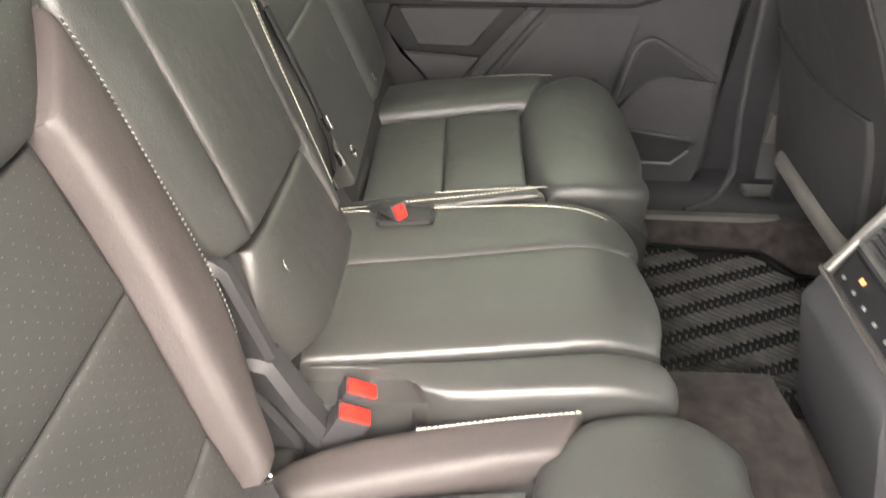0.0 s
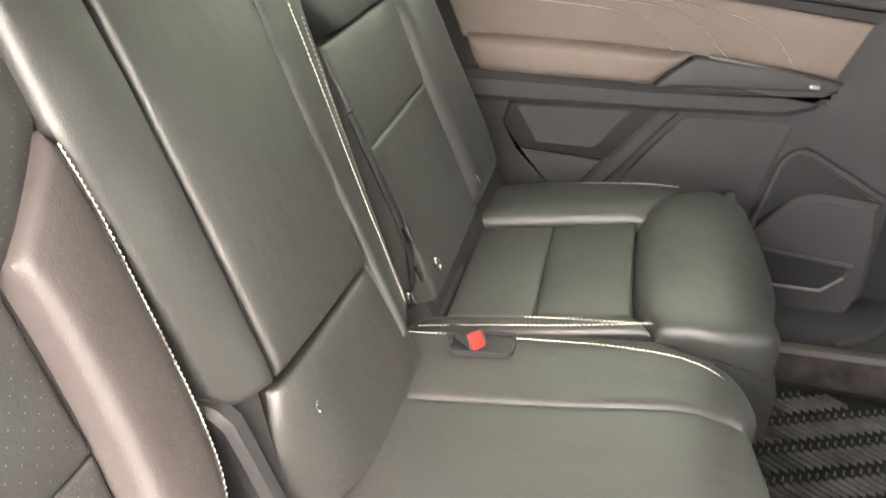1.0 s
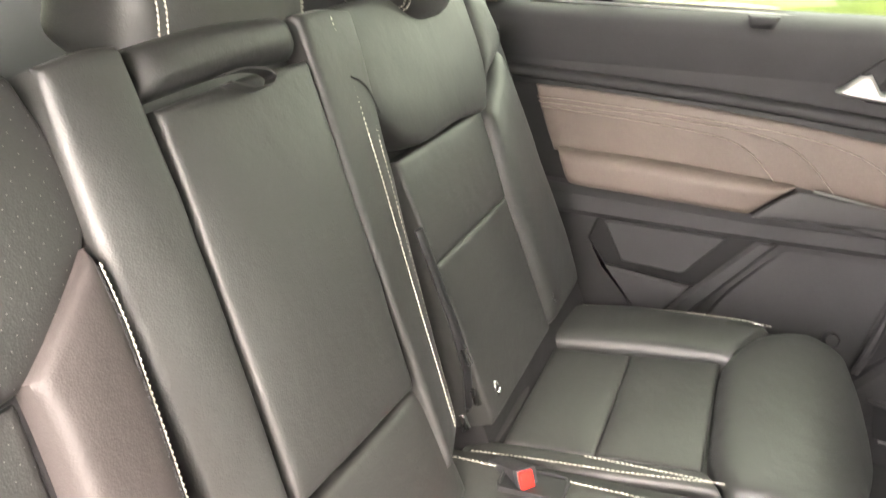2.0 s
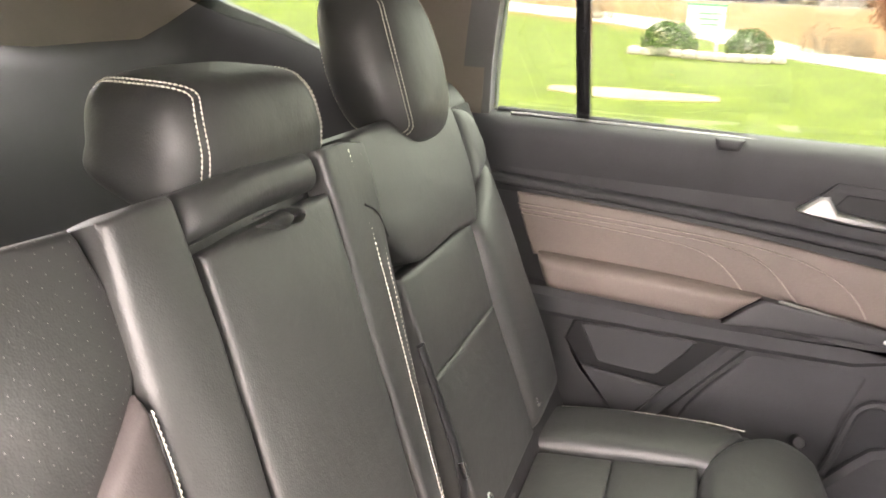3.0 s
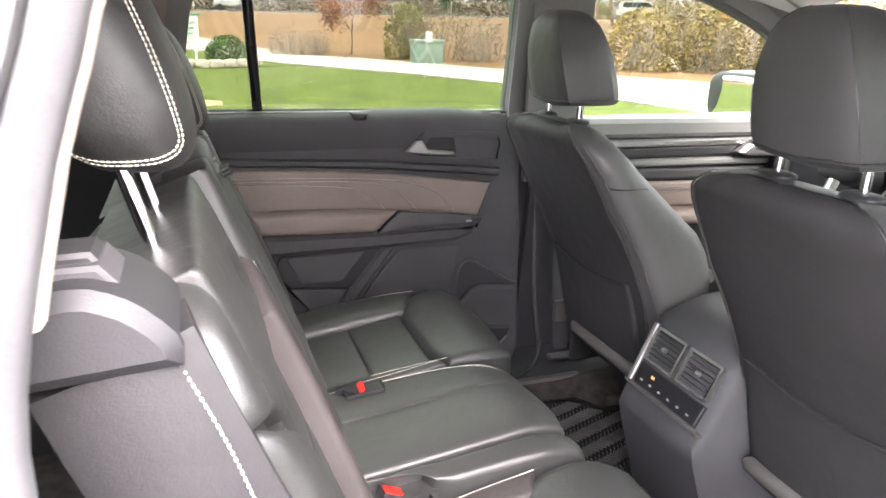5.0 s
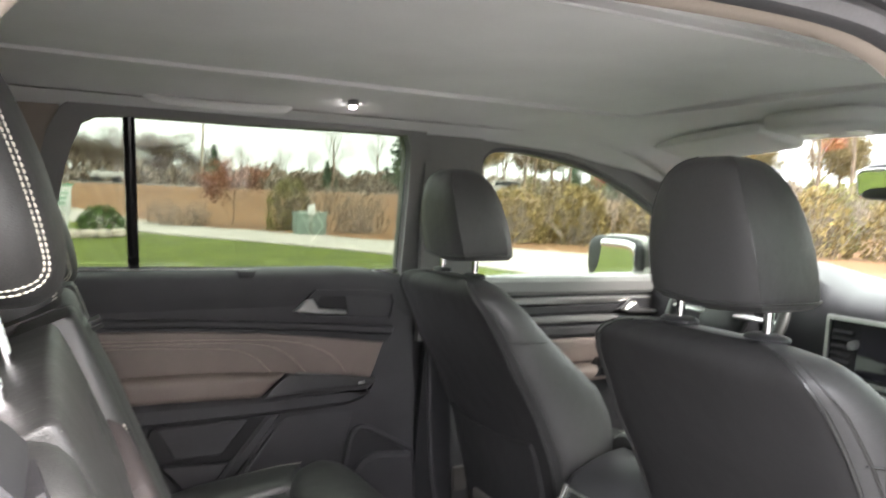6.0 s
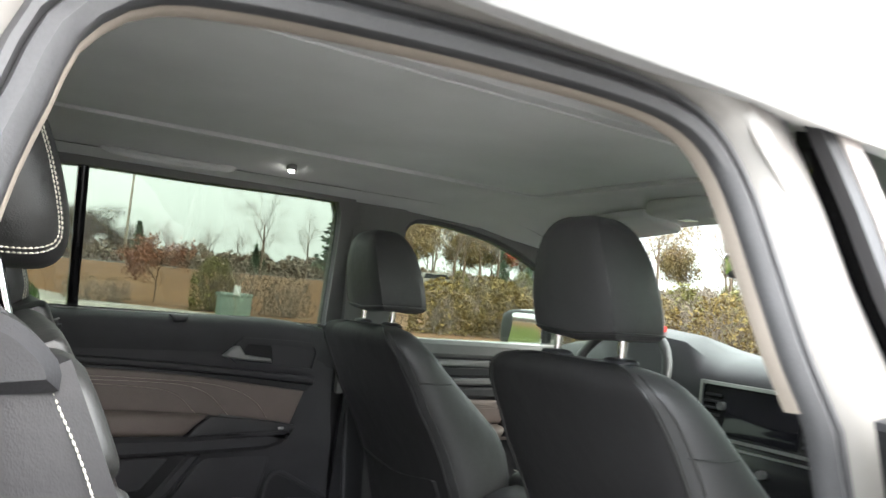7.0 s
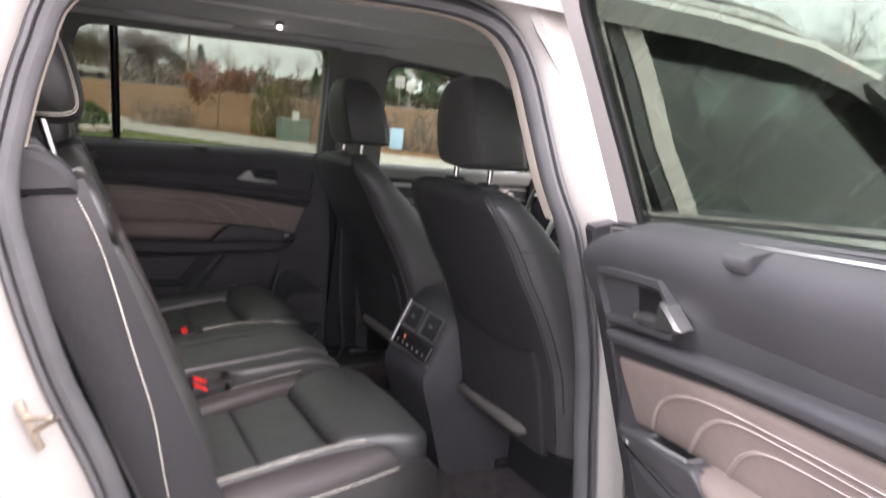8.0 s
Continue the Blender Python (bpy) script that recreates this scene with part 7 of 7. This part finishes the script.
spread_copies(bare, [(18, 96, 0.6, 1), (22, 100, 0.62, 2), (27, 97, 0.66, 3), (33, 93, 0.75, 4), (37, 88, 0.9, 5), (43, 84, 1.0, 0.3), (50, 78, 1.0, 1.2), (57, 72, 1.0, 2.2), (34, 48, 0.85, 0.4), (45, 50, 1.0, 2.9), (48, 40, 1.05, 0.2), (52, 33, 1.1, 4.4), (44, 30, 0.9, 3.3), (57, 26, 1.1, 0.9)])
spread_copies(bare_b, [(20, 90, 0.6, 0.5), (25, 92, 0.6, 3.5), (30, 96, 0.7, 2.5), (47, 80, 1, 1.9), (62, 60, 1.1, 2.7), (40, 42, 0.95, 1.1), (50, 46, 1.05, 3.7), (55, 38, 1.0, 5.1), (60, 30, 1.1, 1.4), (49, 24, 0.95, 2.2), (64, 42, 1.2, 0.1), (66, 18, 1.1, 4.0), (13, 96, 0.6, 2.0)])
spread_copies(gold, [(23.0, 39.5, 1.05, 1), (28.5, 36.5, 1.0, 2.2), (30, 40, 1.1, 3.1), (40, 35, 0.9, 0.2), (26, 42, 1.1, 4.4)])
spread_copies(pine_a, [(39, 74, 0.9, 1), (52, 66, 0.65, 2), (15.2, 82, 0.56, 0.7), (27.2, 79.2, 0.42, 1.4), (28.0, 79.6, 0.36, 2.4), (55, 63, 0.6, 0.2), (58, 58, 0.75, 3.3), (51, 60, 0.55, 5), (-30, 90, 1.0, 1), (37, 78, 0.75, 2)])

OLIVELEAF = leaf_material("olive_tan_leaves", (0.10, 0.080, 0.030), (0.22, 0.165, 0.070))
thicket = put(tree("autumn_tree", "tree with thick olive-tan leaves behind the hedge", 7.5, OLIVELEAF, 0.13, 7, 18), 46, 80, 1.0)
spread_copies(thicket, [(92 * math.cos(radians(a)), 92 * math.sin(radians(a)), k, a) for a, k in ((62.0, 0.95), (57.6, 1.02), (55.2, 0.9), (52.6, 1.0), (49.8, 0.86), (47.4, 0.95), (44.6, 0.8))])
spread_copies(thicket, [(74 * math.cos(radians(a)), 74 * math.sin(radians(a)), k, a) for a, k in ((37.5, 0.7), (34.6, 0.8), (31.8, 0.72), (28.5, 0.85), (25, 0.7))])

# a low far wood along the skyline
far_pts = []
for _ in range(70000):
    a = rng.uniform(-0.35, 2.9)
    r = rng.uniform(112, 140)
    h = 2.0 + 3.2 * (0.5 + 0.5 * noise.noise((a * 9, 1, 0))) + 1.2 * noise.noise((a * 40, 2, 0))
    h += 3.6 * min(1, max(0, (a - 1.42) / 0.12)) * (0.8 + 0.5 * noise.noise((a * 22, 5, 0)))
    far_pts.append((r * math.cos(a), r * math.sin(a), 1.7 + rng.random() ** 1.3 * max(0.6, h)))
fw = new("far_wood", leaf_mesh("far_wood", far_pts, 0.46, BROWNLEAF, rng))
tagged(fw, "hazy brown wood along the horizon", "wood", kind="stuff")
# bank hedge of yellow shrubs beyond the driveway
ye = put(shrub("hedge_shrub", "yellow-leaved shrub in the hedge by the driveway", (2.6, 2.2, 2.0), YELLOWLEAF, 0.075, 1500, 31), 14.2, 20.6)
spread_copies(ye, [(16.3, 19.6, 1.0, 1), (18.3, 18.2, 1.1, 2), (20.1, 16.4, 1.05, 3), (21.6, 14.4, 1.1, 4), (22.8, 12.0, 1.0, 5), (24, 9.4, 1.05, 0.6), (25, 6.5, 1.0, 1.7), (17.2, 21.5, 1.1, 2.6), (20.5, 19.0, 1.2, 3.4)])
br = put(shrub("hedge_shrub", "bare brown shrub with few dry leaves", (2.8, 2.4, 2.0), BROWNLEAF, 0.06, 700, 32), 9.3, 27.6)
spread_copies(br, [(10.9, 26.6, 0.85, 1), (12.6, 24.6, 0.8, 2), (13.0, 23.0, 0.75, 2.4), (3.7, 29.6, 0.55, 3), (4.9, 30.0, 0.5, 4), (15.4, 22.8, 0.9, 3), (19.0, 21.6, 1.0, 1.3), (22.4, 17.6, 1.05, 5), (-6, 40, 0.7, 1), (26.5, 14, 1.0, 3), (28, 18, 1.1, 4), (30, 10, 1.1, 2.2)])
gb = put(shrub("hedge_shrub", "olive-green shrub at the hedge's end", (1.9, 1.9, 2.0), leaf_material("olive_leaves", (0.10, 0.10, 0.03), (0.20, 0.18, 0.06)), 0.07, 1400, 33), 8.2, 28.0)
spread_copies(gb, [(25.5, 16.5, 1.2, 1), (29, 22, 1.3, 2), (33, 20, 1.2, 3)])
spread_copies(br, [(86 * math.cos(radians(a)), 86 * math.sin(radians(a)), k, 3 * a) for a, k in ((61, 1.7), (58.5, 1.5), (56, 1.8), (53.8, 1.5), (47.5, 1.7), (45, 1.6), (36, 1.6), (33, 1.8), (30, 1.5))])
spread_copies(gb, [(66 * math.cos(radians(a)), 66 * math.sin(radians(a)), k, 2 * a) for a, k in ((59.5, 1.1), (55, 1.0), (50, 1.1), (46.5, 1.2), (34.5, 1.2), (31, 1.3))])
put(tree("young_tree", "young tree with rust-red autumn leaves in the field", 2.7, RUSTLEAF, 0.06, 10, 34, 3, 0.6), 6.6, 31.0)
# clipped bushes, stones and sign at the bed
bush = put(shrub("clipped_bush", "clipped dark green bush in a stone-edged bed", (1.7, 1.5, 0.95), GREENLEAF, 0.045, 2600, 35, False, "bush"), -1.15, 23.2)
spread_copies(bush, [(1.1, 23.4, 0.92, 1)])
STONE = material("pale_bed_stone", (0.28, 0.245, 0.21), 0.95, 0, 14, 0.6, 0.2, 3, 0.2)
for k in range(11):
    x = -2.1 + 0.4 * k
    y = 22.35 + 0.25 * math.sin(k * 0.7) + 0.03 * (k - 5) ** 2 * 0.6
    st = thing("bed_stone", "pale rough stone edging the planting bed", "stone", "bed stones")
    blob("stone", (x, y, ground_z(x, y) + 0.11), (0.22, 0.16, 0.14), STONE, st, 3, lambda q: q * (1 + 0.15 * noise.noise(q * 9 + Vector((k, k, 0)))), None, 6)
sign = thing("yard_sign", "white sign board with green top strip between bushes", "sign board")
SIGNW = material("white_sign_board", (0.45, 0.46, 0.45), 0.6, 0, 60, 0, 0.03, 4)
SIGNG = material("green_sign_strip", (0.05, 0.18, 0.10), 0.6, 0, 60, 0, 0.05, 4)
box("board", (-0.80, 24.0, 0.62), (0.30, 24.06, 1.50), SIGNW, sign, "white board", 0.01)
box("top_strip", (-0.86, 23.98, 1.46), (0.36, 24.08, 1.54), SIGNG, sign, "green top strip", 0.01)
for k in range(3):
    box("text_bar", (-0.50 + 0.05 * k, 23.985, 1.22 - 0.16 * k), (0.22 - 0.05 * k, 23.998, 1.28 - 0.16 * k), SIGNG, sign, "faded text bar", 0)
for x in (-0.68, 0.18):
    box("sign_post", (x - 0.04, 24.0, -0.05), (x + 0.04, 24.06, 0.66), SIGNW, sign, "white post", 0.005)
ribbon("soil_patch", [(-2.3, 11.6), (-1.2, 11.2), (0.1, 11.7), (0.4, 11.9)], [(-2.2, 12.0), (-1.4, 12.6), (0.0, 12.5), (0.4, 12.1)], material("dry_soil", (0.20, 0.155, 0.085), 0.95, 0, 20, 0.5, 0.2, 2), "bare dry patch in the lawn", "soil patch", 0.015, 24)
# utility cabinet and small post sign
cab = thing("utility_cabinet", "pale green metal utility cabinet beside the driveway", "utility cabinet")
CABG = material("pale_green_enamel", (0.13, 0.175, 0.145), 0.5, 0, 40, 0.1, 0.06, 3)
zc = ground_z(8.0, 24.6)
box("cabinet_body", (7.5, 24.4, zc - 0.02), (8.55, 25.1, zc + 0.80), CABG, cab, "pale green body", 0.03)
box("cabinet_lid", (7.46, 24.36, zc + 0.72), (8.59, 25.14, zc + 0.84), CABG, cab, "overhanging lid", 0.03)
box("cabinet_pad", (7.4, 24.3, zc - 0.1), (8.65, 25.2, zc + 0.04), PAVING, cab, "concrete pad", 0.01)
ps = thing("post_sign", "small white sign on a thin post", "sign")
box("sign_plate", (7.68, 23.78, zc + 0.78), (7.92, 23.80, zc + 1.12), SIGNW, ps, "white plate", 0.004)
tube("post", [(7.8, 23.82, zc - 0.1), (7.8, 23.82, zc + 1.1)], 0.02, STEEL, ps, "thin metal post", 6)
# blue and white signs by the road
bs = thing("post_sign", "pale blue sign board near the driveway's end", "sign")
BLUE = material("pale_blue_sign", (0.30, 0.48, 0.62), 0.5, 0, 40, 0, 0.05, 4)
zb = ground_z(10.8, 21.6)
box("sign_plate", (10.5, 21.6, zb + 0.15), (11.0, 21.63, zb + 0.85), BLUE, bs, "pale blue plate", 0.004)
tube("post", [(10.75, 21.65, zb - 0.1), (10.75, 21.65, zb + 0.8)], 0.02, STEEL, bs, "thin post", 6)
for x, y in ((24.0, 50.0), (28.5, 57.5)):
    ws = thing("post_sign", "white road sign on a steel post", "sign", "road signs")
    zz = ground_z(x, y)
    box("sign_plate", (x - 0.4, y, zz + 1.5), (x + 0.4, y + 0.03, zz + 2.4), SIGNW, ws, "white plate", 0.01)
    tube("post", [(x, y + 0.05, zz - 0.1), (x, y + 0.05, zz + 2.3)], 0.05, STEEL, ws, "steel post", 6)
pole = thing("utility_pole", "tall grey utility pole by the road", "utility pole")
tube("pole_shaft", [(11.5, 68, 1.5), (11.7, 68, 10.8)], [0.14, 0.09], STEEL, pole, "grey shaft", 8)
tube("pole_arm", [(11.7, 68, 10.5), (13.3, 68, 10.7)], 0.05, STEEL, pole, "lamp arm", 6)


def vehicle(name, label, x, y, turn, body, length=4.8, height=1.55, van=False):
    V = thing(name, label, "vehicle", "far vehicles")
    L, H = length / 2, height
    prof = [(-L, 0.35), (-L, 0.85), (-L * 0.9, 0.95), (-L * 0.82, H * 0.97), (-L * 0.2, H), (L * 0.15, H * 0.97), (L * 0.42, 0.98), (L * 0.95, 0.86), (L, 0.55), (L, 0.35)]
    if van:
        prof = [(-L, 0.35), (-L, H), (L * 0.35, H), (L * 0.38, H * 0.8), (L * 0.6, H * 0.78), (L * 0.75, 1.0), (L, 0.9), (L, 0.35)]
    m = Matrix.Translation((x, y, ground_z(x, y) + 0.1)) @ Matrix.Rotation(turn, 4, 'Z')
    prism("body", prof, body, V, lambda a, b, h: m @ Vector((a, h - 0.85, b)), 0.0, 1.7, 0.12)
    prism("side_glass", [(-L * 0.78, 0.98), (-L * 0.72, H * 0.9), (L * 0.1, H * 0.9), (L * 0.32, 0.98)], SCREEN, V, lambda a, b, h: m @ Vector((a, -0.86 - h, b)), -0.005, 0.005, 0.001, "dark side glass")
    for a in (-L * 0.62, L * 0.62):
        for s in (-0.8, 0.8):
            tube("wheel", [m @ Vector((a, s - 0.1, 0.25)), m @ Vector((a, s + 0.1, 0.25))], 0.33, RUBBER, V, "black wheel", 14)
    return V


vehicle("pickup_truck", "white pickup passing on the far road", 3.6, 66, 3.1, WHITE, 2.6, 0.95)
vehicle("delivery_van", "white box van on the far road", -5, 65, 3.1, WHITE, 5.5, 2.6, True)
vehicle("parked_car", "white car on the road beyond the bank", 38.0, 57.0, -0.5, WHITE)
vehicle("parked_car", "dark blue car parked across the lawn", -11.5, 66.0, 3.1, material("dark_blue_paint", (0.03, 0.05, 0.08), 0.3, 0, 60, 0, 0.05, 4, coat=0.5), 4.6, 1.7)
